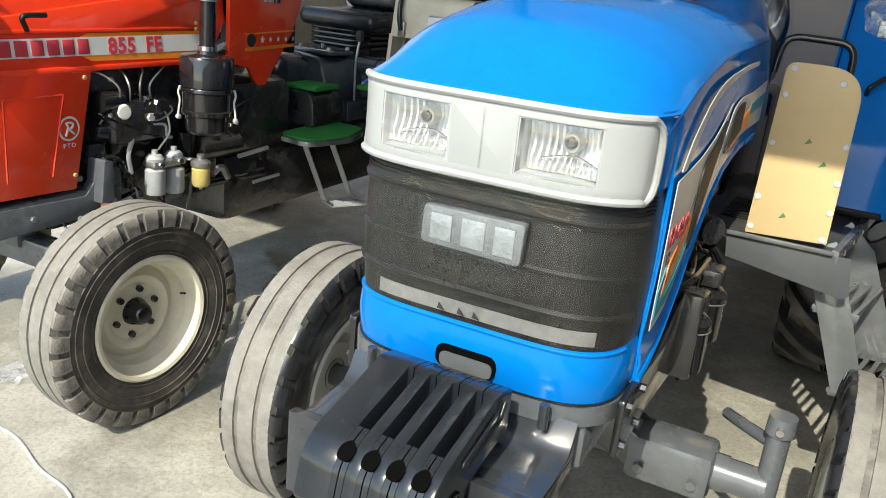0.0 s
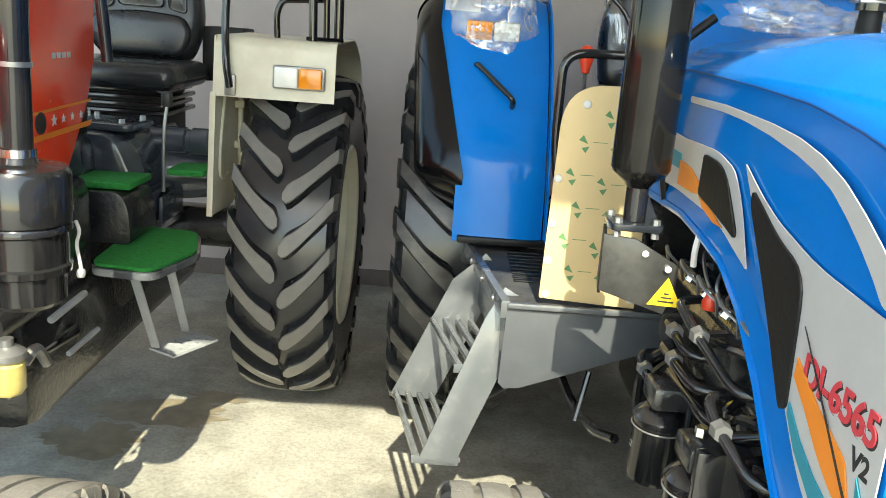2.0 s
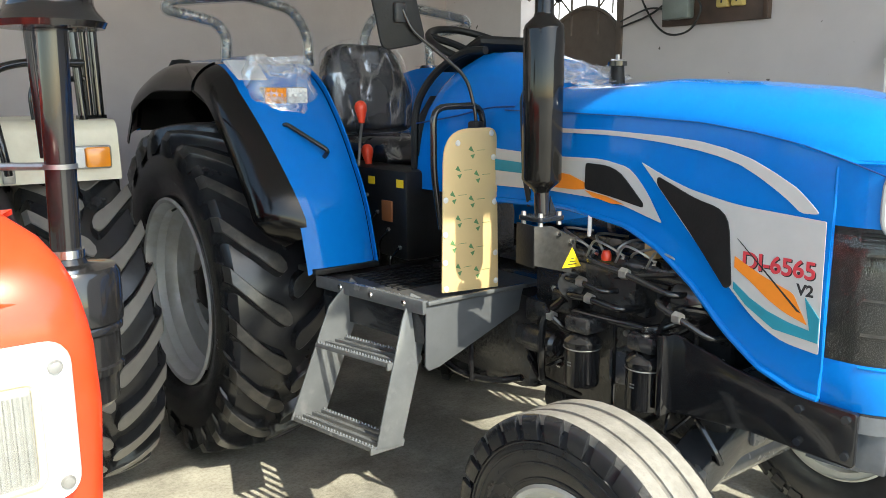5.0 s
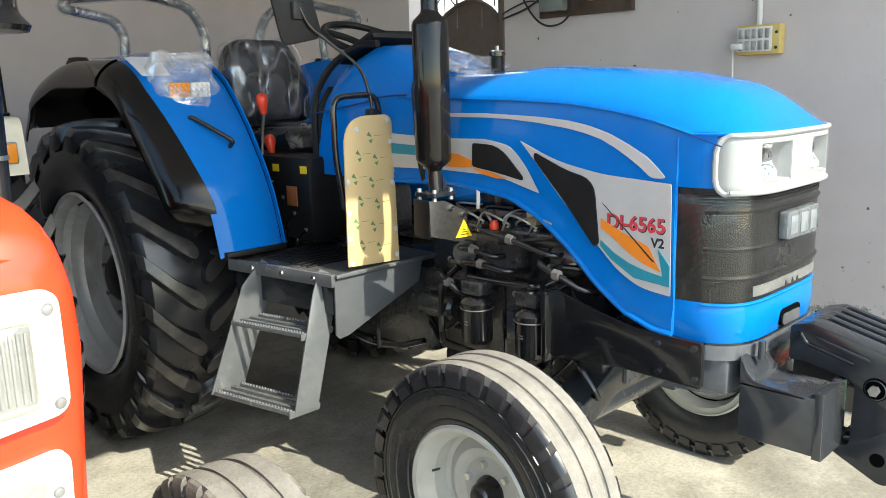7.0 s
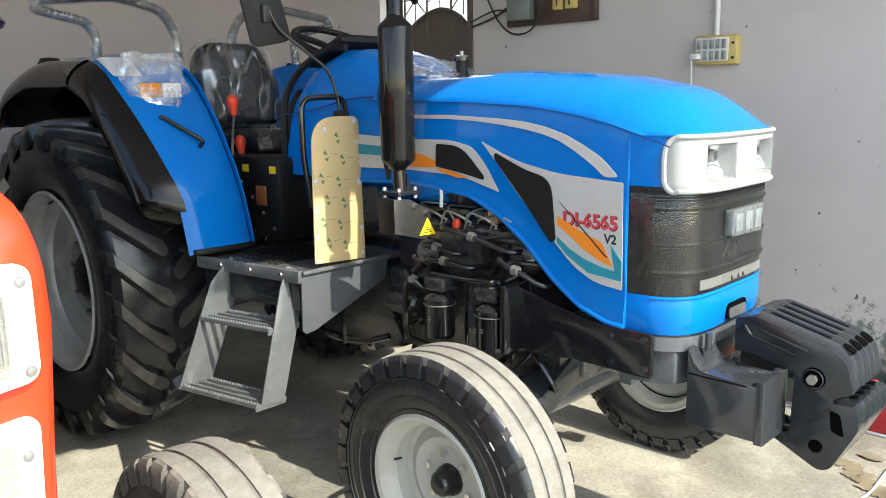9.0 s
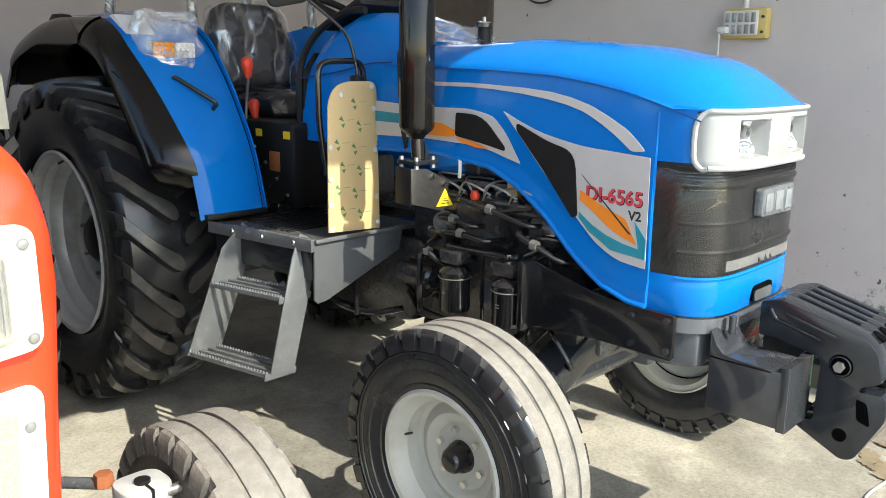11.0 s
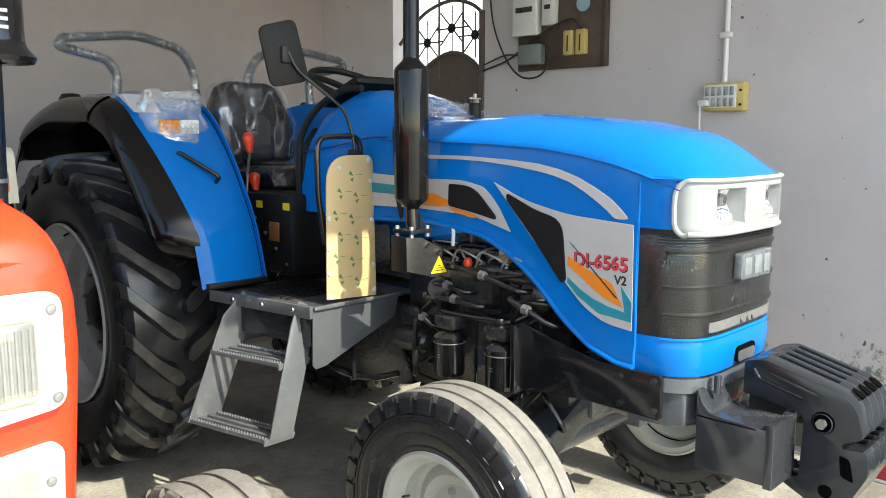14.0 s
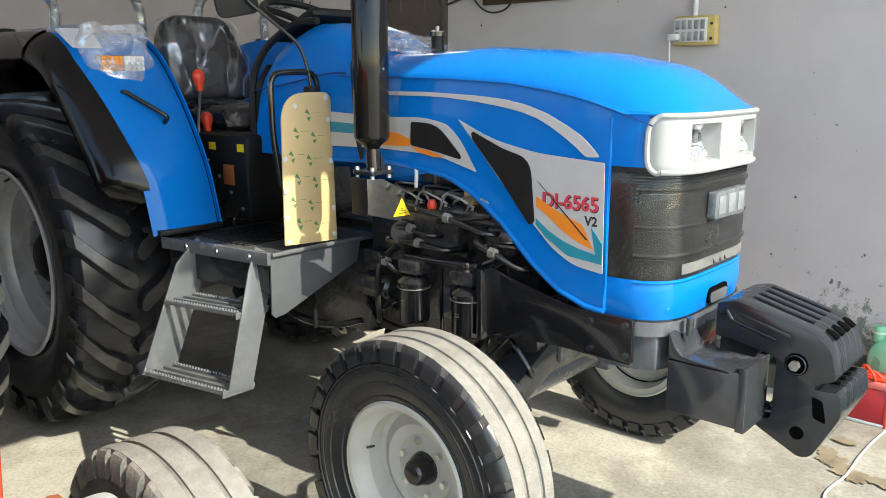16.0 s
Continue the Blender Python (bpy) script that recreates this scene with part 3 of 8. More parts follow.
socket = thing("socket_box", "aged yellow multi-socket extension box fixed to the wall", "socket box", (WALL_X, 0.32, 1.63))
body = part("case", box((WALL_X - 0.06, 0.214, 1.635), (WALL_X, 0.428, 1.775), 0.01), BOX_YELLOW, socket)
face = part("face_plate", box((WALL_X - 0.068, 0.252, 1.650), (WALL_X - 0.058, 0.422, 1.764), 0.004), PVC, socket)
for r in range(2):
    for n in range(5):
        part("socket", box((WALL_X - 0.073, 0.262 + 0.032 * n, 1.657 + 0.054 * r), (WALL_X - 0.068, 0.283 + 0.032 * n, 1.700 + 0.054 * r), 0.002), STEEL, face)
for z in (1.665, 1.735):
    part("screw", rod((WALL_X - 0.066, 0.231, z), (WALL_X - 0.058, 0.231, z), 0.007, seg=10), INK, body)
pipe = thing("conduit", "pale grey wall conduit with a clamp above the socket box", "conduit", (WALL_X, 0.31, 1.77))
part("pipe", rod((WALL_X - 0.018, 0.337, 1.77), (WALL_X - 0.018, 0.337, ROOF_Z), 0.014, seg=12), PVC, pipe)
part("clamp", box((WALL_X - 0.04, 0.31, 1.995), (WALL_X, 0.365, 2.025), 0.006), PVC, pipe)
cable = thing("plug_cable", "white mains cable with a plug hanging from the socket box", "cable", (WALL_X - 0.08, 0.42, 0))
part("plug", box((WALL_X - 0.11, 0.385, 1.66), (WALL_X - 0.068, 0.435, 1.69), 0.008), WHITE, cable)
part("cord", tube([(WALL_X - 0.09, 0.43, 1.665), (WALL_X - 0.07, 0.435, 1.5), (WALL_X - 0.06, 0.43, 0.9), (WALL_X - 0.08, 0.3, 0.2), (WALL_X - 0.12, -0.1, 0.008), (1.69, -0.50, 0.006), (1.695, -0.66, 0.006), (1.655, -0.735, 0.006), (1.56, -0.745, 0.006), (1.47, -0.735, 0.006), (1.32, -0.724, 0.006), (1.165, -0.721, 0.006), (0.96, -0.726, 0.006), (0.73, -0.716, 0.006), (0.50, -0.85, 0.006), (0.3, -1.3, 0.006), (0.1, -2.4, 0.006)], 0.005, 8), WHITE, cable)


# ---- wheels ----
def tyre_ring(r, w, rim_r, m=None, seg=72, square=0.82):
    """The carcass: sidewalls that bulge, a rounded shoulder and a nearly flat tread, round the x axis."""
    h = w / 2
    prof = [(rim_r, -h * 0.78), (rim_r + 0.02, -h * 0.86), (rim_r + (r - rim_r) * 0.45, -h * 1.0), (rim_r + (r - rim_r) * 0.72, -h * 0.98), (r - 0.035, -h * 0.93), (r - 0.012, -h * square), (r, -h * 0.5), (r + 0.003, 0)]
    prof += [(a, -b) for a, b in reversed(prof[:-1])]
    return lathe(prof, seg, m=m)


def rib_tyre(r, w, rim_r, block_rubber):
    """Front tyre: three raised circling ribs; the shoulder block of one side comes apart, to be repeated."""
    carcass = tyre_ring(r - 0.014, w, rim_r)
    ribs = bmesh.new()
    for x, half in ((0, 0.025), (-0.30 * w, 0.019), (0.30 * w, 0.019)):
        lathe([(r - 0.03, x - half - 0.003), (r - 0.001, x - half), (r + 0.001, x), (r - 0.001, x + half), (r - 0.03, x + half + 0.003)], 72, ribs)
    floor_band = lathe([(r - 0.016, -0.40 * w), (r - 0.0085, -0.37 * w), (r - 0.006, 0.0), (r - 0.0085, 0.37 * w), (r - 0.016, 0.40 * w)], 72)
    blocks = []
    for side in (-1, 1):
        rows = []
        for k in range(4):
            a = (k / 3 - 0.5) * 2 * math.pi / 30 * 0.66
            row = []
            for rr, x in ((r - 0.001, 0.385), (r - 0.004, 0.45), (r - 0.014, 0.492), (r - 0.034, 0.508), (r - 0.058, 0.512)):
                skew = 0.02 * (x - 0.4) / 0.1
                row.append(Vector((side * x * w, rr * math.cos(a + skew), rr * math.sin(a + skew))))
            rows.append(row)
        blocks.append(finish("shoulder_block", sheet(rows, 0.014), block_rubber))
    rings = []
    for f, lift in ((0.16, 0.885), (0.40, 0.985), (0.58, 1.0), (0.70, 0.99)):
        rr = rim_r + (r - 0.014 - rim_r) * f
        rings.append(lathe([(rr - 0.004, w / 2 * (lift - 0.02)), (rr - 0.002, w / 2 * (lift + 0.022)), (rr + 0.002, w / 2 * (lift + 0.022)), (rr + 0.004, w / 2 * (lift - 0.02))], 64))
    return carcass, ribs, floor_band, rings, blocks


def lug_bar(side, r, w, lean, crown_rubber):
    """One curved tread bar: a broad rounded foot near the middle of the tread, tapering as it climbs out over the shoulder; its crown is worn, its flanks are black."""
    bm = bmesh.new()
    vs = []
    section = ((-2.0, 0.066), (-1.5, 0.046), (-1.2, 0.018), (-1.04, 0.004), (-0.9, 0.0), (0.9, 0.0), (1.04, 0.004), (1.2, 0.018), (1.5, 0.046), (2.0, 0.066))
    for k in range(15):
        u = k / 14
        x = side * w * (0.012 + 0.503 * u)
        ang = lean * (0.50 * u + 0.60 * u * u - 0.10 * u ** 4) * 0.30
        crown = r - 0.030 * (abs(x) / (w / 2)) ** 2.6 - (0.03 if k == 14 else 0)
        foot = min(1.0, (0.10 + u * 9) ** 0.5)
        half = (0.040 - 0.012 * min(1.0, u * 2.0) + 0.004 * u) * foot / r
        vs.append([bm.verts.new((x, (crown - lift) * math.cos(ang + q * half), (crown - lift) * math.sin(ang + q * half))) for q, lift in section])
    for a, b in zip(vs, vs[1:]):
        for k in range(len(section) - 1):
            bm.faces.new((a[k], a[k + 1], b[k + 1], b[k])).material_index = 0 if k in (3, 4, 5) else 1
    for end in (vs[0], vs[-1]):
        bm.faces.new(end).material_index = 1
    return finish("tread_bar", bm, [crown_rubber, RUBBER])


def lug_tyre(r, w, rim_r):
    return tyre_ring(r - 0.045, w, rim_r, seg=80, square=0.85)


def ring_of(name, meshes, count, base, centre, turn=0.0):
    """Alike pieces round a wheel, half a step apart on the two sides."""
    at = Matrix.Translation(centre) @ Matrix.Rotation(radians(turn), 4, "Z")
    for k, me in enumerate(meshes):
        for n in range(count):
            ob = new(name, me)
            ob.parent = base
            ob.matrix_basis = at @ Matrix.Rotation(2 * math.pi * (n + 0.5 * k) / count, 4, "X")


def nut(m, size=0.011):
    bm = bmesh.new()
    bmesh.ops.create_cone(bm, cap_ends=True, segments=6, radius1=size, radius2=size * 0.9, depth=size * 1.3, matrix=m)
    return bm


def on_x(x, r, a):
    return Matrix.Translation((x, r * math.cos(a), r * math.sin(a))) @ Matrix.Rotation(math.pi / 2, 4, "Y")


def front_wheel(parent, centre, out, r, w, paint, dusty, side_rubber, steer=0.0):
    """out: +1 where the wheel's outer face looks to +x."""
    place = Matrix.Translation(centre) @ Matrix.Rotation(radians(steer), 4, "Z") @ Matrix.Diagonal((out, 1, 1, 1))
    rim_r, h = 0.214, w * 0.40
    prof = [(rim_r + 0.012, h + 0.004), (rim_r + 0.004, h + 0.010), (rim_r - 0.008, h + 0.006), (rim_r - 0.014, h - 0.025), (rim_r - 0.034, h - 0.045), (rim_r - 0.036, h - 0.090), (rim_r - 0.05, h - 0.098), (0.145, h - 0.088),
            (0.132, h - 0.078), (0.115, h - 0.080), (0.10, h - 0.092), (0.055, h - 0.092), (0.0, h - 0.092)]
    rim = lathe(prof, 56)
    lathe([(rim_r - 0.03, h - 0.092), (rim_r - 0.02, -h), (rim_r + 0.012, -h - 0.004), (rim_r + 0.004, -h - 0.01)], 56, rim)
    made = []
    base = part("front_wheel", rim, paint, parent)
    made.append(base)
    carcass, ribs, floor_band, rings, blocks = rib_tyre(r, w, rim_r, BLOCK if side_rubber is WORN_SIDE else RUBBER)
    made.append(part("tyre", carcass, side_rubber, base))
    made.append(part("tread_rib", ribs, dusty, base, "dusty raised tread ribs"))
    made.append(part("tread_groove", floor_band, BLOCK, base))
    for ring in rings:
        made.append(part("sidewall_ring", ring, side_rubber, base))
    ring_of("shoulder_block", blocks, 30, base, centre, steer)
    hub = lathe([(0.050, h - 0.095), (0.046, h - 0.074), (0.040, h - 0.066), (0.037, h - 0.046), (0.028, h - 0.036), (0.0, h - 0.032)], 24)
    made.append(part("hub_cap", hub, BLACK, base, "black grease cap"))
    for n in range(6):
        made.append(part("wheel_nut", nut(on_x(h - 0.084, 0.082, math.pi * n / 3 + 0.3), 0.012), CASTING if side_rubber is WORN_SIDE else CHROME, base))
    made.append(part("valve", rod((h - 0.05, 0.165, 0.03), (h - 0.01, 0.15, 0.045), 0.004, seg=8), INK, base))
    for ob in made:
        ob.data.transform(place)
        if out < 0:
            ob.data.flip_normals()
    return base


def rear_wheel(parent, centre, out, r, w, rim_r, paint, count, lean, dish=0.20, crown_rubber=None):
    place = Matrix.Translation(centre) @ Matrix.Diagonal((out, 1, 1, 1))
    h = w * 0.43
    prof = [(rim_r + 0.016, h + 0.006), (rim_r + 0.006, h + 0.014), (rim_r - 0.008, h + 0.008), (rim_r - 0.014, h - 0.02), (rim_r - 0.030, h - 0.034), (rim_r - 0.034, h - 0.07), (rim_r - 0.050, h - 0.085), (rim_r - 0.060, h - dish + 0.03), (0.275, h - dish),
            (0.245, h - dish + 0.004), (0.225, h - dish - 0.012), (0.218, h - dish - 0.07)]
    rim = lathe(prof, 64)
    lathe([(rim_r - 0.05, h - dish), (rim_r - 0.035, -h + 0.03), (rim_r - 0.012, -h), (rim_r + 0.016, -h - 0.008)], 64, rim)
    base = part("rear_wheel", rim, paint, parent)
    made = [base, part("tyre", lug_tyre(r, w, rim_r), RUBBER, base)]
    ring_of("tread_bar", [lug_bar(side, r, w, lean, crown_rubber or LUG) for side in (-1, 1)], count, base, centre)
    made.append(part("hub", lathe([(0.222, h - dish - 0.07), (0.20, h - dish - 0.065), (0.13, h - dish - 0.055), (0.11, h - dish + 0.01), (0.08, h - dish + 0.035), (0.0, h - dish + 0.04)], 32), MATT_BLACK, base, "black axle hub"))
    for n in range(8):
        made.append(part("wheel_nut", nut(on_x(h - dish - 0.045, 0.172, math.pi * n / 4 + 0.2), 0.016), STEEL, base))
        made.append(part("wheel_stud", rod((h - dish - 0.07, 0.172 * math.cos(math.pi * n / 4 + 0.2), 0.172 * math.sin(math.pi * n / 4 + 0.2)), (h - dish + 0.012, 0.172 * math.cos(math.pi * n / 4 + 0.2), 0.172 * math.sin(math.pi * n / 4 + 0.2)), 0.009, seg=8), STEEL, base))
    made.append(part("valve", rod((h - 0.04, 0.02, rim_r - 0.03), (h - 0.01, 0.02, rim_r - 0.045), 0.005, seg=8), INK, base))
    for ob in made:
        ob.data.transform(place)
        if out < 0:
            ob.data.flip_normals()
    return base


# ---- blue tractor ----
CX, HW = 0.048, 0.302
blue = thing("blue_tractor", "new blue four-wheel farm tractor, seat and lamps still in plastic wrap", "tractor", (CX, 1.1, 0))


def both(make):
    """Calls make with the mirror map for the tractor's right-hand and left-hand side."""
    for side in (-1, 1):
        make(side, lambda x, s=side: CX + s * x)


# hood: side panels, top shell, front bands
LOWER = [(-0.50, 0.856), (-0.387, 0.852), (-0.301, 0.862), (-0.209, 0.894), (-0.112, 0.963), (-0.01, 1.061), (0.097, 1.137), (0.21, 1.186), (0.331, 1.203), (0.461, 1.215), (0.80, 1.205)]
SEAM = [(-0.56, 1.345), (-0.484, 1.367), (-0.375, 1.403), (-0.275, 1.432), (-0.159, 1.454), (-0.015, 1.474), (0.2, 1.485), (0.446, 1.492), (0.80, 1.498)]
CREST = [(-0.62, 1.41), (-0.538, 1.462), (-0.46, 1.498), (-0.379, 1.522), (-0.204, 1.557), (-0.01, 1.573), (0.208, 1.585), (0.456, 1.575), (0.80, 1.57)]
NOSE_Y, CORNER_Y = -0.545, -0.36


def nose_plan(steps=40, inset=0.0):
    """Plan line round the nose, from the right-hand side to the left-hand one."""
    out = []
    for n in range(steps + 1):
        a = math.pi * n / steps
        c, s = math.cos(a), math.sin(a)
        x = -(HW - inset) * math.copysign(abs(c) ** 0.42, c)
        y = CORNER_Y + (NOSE_Y + inset - CORNER_Y) * abs(s) ** 0.75
        out.append((CX + x, y))
    return out


def band(lo, hi, inset=0.0, first=0, last=40, rows=6, bulge=0.0, thick=0.006, steps=40):
    """A strip round the nose between two heights, which may be functions of the place in the line."""
    plan = nose_plan(steps, inset)[first:last + 1]
    grid = []
    for k in range(rows + 1):
        t = k / rows
        row = []
        for n, (x, y) in enumerate(plan):
            a = lo(n / (len(plan) - 1)) if callable(lo) else lo
            b = hi(n / (len(plan) - 1)) if callable(hi) else hi
            push = bulge * math.sin(math.pi * t)
            away = Vector((x - CX, y - (CORNER_Y + 0.1), 0)).normalized() * push
            row.append((x + away.x, y + away.y, a + (b - a) * t))
        grid.append(row)
    return sheet(grid, thick)


def hood_side(side, at):
    grid = []
    ys = [-0.36 + 1.16 * n / 58 for n in range(59)]
    for k in range(15):
        t = k / 14
        row = []
        for y in ys:
            lo, hi = curve_at(LOWER, y), curve_at(SEAM, y)
            roll = 0.012 * math.sin(math.pi * min(1, t * 1.0)) + (0.010 if t < 0.08 else 0)
            row.append((at(HW + roll - 0.004), y, lo + (hi - lo) * t))
        grid.append(row)
    return sheet(grid, 0.005)


for s in (-1, 1):
    part("hood_side", hood_side(s, lambda x, s=s: CX + s * x), BLUE, blue)
    lip = [(CX + s * (HW + 0.004), y, curve_at(LOWER, y)) for y in [-0.36 + 1.16 * n / 40 for n in range(41)]]
    part("hood_lip", tube(lip, 0.010, 8, 1), BLUE, blue)

def nose_line(u):
    """The nose's plan line at a share u of the half width."""
    c = min(1.0, abs(u)) ** (1 / 0.42)
    return CORNER_Y + (NOSE_Y - 0.010 - CORNER_Y) * (1 - c * c) ** 0.375


top = []
for n in range(45):
    row = []
    for k in range(41):
        u = math.sin(math.pi / 2 * (-1 + 2 * k / 40))
        front = nose_line(u)
        y = front + (0.68 - front) * (n / 44) ** 1.25
        edge, crest = curve_at(SEAM, max(y, -0.44)), curve_at(CREST, y)
        full = edge + (crest - edge) * (1 - abs(u) ** 3.0) ** 0.75
        rise = 1 - (1 - min(1.0, (y - front) / 0.20)) ** 2.4
        row.append((CX + u * (HW + 0.004), y, 1.396 + (full - 1.396) * rise if abs(u) < 0.995 else max(1.394, edge)))
    top.append(row)
part("hood_top", sheet(top, 0.006), BLUE, blue, sharp=60)
for s in (-1, 1):
    part("hood_seam", tube([(CX + s * (HW + 0.003), y, curve_at(SEAM, y) - 0.002) for y in [-0.48 + 1.2 * n / 30 for n in range(31)]], 0.0022, 6, 1), SEAM_BLUE, blue)

bumper = part("bumper", band(0.844, 0.954, 0.007, rows=8, bulge=0.007), BLUE, blue)
part("bumper_ridge", tube([(x, y, 0.948) for x, y in nose_plan(40, 0.005)[4:37]], 0.004, 6, 1), BLUE, bumper)
# Flat black shape painting the shade in the slot's recess.
part("towing_slot", prism(rounded([(CX - 0.052, 0.854), (CX + 0.078, 0.854), (CX + 0.078, 0.902), (CX - 0.052, 0.902)], 0.022), "y", NOSE_Y - 0.004, NOSE_Y + 0.01), HOLE_SHADE, bumper, "oblong towing slot, its shade painted black")
part("slot_liner", prism(rounded([(CX - 0.042, 0.856), (CX + 0.072, 0.856), (CX + 0.072, 0.888), (CX - 0.042, 0.888)], 0.014), "y", NOSE_Y - 0.0065, NOSE_Y - 0.003), STEP_GREY, bumper)
for s in (-1, 1):
    part("corner_bead", tube([(CX + s * (HW - 0.001), CORNER_Y + 0.001, z) for z in (0.856, 1.0, 1.2, 1.385)], 0.004, 10, 1), BLUE, blue)
for a, b in ((0, 6), (34, 40)):
    part("upper_corner", band(1.258, 1.402, 0.001, a, b, rows=4), BLUE, blue)
grille = part("grille", band(0.946, 1.262, 0.008, 0, 40, rows=12, bulge=0.008), GRILLE, blue, "black perforated grille sheet under clear dusty wrap")
for z in (1.02, 1.098, 1.196):
    part("grille_rib", tube([(x, y, z) for n, (x, y) in enumerate(nose_plan(40, 0.004)[4:37])], 0.0085, 6, 1), GRILLE, grille)
part("bottom_strip", band(0.967, 0.995, 0.002, 15, 29, rows=2), material("grey_wrap_strip", (0.16, 0.16, 0.155), 0.3, vary=0.2, grain=40), grille, "greyish wrap strip low on the grille")
for n in range(5):
    part("upper_slat", band(1.212 + 0.008 * n, 1.216 + 0.008 * n, 0.001, 3, 37, rows=1), MATT_BLACK, grille)
part("grille_wrap", band(0.960, 1.240, 0.003, 0, 40, rows=10, bulge=0.014, thick=0.001), CLEAR_WRAP, grille, "clear dusty plastic wrap over the grille")
for x in (-0.055, -0.012, 0.02):
    part("strip_mark", prism([(CX + x, 0.976), (CX + x + 0.016, 0.975), (CX + x + 0.003, 0.989)], "y", NOSE_Y - 0.012, NOSE_Y - 0.010), INK, grille)
badge = part("badge_plate", prism(rounded([(CX - 0.098, 1.108), (CX + 0.106, 1.104), (CX + 0.109, 1.184), (CX - 0.096, 1.182)], 0.01), "y", NOSE_Y - 0.026, NOSE_Y - 0.002, 0.003), PLATE, blue, "plastic-wrapped metal badge plate")
worn = material("worn_badge_relief", (0.27, 0.295, 0.31), 0.25, metal=0.3, vary=0.2, grain=30, bump=0.4, bump_scale=60)
for x0, x1, z0, z1 in ((-0.078, -0.034, 1.119, 1.169), (-0.014, 0.034, 1.117, 1.171), (0.052, 0.092, 1.116, 1.170)):
    part("badge_relief", box((CX + x0, NOSE_Y - 0.0285, z0), (CX + x1, NOSE_Y - 0.0255, z1), 0.0015), worn, badge)
part("badge_wrap", prism(rounded([(CX - 0.103, 1.102), (CX + 0.111, 1.099), (CX + 0.114, 1.190), (CX - 0.101, 1.188)], 0.012), "y", NOSE_Y - 0.033, NOSE_Y - 0.032), CLEAR_WRAP, badge)

# headlamp band: one white shell with two lamp wells and a rounded rim
def nose_point(x, z, out=0.0):
    """A point on the nose at a sideways offset x from its middle."""
    u = x / HW
    return Vector((CX + x + out * u ** 3, nose_line(u) + 0.008 - out * (1 - 0.6 * abs(u) ** 6), z))


END, WELL = 0.2875, (0.066, 0.212)
cols = sorted({*(s * v for s in (-1, 1) for v in (0.0, 0.03, *WELL, 0.10, 0.14, 0.18, 0.225, 0.238, 0.25, 0.26, 0.267, 0.273, 0.278, 0.283, END))})
shell = bmesh.new()
grid = []
for x in cols:
    near = max(0.0, (abs(x) - 0.272) / (END - 0.272)) ** 2
    grid.append([shell.verts.new(nose_point(x, z, 0.012 * (1 - near) if 0 < k < 5 else 0.006 * (1 - near))) for k, z in enumerate((1.244 + 0.014 * near, 1.251 + 0.01 * near, 1.268, 1.370, 1.389 - 0.01 * near, 1.397 - 0.014 * near))])
skin_faces = []
for x, y, p, q in zip(cols, cols[1:], grid, grid[1:]):
    for k in range(5):
        if k == 2 and WELL[0] <= (abs(x) + abs(y)) / 2 <= WELL[1]:
            continue
        skin_faces.append(shell.faces.new((p[k], q[k], q[k + 1], p[k + 1])))
bmesh.ops.recalc_face_normals(shell, faces=skin_faces)
bmesh.ops.solidify(shell, geom=skin_faces, thickness=0.006)
bezel = part("headlamp_bezel", shell, BEZEL, blue, "white headlamp surround", sharp=50)
rim_line = [nose_point(x, 1.247, 0.012) for x in cols[3:-3]] + [nose_point(s_x, s_z, 0.007) for s_x, s_z in ((0.278, 1.244), (0.285, 1.255), (0.2885, 1.28), (0.2885, 1.35), (0.285, 1.376), (0.278, 1.388))]
rim_line += [nose_point(x, 1.392, 0.012) for x in reversed(cols[3:-3])] + [nose_point(-s_x, s_z, 0.007) for s_x, s_z in ((0.278, 1.388), (0.285, 1.376), (0.2885, 1.35), (0.2885, 1.28), (0.285, 1.255), (0.278, 1.244))]
part("bezel_rim", tube(rim_line + [rim_line[0]], 0.0075, 8, 2), BEZEL, bezel)
part("centre_block", prism(rounded([(CX - 0.065, 1.262), (CX + 0.065, 1.262), (CX + 0.065, 1.376), (CX - 0.065, 1.376)], 0.004), "y", NOSE_Y - 0.014, NOSE_Y + 0.01, 0.003), BEZEL, bezel, "flat pale block between the headlamps")
for s in (-1, 1):
    well = bmesh.new()
    corner = [(WELL[0], 1.268), (WELL[1], 1.268), (WELL[1], 1.370), (WELL[0], 1.370)]
    tight = [(WELL[0] + 0.010, 1.274), (WELL[1] - 0.006, 1.274), (WELL[1] - 0.006, 1.366), (WELL[0] + 0.010, 1.366)]
    sheet([[nose_point(s * x, z, 0.010) for x, z in corner + corner[:1]], [Vector((CX + s * x, NOSE_Y + 0.05, z)) for x, z in tight + tight[:1]]], 0.003, well)
    part("lamp_well", well, BEZEL, bezel)
SMOOTH_MIRROR = material("smooth_lamp_mirror", (0.82, 0.83, 0.84), 0.2, metal=0.8, vary=0.04, rough_vary=0.03)
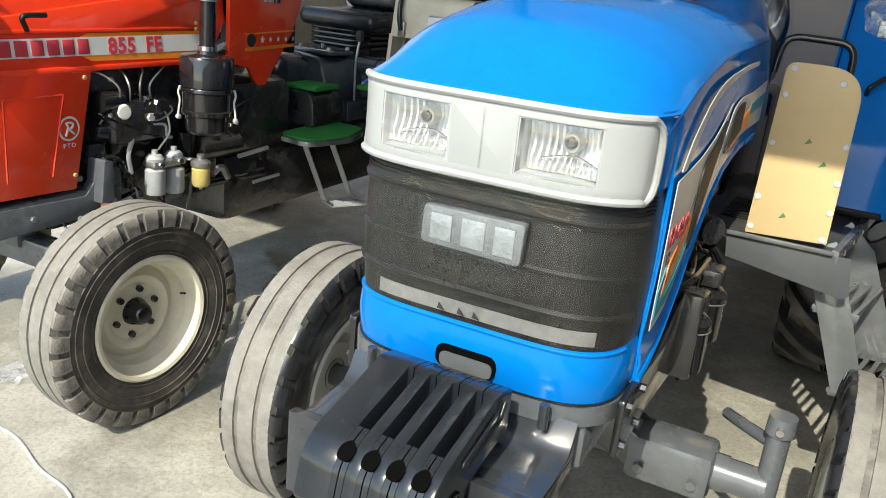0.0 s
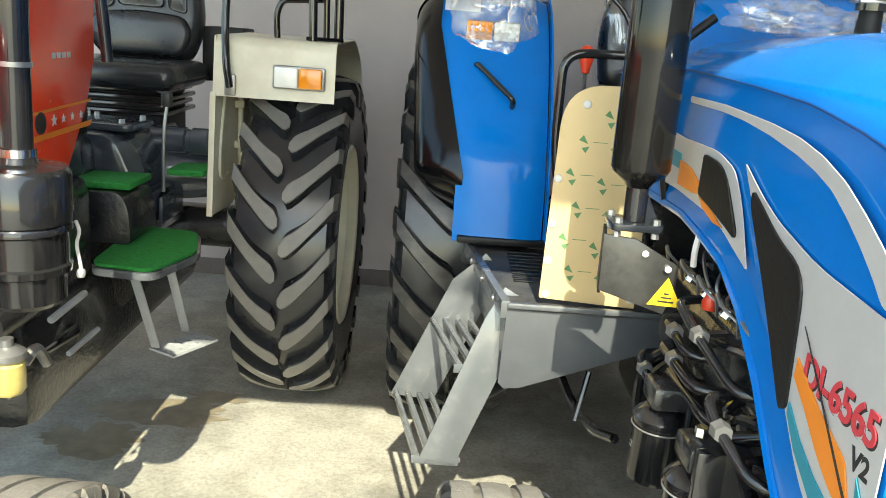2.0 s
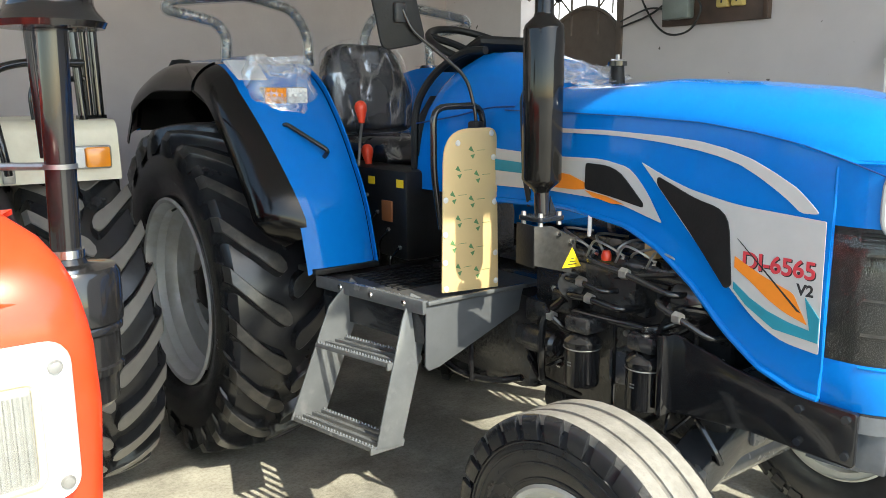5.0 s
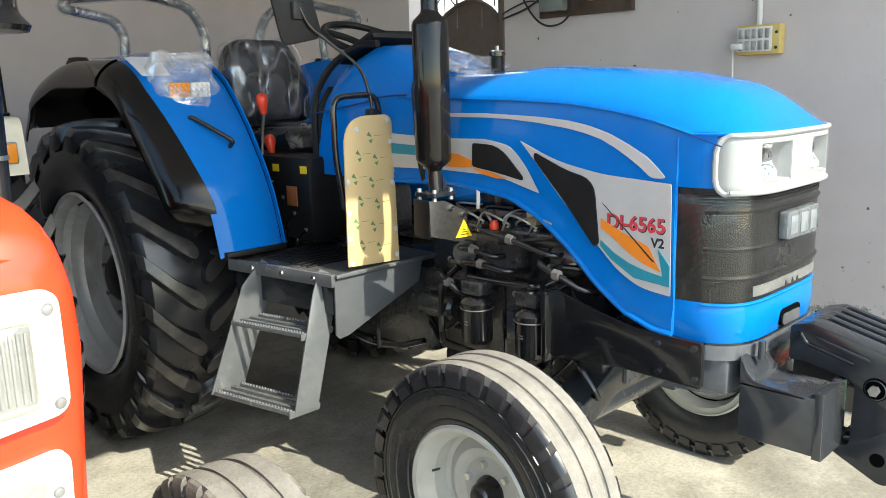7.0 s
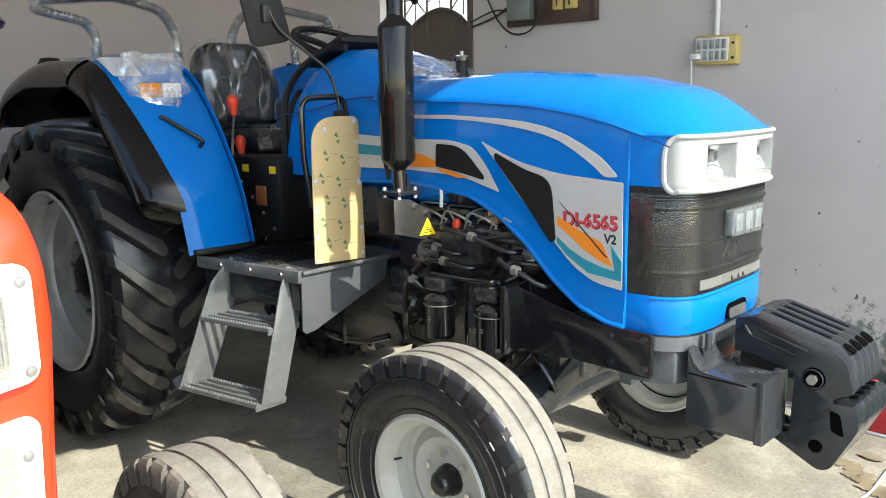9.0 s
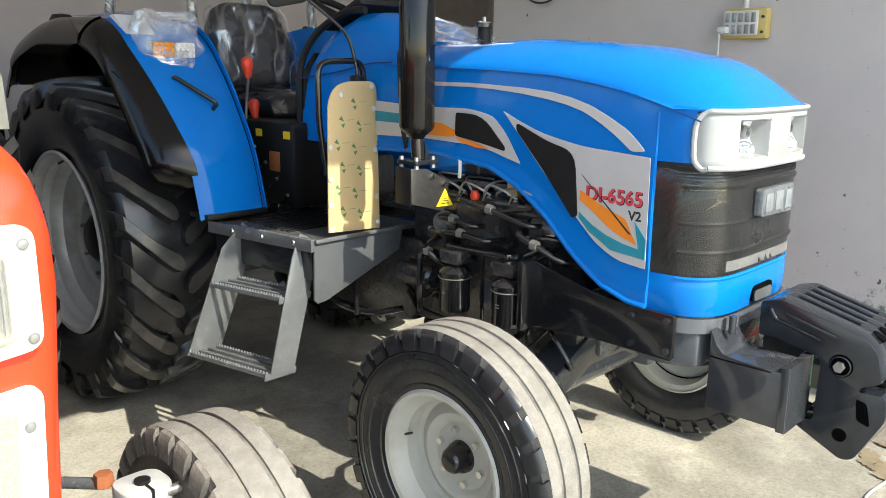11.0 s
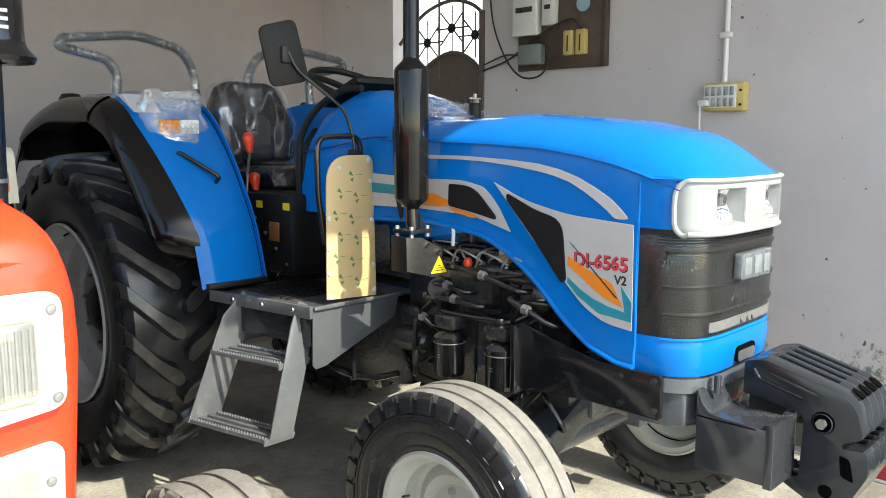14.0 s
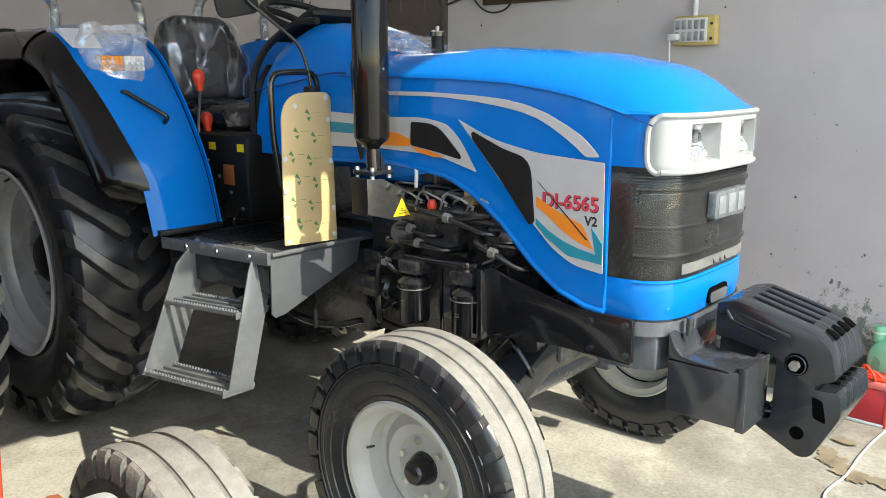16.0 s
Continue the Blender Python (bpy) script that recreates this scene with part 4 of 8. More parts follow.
for s in (-1, 1):
    x0, x1 = sorted((CX + s * 0.074, CX + s * 0.211))
    mid, zm = (x0 + x1) / 2 + 0.012, 1.334
    rows = []
    for j in range(13):
        z = 1.276 + 0.087 * j / 12
        row = []
        for k in range(25):
            x = x0 + 0.003 + (x1 - x0 - 0.006) * k / 24
            d2 = ((x - mid) / 0.075) ** 2 + ((z - zm) / 0.055) ** 2
            row.append((x, NOSE_Y + 0.055 - 0.030 * min(1.2, d2) + 0.0045 * (k % 2), z))
        rows.append(row)
    lamp = part("headlamp", sheet(rows, 0.002), SMOOTH_MIRROR, blue, "bright chrome headlamp with a round bulb shield", sharp=10)
    part("lamp_glass", box((x0, NOSE_Y - 0.007, 1.272), (x1, NOSE_Y - 0.004, 1.368), 0.001), GLASS, lamp)
    lathe_at = Matrix.Translation((mid, NOSE_Y + 0.030, zm)) @ Matrix.Rotation(math.pi / 2, 4, "Z")
    part("bulb_ring", lathe([(0.011, 0.022), (0.017, 0.018), (0.019, 0.0), (0.016, -0.012), (0.012, -0.012), (0.011, 0.0)], 24, m=lathe_at), STEEL, lamp, "grey round bulb collar")
    part("bulb_shield", lathe([(0.0, -0.014), (0.007, -0.012), (0.010, -0.004), (0.010, 0.02)], 16, m=lathe_at), CASTING, lamp)
    step = tube([(x0 + 0.006, NOSE_Y + 0.026, 1.290), (mid - 0.02, NOSE_Y + 0.030, 1.306), (mid + 0.015, NOSE_Y + 0.030, 1.308), (x1 - 0.006, NOSE_Y + 0.026, 1.296)], 0.0022, 6)
    part("reflector_step", step, CHROME, lamp)
    for n in range(6):
        xx = x0 + 0.014 + n * (x1 - x0 - 0.028) / 5
        part("reflector_rib", rod((xx - 0.003, NOSE_Y + 0.024, 1.277), (xx + 0.002, NOSE_Y + 0.031, 1.305), 0.0018, seg=6), CHROME, lamp)

# printed films and mesh windows on the hood sides
SWOOSH = [(0.50, 1.445), (0.30, 1.445), (0.202, 1.441), (0.09, 1.436), (-0.014, 1.427), (-0.09, 1.413), (-0.159, 1.392), (-0.22, 1.364), (-0.276, 1.334), (-0.31, 1.305), (-0.336, 1.279),
          (-0.291, 1.277), (-0.26, 1.302), (-0.224, 1.326), (-0.18, 1.352), (-0.131, 1.376), (-0.075, 1.392), (-0.014, 1.404), (0.09, 1.418), (0.202, 1.428), (0.30, 1.432), (0.50, 1.433)]
MAIN = [(0.162, 1.364), (0.08, 1.33), (0.008, 1.306), (-0.131, 1.279), (-0.351, 1.265), (-0.356, 0.962), (-0.263, 0.972), (-0.189, 1.012), (-0.131, 1.067), (-0.011, 1.181), (0.10, 1.300)]
WINDOW = rounded([(0.105, 1.332), (-0.013, 1.284), (-0.110, 1.262), (-0.129, 1.08), (-0.112, 1.07), (-0.012, 1.188), (0.105, 1.310)], [0.015, 0.03, 0.05, 0.015, 0.01, 0.05, 0.015])
FLAME = [(-0.134, 1.155), (-0.165, 1.140), (-0.207, 1.120), (-0.288, 1.092), (-0.305, 1.06), (-0.326, 1.025), (-0.27, 1.043), (-0.226, 1.066), (-0.18, 1.10), (-0.134, 1.128)]
WAVE = [(-0.134, 1.092), (-0.18, 1.06), (-0.226, 1.038), (-0.28, 1.022), (-0.333, 1.013), (-0.317, 1.088), (-0.354, 1.045), (-0.354, 0.988), (-0.245, 0.998), (-0.17, 1.041), (-0.134, 1.075)]
REAR = [(0.50, 1.362), (0.299, 1.365), (0.205, 1.347), (0.17, 1.318), (0.138, 1.283), (0.088, 1.208), (0.151, 1.224), (0.21, 1.24), (0.28, 1.251), (0.50, 1.258)]
REAR_WINDOW = rounded([(0.357, 1.351), (0.245, 1.347), (0.15, 1.255), (0.15, 1.243), (0.255, 1.262), (0.359, 1.276)], [0.01, 0.05, 0.01, 0.01, 0.03, 0.01])
EMBER = [(0.50, 1.318), (0.42, 1.312), (0.362, 1.294), (0.362, 1.274), (0.40, 1.270), (0.50, 1.270)]
TAIL = [(0.36, 1.272), (0.28, 1.262), (0.215, 1.245), (0.26, 1.243), (0.33, 1.256)]


def skin(s, outline, lift, mat, name, label="", thick=0.002):
    a = CX + s * (HW + 0.010 + lift)
    return part(name, prism(outline, "x", a, a + s * thick), mat, blue, label)


for s in (-1, 1):
    skin(s, rounded(SWOOSH, 0.012, 3), 0.001, SILVER, "silver_stripe", "long silver swoosh film")
    skin(s, rounded(MAIN, [0.004, 0.03, 0.03, 0.05, 0.005, 0.004, 0.035, 0.03, 0.03, 0.06, 0.03], 4), 0.001, SILVER, "side_film", "silver-grey film with orange and teal flames")
    skin(s, WINDOW, 0.0035, MATT_BLACK, "side_vent", "black mesh side vent", 0.004)
    skin(s, rounded(FLAME, [0, 0.012, 0.02, 0.012, 0.012, 0.003, 0.02, 0.02, 0.02, 0], 3), 0.0034, ORANGE, "flame_film")
    skin(s, WAVE, 0.0034, TEAL, "wave_film")
    skin(s, rounded(REAR, [0, 0.04, 0.03, 0.02, 0.03, 0.006, 0.02, 0.02, 0.02, 0], 4), 0.001, SILVER, "rear_film")
    skin(s, REAR_WINDOW, 0.0035, MATT_BLACK, "rear_vent", "small black mesh vent", 0.004)
    skin(s, EMBER, 0.0032, ORANGE, "flame_film")
    skin(s, TAIL, 0.0032, ORANGE, "flame_film")
    skin(s, [(0.80, 1.34), (0.50, 1.33), (0.50, 1.30), (0.80, 1.303)], 0.0032, TEAL, "wave_film")
    skin(s, [(0.80, 1.375), (0.50, 1.362), (0.50, 1.258), (0.80, 1.252)], 0.001, SILVER, "rear_film")
    skin(s, [(-0.137, 1.20), (-0.145, 1.195), (-0.31, 1.05), (-0.30, 1.052)], 0.0052, INK, "pin_stripe", thick=0.001)
    x = CX + s * (HW + 0.0125)
    face = Matrix(((0, 0, s, x), (s, 0, 0, -0.245), (0, 1, 0, 1.148), (0, 0, 0, 1)))
    lettering("DI-6565", 0.057, INK, Matrix.Translation((0, -0.002, -0.002)) @ face, blue, "model_shadow", 0.001, space=0.98, bold=0.0016)
    lettering("DI-6565", 0.057, CRIMSON, Matrix.Translation((s * 0.0015, 0, 0)) @ face, blue, "model_lettering", 0.001, label="red model number lettering", space=0.98, bold=0.0010)
    lettering("V2", 0.036, INK, Matrix.Translation((0, -0.07, -0.046)) @ face, blue, "version_lettering", 0.001, bold=0.0012)

# cowl and dashboard
COWL = [(0.56, 1.565), (0.64, 1.585), (0.72, 1.622), (0.80, 1.660), (0.90, 1.690), (1.0, 1.694), (1.10, 1.660), (1.18, 1.615), (1.24, 1.55)]
rows = []
for n in range(29):
    y = 0.56 + 0.68 * n / 28
    crest = curve_at(COWL, y)
    row = []
    for k in range(33):
        u = math.sin(math.pi / 2 * (-1 + 2 * k / 32))
        row.append((CX + 0.287 * u, y, 1.20 + (crest - 1.20) * (1 - abs(u) ** 5.0) ** 0.5))
    rows.append(row)
part("cowl", sheet(rows, 0.006), BLUE, blue, sharp=60)
part("cowl_rear", prism([(CX - 0.28, 1.20), (CX - 0.28, 1.46), (CX - 0.22, 1.54), (CX + 0.22, 1.54), (CX + 0.28, 1.46), (CX + 0.28, 1.20)], "y", 1.225, 1.238, 0.003), MATT_BLACK, blue)
part("cowl_trim", tube([(CX - 0.288, 1.245, 1.22), (CX - 0.287, 1.245, 1.40), (CX - 0.278, 1.235, 1.51), (CX - 0.262, 1.18, 1.595), (CX - 0.25, 1.10, 1.650), (CX - 0.24, 1.0, 1.688), (CX - 0.235, 0.90, 1.690)], 0.014, 8), MATT_BLACK, blue)
part("dashboard", box((CX - 0.20, 0.96, 1.665), (CX + 0.20, 1.22, 1.705), 0.02, turn=Matrix.Rotation(radians(-22), 4, "X")), MATT_BLACK, blue)
part("cowl_seam", tube([(CX - 0.288, y, z) for y, z in ((1.23, 1.44), (1.0, 1.47), (0.8, 1.502), (0.6, 1.505))], 0.003, 6), SEAM_BLUE, blue)
crumple = bmesh.new()
bmesh.ops.create_icosphere(crumple, subdivisions=4, radius=1.0)
for v in crumple.verts:
    d = v.co.normalized()
    v.co = Vector((d.x * 0.13, d.y * 0.06, d.z * 0.030)) * (1 + 0.9 * noise.noise(d * 2.6)) * (1 + 0.4 * noise.noise(d * 7))
bmesh.ops.transform(crumple, matrix=Matrix.Translation((CX - 0.05, 0.60, 1.60)) @ Matrix.Rotation(radians(22), 4, "X"), verts=crumple.verts)
part("hood_wrap", crumple, BAG, blue, "crumpled clear plastic sheet", sharp=180)
wheel = part("steering_wheel", lathe([(0.185 + 0.014 * math.cos(a), 0.014 * math.sin(a)) for a in (2 * math.pi * k / 10 for k in range(11))], 48,
             m=Matrix.Translation((CX, 1.24, 1.722)) @ Matrix.Rotation(radians(25), 4, "X") @ Matrix.Rotation(radians(90), 4, "Y")), MATT_BLACK, blue)
for n in range(3):
    a = 2 * math.pi * n / 3 + 0.5
    hub_at = Vector((CX, 1.225, 1.692))
    rim_at = Matrix.Translation((CX, 1.24, 1.722)) @ Matrix.Rotation(radians(25), 4, "X") @ Vector((0.185 * math.cos(a), 0.185 * math.sin(a), 0))
    part("spoke", tube([hub_at, hub_at.lerp(rim_at, 0.5) + Vector((0, 0, 0.008)), rim_at], 0.014, 8), MATT_BLACK, wheel)
part("steering_column", rod((CX, 1.05, 1.5), (CX, 1.225, 1.692), 0.035), MATT_BLACK, blue)
cap = part("filler_neck", rod((CX + 0.032, 0.555, 1.57), (CX + 0.032, 0.555, 1.632), 0.026, 0.022), MATT_BLACK, blue)
part("filler_cap", rod((CX + 0.032, 0.555, 1.632), (CX + 0.032, 0.555, 1.646), 0.031, seg=16), BLACK, cap)
part("cap_lever", box((CX + 0.005, 0.548, 1.646), (CX + 0.06, 0.562, 1.653), 0.002), CHROME, cap)
part("cap_vent", rod((CX + 0.032, 0.555, 1.646), (CX + 0.032, 0.555, 1.668), 0.007, seg=8), STEEL, cap)

# exhaust stack on the right-hand side
SX, SY = -0.362, 0.442
stack = part("silencer", lathe([(0.0, 0), (0.022, 0), (0.03, 0.012), (0.053, 0.03), (0.0575, 0.04), (0.0575, 0.455), (0.053, 0.468), (0.03, 0.49), (0.027, 0.50), (0.0265, 1.1)], 36, m=Matrix.Translation((SX, SY, 1.265)) @ Matrix.Rotation(-math.pi / 2, 4, "Y")), STACK, blue, "glossy black upright exhaust silencer")
part("neck", rod((SX, SY - 0.005, 1.20), (SX, SY, 1.28), 0.022, seg=20), BLACK, stack)
part("flange", prism(rounded([(SX - 0.05, SY - 0.05), (SX + 0.05, SY - 0.05), (SX + 0.05, SY + 0.045), (SX - 0.05, SY + 0.045)], 0.012), "z", 1.186, 1.20, 0.002), CASTING, stack, "bolted steel flange")
for dx, dy in ((-0.037, -0.037), (0.037, -0.037), (-0.037, 0.033), (0.037, 0.033)):
    part("bolt", nut(Matrix.Translation((SX + dx, SY + dy, 1.205)), 0.008), STEEL, stack)
    part("bolt", nut(Matrix.Translation((SX + dx, SY + dy, 1.178)), 0.008), STEEL, stack)
for n in range(2):
    part("gusset", prism([(SX + 0.018, 1.20), (SX + 0.045, 1.20), (SX + 0.018, 1.255)], "y", SY - 0.02 + 0.03 * n, SY - 0.016 + 0.03 * n), CASTING, stack)
bracket_line = [(-0.062, 1.176), (0.0, 1.172), (0.086, 1.128), (0.086, 1.075), (0.068, 1.028), (-0.06, 1.062)]
tilt = Matrix.Translation((SX, SY - 0.045, 0)) @ Matrix.Rotation(radians(-10), 4, "Z")
plate = prism(bracket_line, "y", -0.004, 0.004, 0.001)
bmesh.ops.transform(plate, matrix=tilt, verts=plate.verts)
bracket = part("exhaust_bracket", plate, material("bare_black_plate", (0.048, 0.047, 0.045), 0.24, metal=0.4, vary=0.2, grain=60), blue, "black steel exhaust bracket with a warning sticker")
side = box((-0.062, 0.0, 1.055), (-0.056, 0.09, 1.176), 0.001)
bmesh.ops.transform(side, matrix=tilt, verts=side.verts)
part("bracket_side", side, MATT_BLACK, bracket)
sticker = prism([(0.036, 1.046), (0.102, 1.046), (0.070, 1.104)], "y", -0.007, -0.0045)
bmesh.ops.transform(sticker, matrix=tilt, verts=sticker.verts)
sticker = part("warning_sticker", sticker, YELLOW, bracket, "yellow triangular warning sticker")
for z0, w0 in ((1.054, 0.030), (1.062, 0.020), (1.070, 0.010)):
    mark = box((0.070 - w0 / 2, -0.0085, z0), (0.070 + w0 / 2, -0.0075, z0 + 0.003), 0)
    bmesh.ops.transform(mark, matrix=tilt, verts=mark.verts)
    part("print_bar", mark, INK, sticker)
for x, z in ((0.066, 1.122), (0.02, 1.148)):
    part("bolt", nut(tilt @ Matrix.Translation((x, -0.008, z)) @ Matrix.Rotation(math.pi / 2, 4, "X"), 0.008), CHROME, bracket)

part("cowl_hose", bent([(-0.255, 0.60, 1.20), (-0.275, 0.605, 1.30), (-0.275, 0.62, 1.54), (-0.20, 0.64, 1.60)], 0.010, 0.03), MATT_BLACK, blue)

# side boards, grab loops, mirror
for s in (-1, 1):
    def X(x, s=s):
        return CX + s * x
    line = rounded([(0.300, 0.912), (0.535, 0.924), (0.526, 1.44), (0.312, 1.44)], [0.004, 0.006, 0.15, 0.035], 8)
    off = 0.0 if s < 0 else 0.05
    shield = part("side_shield", prism([(X(x + off), z) for x, z in line], "y", 0.752, 0.758, 0.001), BOARD, blue, "upright side shield still covered in tan protective paper with green print")
    for x, z in ((0.520, 0.935), (0.523, 1.02), (0.522, 1.11), (0.520, 1.22), (0.472, 1.395), (0.335, 1.422), (0.326, 1.345), (0.320, 1.20), (0.315, 1.03), (0.312, 0.935)):
        part("rivet", lathe([(0.0, -0.004), (0.008, -0.003), (0.010, 0.0)], 12, m=Matrix.Translation((X(x + off), 0.751, z)) @ Matrix.Rotation(math.pi / 2, 4, "Z")), WHITE, shield)
    for j in range(6):
        for i in range(2):
            x, z = 0.385 + off + 0.075 * i + 0.022 * (j % 2), 0.975 + 0.078 * j + 0.018 * i
            if z > 1.36 and i == 1 or s > 0 and (i + j) % 3:
                continue
            part("print_mark", prism([(X(x), z), (X(x + 0.022), z + 0.008), (X(x + 0.012), z + 0.02)], "y", 0.7505, 0.7515), PRINT_GREEN, shield)
            if s < 0:
                part("print_mark", prism([(X(x - 0.004), z - 0.006), (X(x + 0.014), z - 0.010), (X(x + 0.004), z - 0.022)], "y", 0.7505, 0.7515), PRINT_GREEN, shield)
                part("print_line", box((min(X(x - 0.045), X(x - 0.012)), 0.7507, z + 0.004), (max(X(x - 0.045), X(x - 0.012)), 0.7514, z + 0.0055), 0), PRINT_GREEN, shield)
    part("grab_loop", bent([(X(0.50), 0.80, 1.12), (X(0.53), 0.80, 1.30), (X(0.53), 0.80, 1.505), (X(0.335), 0.80, 1.51), (X(0.325), 0.80, 1.40)], 0.011, 0.05), BLACK, blue, "black tubular grab loop")
mirror_arm = part("mirror_arm", bent([(-0.318, 0.79, 1.38), (-0.318, 0.79, 1.48), (-0.34, 0.81, 1.60), (-0.52, 0.86, 1.74), (-0.545, 0.87, 1.80)], 0.006, 0.05), BLACK, blue)
part("mirror_clamp", box((-0.34, 0.77, 1.41), (-0.298, 0.81, 1.46), 0.008), MATT_BLACK, mirror_arm)
mirror_line = rounded([(-0.072, -0.10), (0.072, -0.11), (0.078, 0.11), (-0.06, 0.11)], 0.03)
glass = prism(mirror_line, "y", -0.018, 0.0, 0.006)
bmesh.ops.transform(glass, matrix=Matrix.Translation((-0.553, 0.90, 1.79)) @ Matrix.Rotation(radians(-18), 4, "Z") @ Matrix.Rotation(radians(-15), 4, "Y"), verts=glass.verts)
mirror = part("mirror", glass, MATT_BLACK, blue, "black rear-view mirror on a bent arm")
part("mirror_clip", box((-0.57, 0.865, 1.76), (-0.53, 0.885, 1.82), 0.006), INK, mirror)

# seat, levers, platform
def cushion(outline, depth, edge):
    """A padded slab: the outline in x and z, swelling to the front."""
    bm = bmesh.new()
    rings = []
    mid = Vector((sum(p[0] for p in outline) / len(outline), sum(p[1] for p in outline) / len(outline)))
    for y, f in ((0.0, 0.93), (0.012, 0.985), (0.03, 1.0), (depth - edge, 1.0), (depth - edge * 0.35, 0.965), (depth - 0.006, 0.88), (depth, 0.72), (depth + 0.002, 0.35)):
        rings.append([bm.verts.new((mid.x + (x - mid.x) * f, -y, mid.y + (z - mid.y) * f)) for x, z in outline])
    k = len(outline)
    for p, q in zip(rings, rings[1:]):
        for n in range(k):
            bm.faces.new((p[n], p[(n + 1) % k], q[(n + 1) % k], q[n]))
    bm.faces.new(rings[0])
    bm.faces.new(rings[-1])
    return bm


BACK_LINE = rounded([(-0.215, 0.0), (0.215, 0.0), (0.235, 0.16), (0.150, 0.405), (-0.18, 0.41), (-0.235, 0.22)], [0.05, 0.05, 0.10, 0.09, 0.09, 0.10], 6)
seat = part("seat", box((CX - 0.23, 1.50, 1.26), (CX + 0.23, 1.98, 1.37), 0.05, segments=4), VINYL, blue, "black vinyl seat in clear plastic")
lean_back = Matrix.Translation((CX, 2.06, 1.36)) @ Matrix.Rotation(radians(-9), 4, "X")
back = cushion(BACK_LINE, 0.12, 0.05)
bmesh.ops.transform(back, matrix=lean_back, verts=back.verts)
part("seat_back", back, VINYL, blue, "black seat back in clear plastic", sharp=60)
part("seat_base", box((CX - 0.16, 1.55, 0.95), (CX + 0.16, 1.9, 1.26), 0.02), MATT_BLACK, blue)
wrap = cushion([(x * 1.08, z * 1.06 - 0.01) for x, z in BACK_LINE], 0.15, 0.06)
bmesh.ops.subdivide_edges(wrap, edges=[e for e in wrap.edges if e.calc_length() > 0.03], cuts=2, use_grid_fill=True)
for v in wrap.verts:
    v.co += Vector((0.010 * noise.noise(v.co * 9), 0.014 * noise.noise(v.co * 8 + Vector((3, 3, 3))), 0.010 * noise.noise(v.co * 10 + Vector((7, 1, 2)))))
bmesh.ops.transform(wrap, matrix=lean_back, verts=wrap.verts)
part("seat_wrap", wrap, SEAT_FILM, seat, "crinkled clear plastic seat wrap", sharp=180)
lap = [[(CX - 0.26 + 0.52 * i / 20, 1.46 + 0.34 * j / 12, 1.388 - 0.10 * max(0, 1 - j / 3) + 0.014 * noise.noise((i * 0.5, j * 0.45, 5))) for i in range(21)] for j in range(13)]
part("cushion_wrap", sheet(lap, 0.001), SEAT_FILM, seat, "loose clear plastic over the cushion")


def lever(base, mid, tip, lean=(0, 0, 1)):
    stick = part("lever", tube([base, mid, tip], 0.006, 8), STEEL, blue)
    d = Vector(lean).normalized()
    knob = lathe([(0.0, 0), (0.012, 0.002), (0.015, 0.018), (0.024, 0.052), (0.025, 0.068), (0.018, 0.082), (0.007, 0.088), (0.0, 0.089)], 16,
                 m=Matrix.Translation(tip) @ d.to_track_quat("X", "Z").to_matrix().to_4x4())
    part("lever_knob", knob, KNOB, stick, "red plastic lever knob")


lever((-0.29, 1.60, 0.95), (-0.30, 1.54, 1.32), (-0.31, 1.50, 1.435), (0, 0.1, 1))
lever((-0.24, 1.55, 0.95), (-0.25, 1.60, 1.2), (-0.245, 1.56, 1.262), (0, 0.15, 1))
lever((-0.16, 1.45, 0.9), (-0.17, 1.42, 1.0), (-0.19, 1.40, 1.06))
part("transmission_hump", box((CX - 0.2, 1.2, 0.62), (CX + 0.2, 2.4, 1.12), 0.04), ENGINE, blue)
part("console", box((CX - 0.36, 1.20, 0.93), (CX - 0.18, 1.95, 1.27), 0.02), MATT_BLACK, blue)
for y in (1.215, 1.41):
    part("caution_sticker", box((CX - 0.3625, y, 1.205), (CX - 0.3605, y + 0.045, 1.235), 0), YELLOW, blue, "small yellow caution sticker")
for n in range(9):
    y, z = 1.24 + 0.075 * n, 0.98 + 0.06 * ((n * 5) % 4)
    part("console_bolt", nut(Matrix.Translation((CX - 0.363, y, z)) @ Matrix.Rotation(math.pi / 2, 4, "Y"), 0.008), STEEL, blue)
    part("console_cable", tube([(CX - 0.365, y, z), (CX - 0.385, y + 0.03, z - 0.05), (CX - 0.37, y + 0.06, z - 0.10 - 0.02 * (n % 3)), (CX - 0.36, y + 0.07, 0.94)], 0.005, 6), BLACK, blue)
part("rust_cover", box((CX - 0.366, 1.29, 1.07), (CX - 0.358, 1.36, 1.15), 0.003), material("rusty_brown", (0.25, 0.09, 0.03), 0.6), blue)
part("pedal", box((CX - 0.2, 1.26, 1.0), (CX - 0.12, 1.28, 1.06), 0.006), MATT_BLACK, blue)
part("pedal_arm", tube([(CX - 0.16, 1.28, 1.03), (CX - 0.17, 1.18, 0.98), (CX - 0.17, 1.1, 0.9)], 0.008, 8), MATT_BLACK, blue)

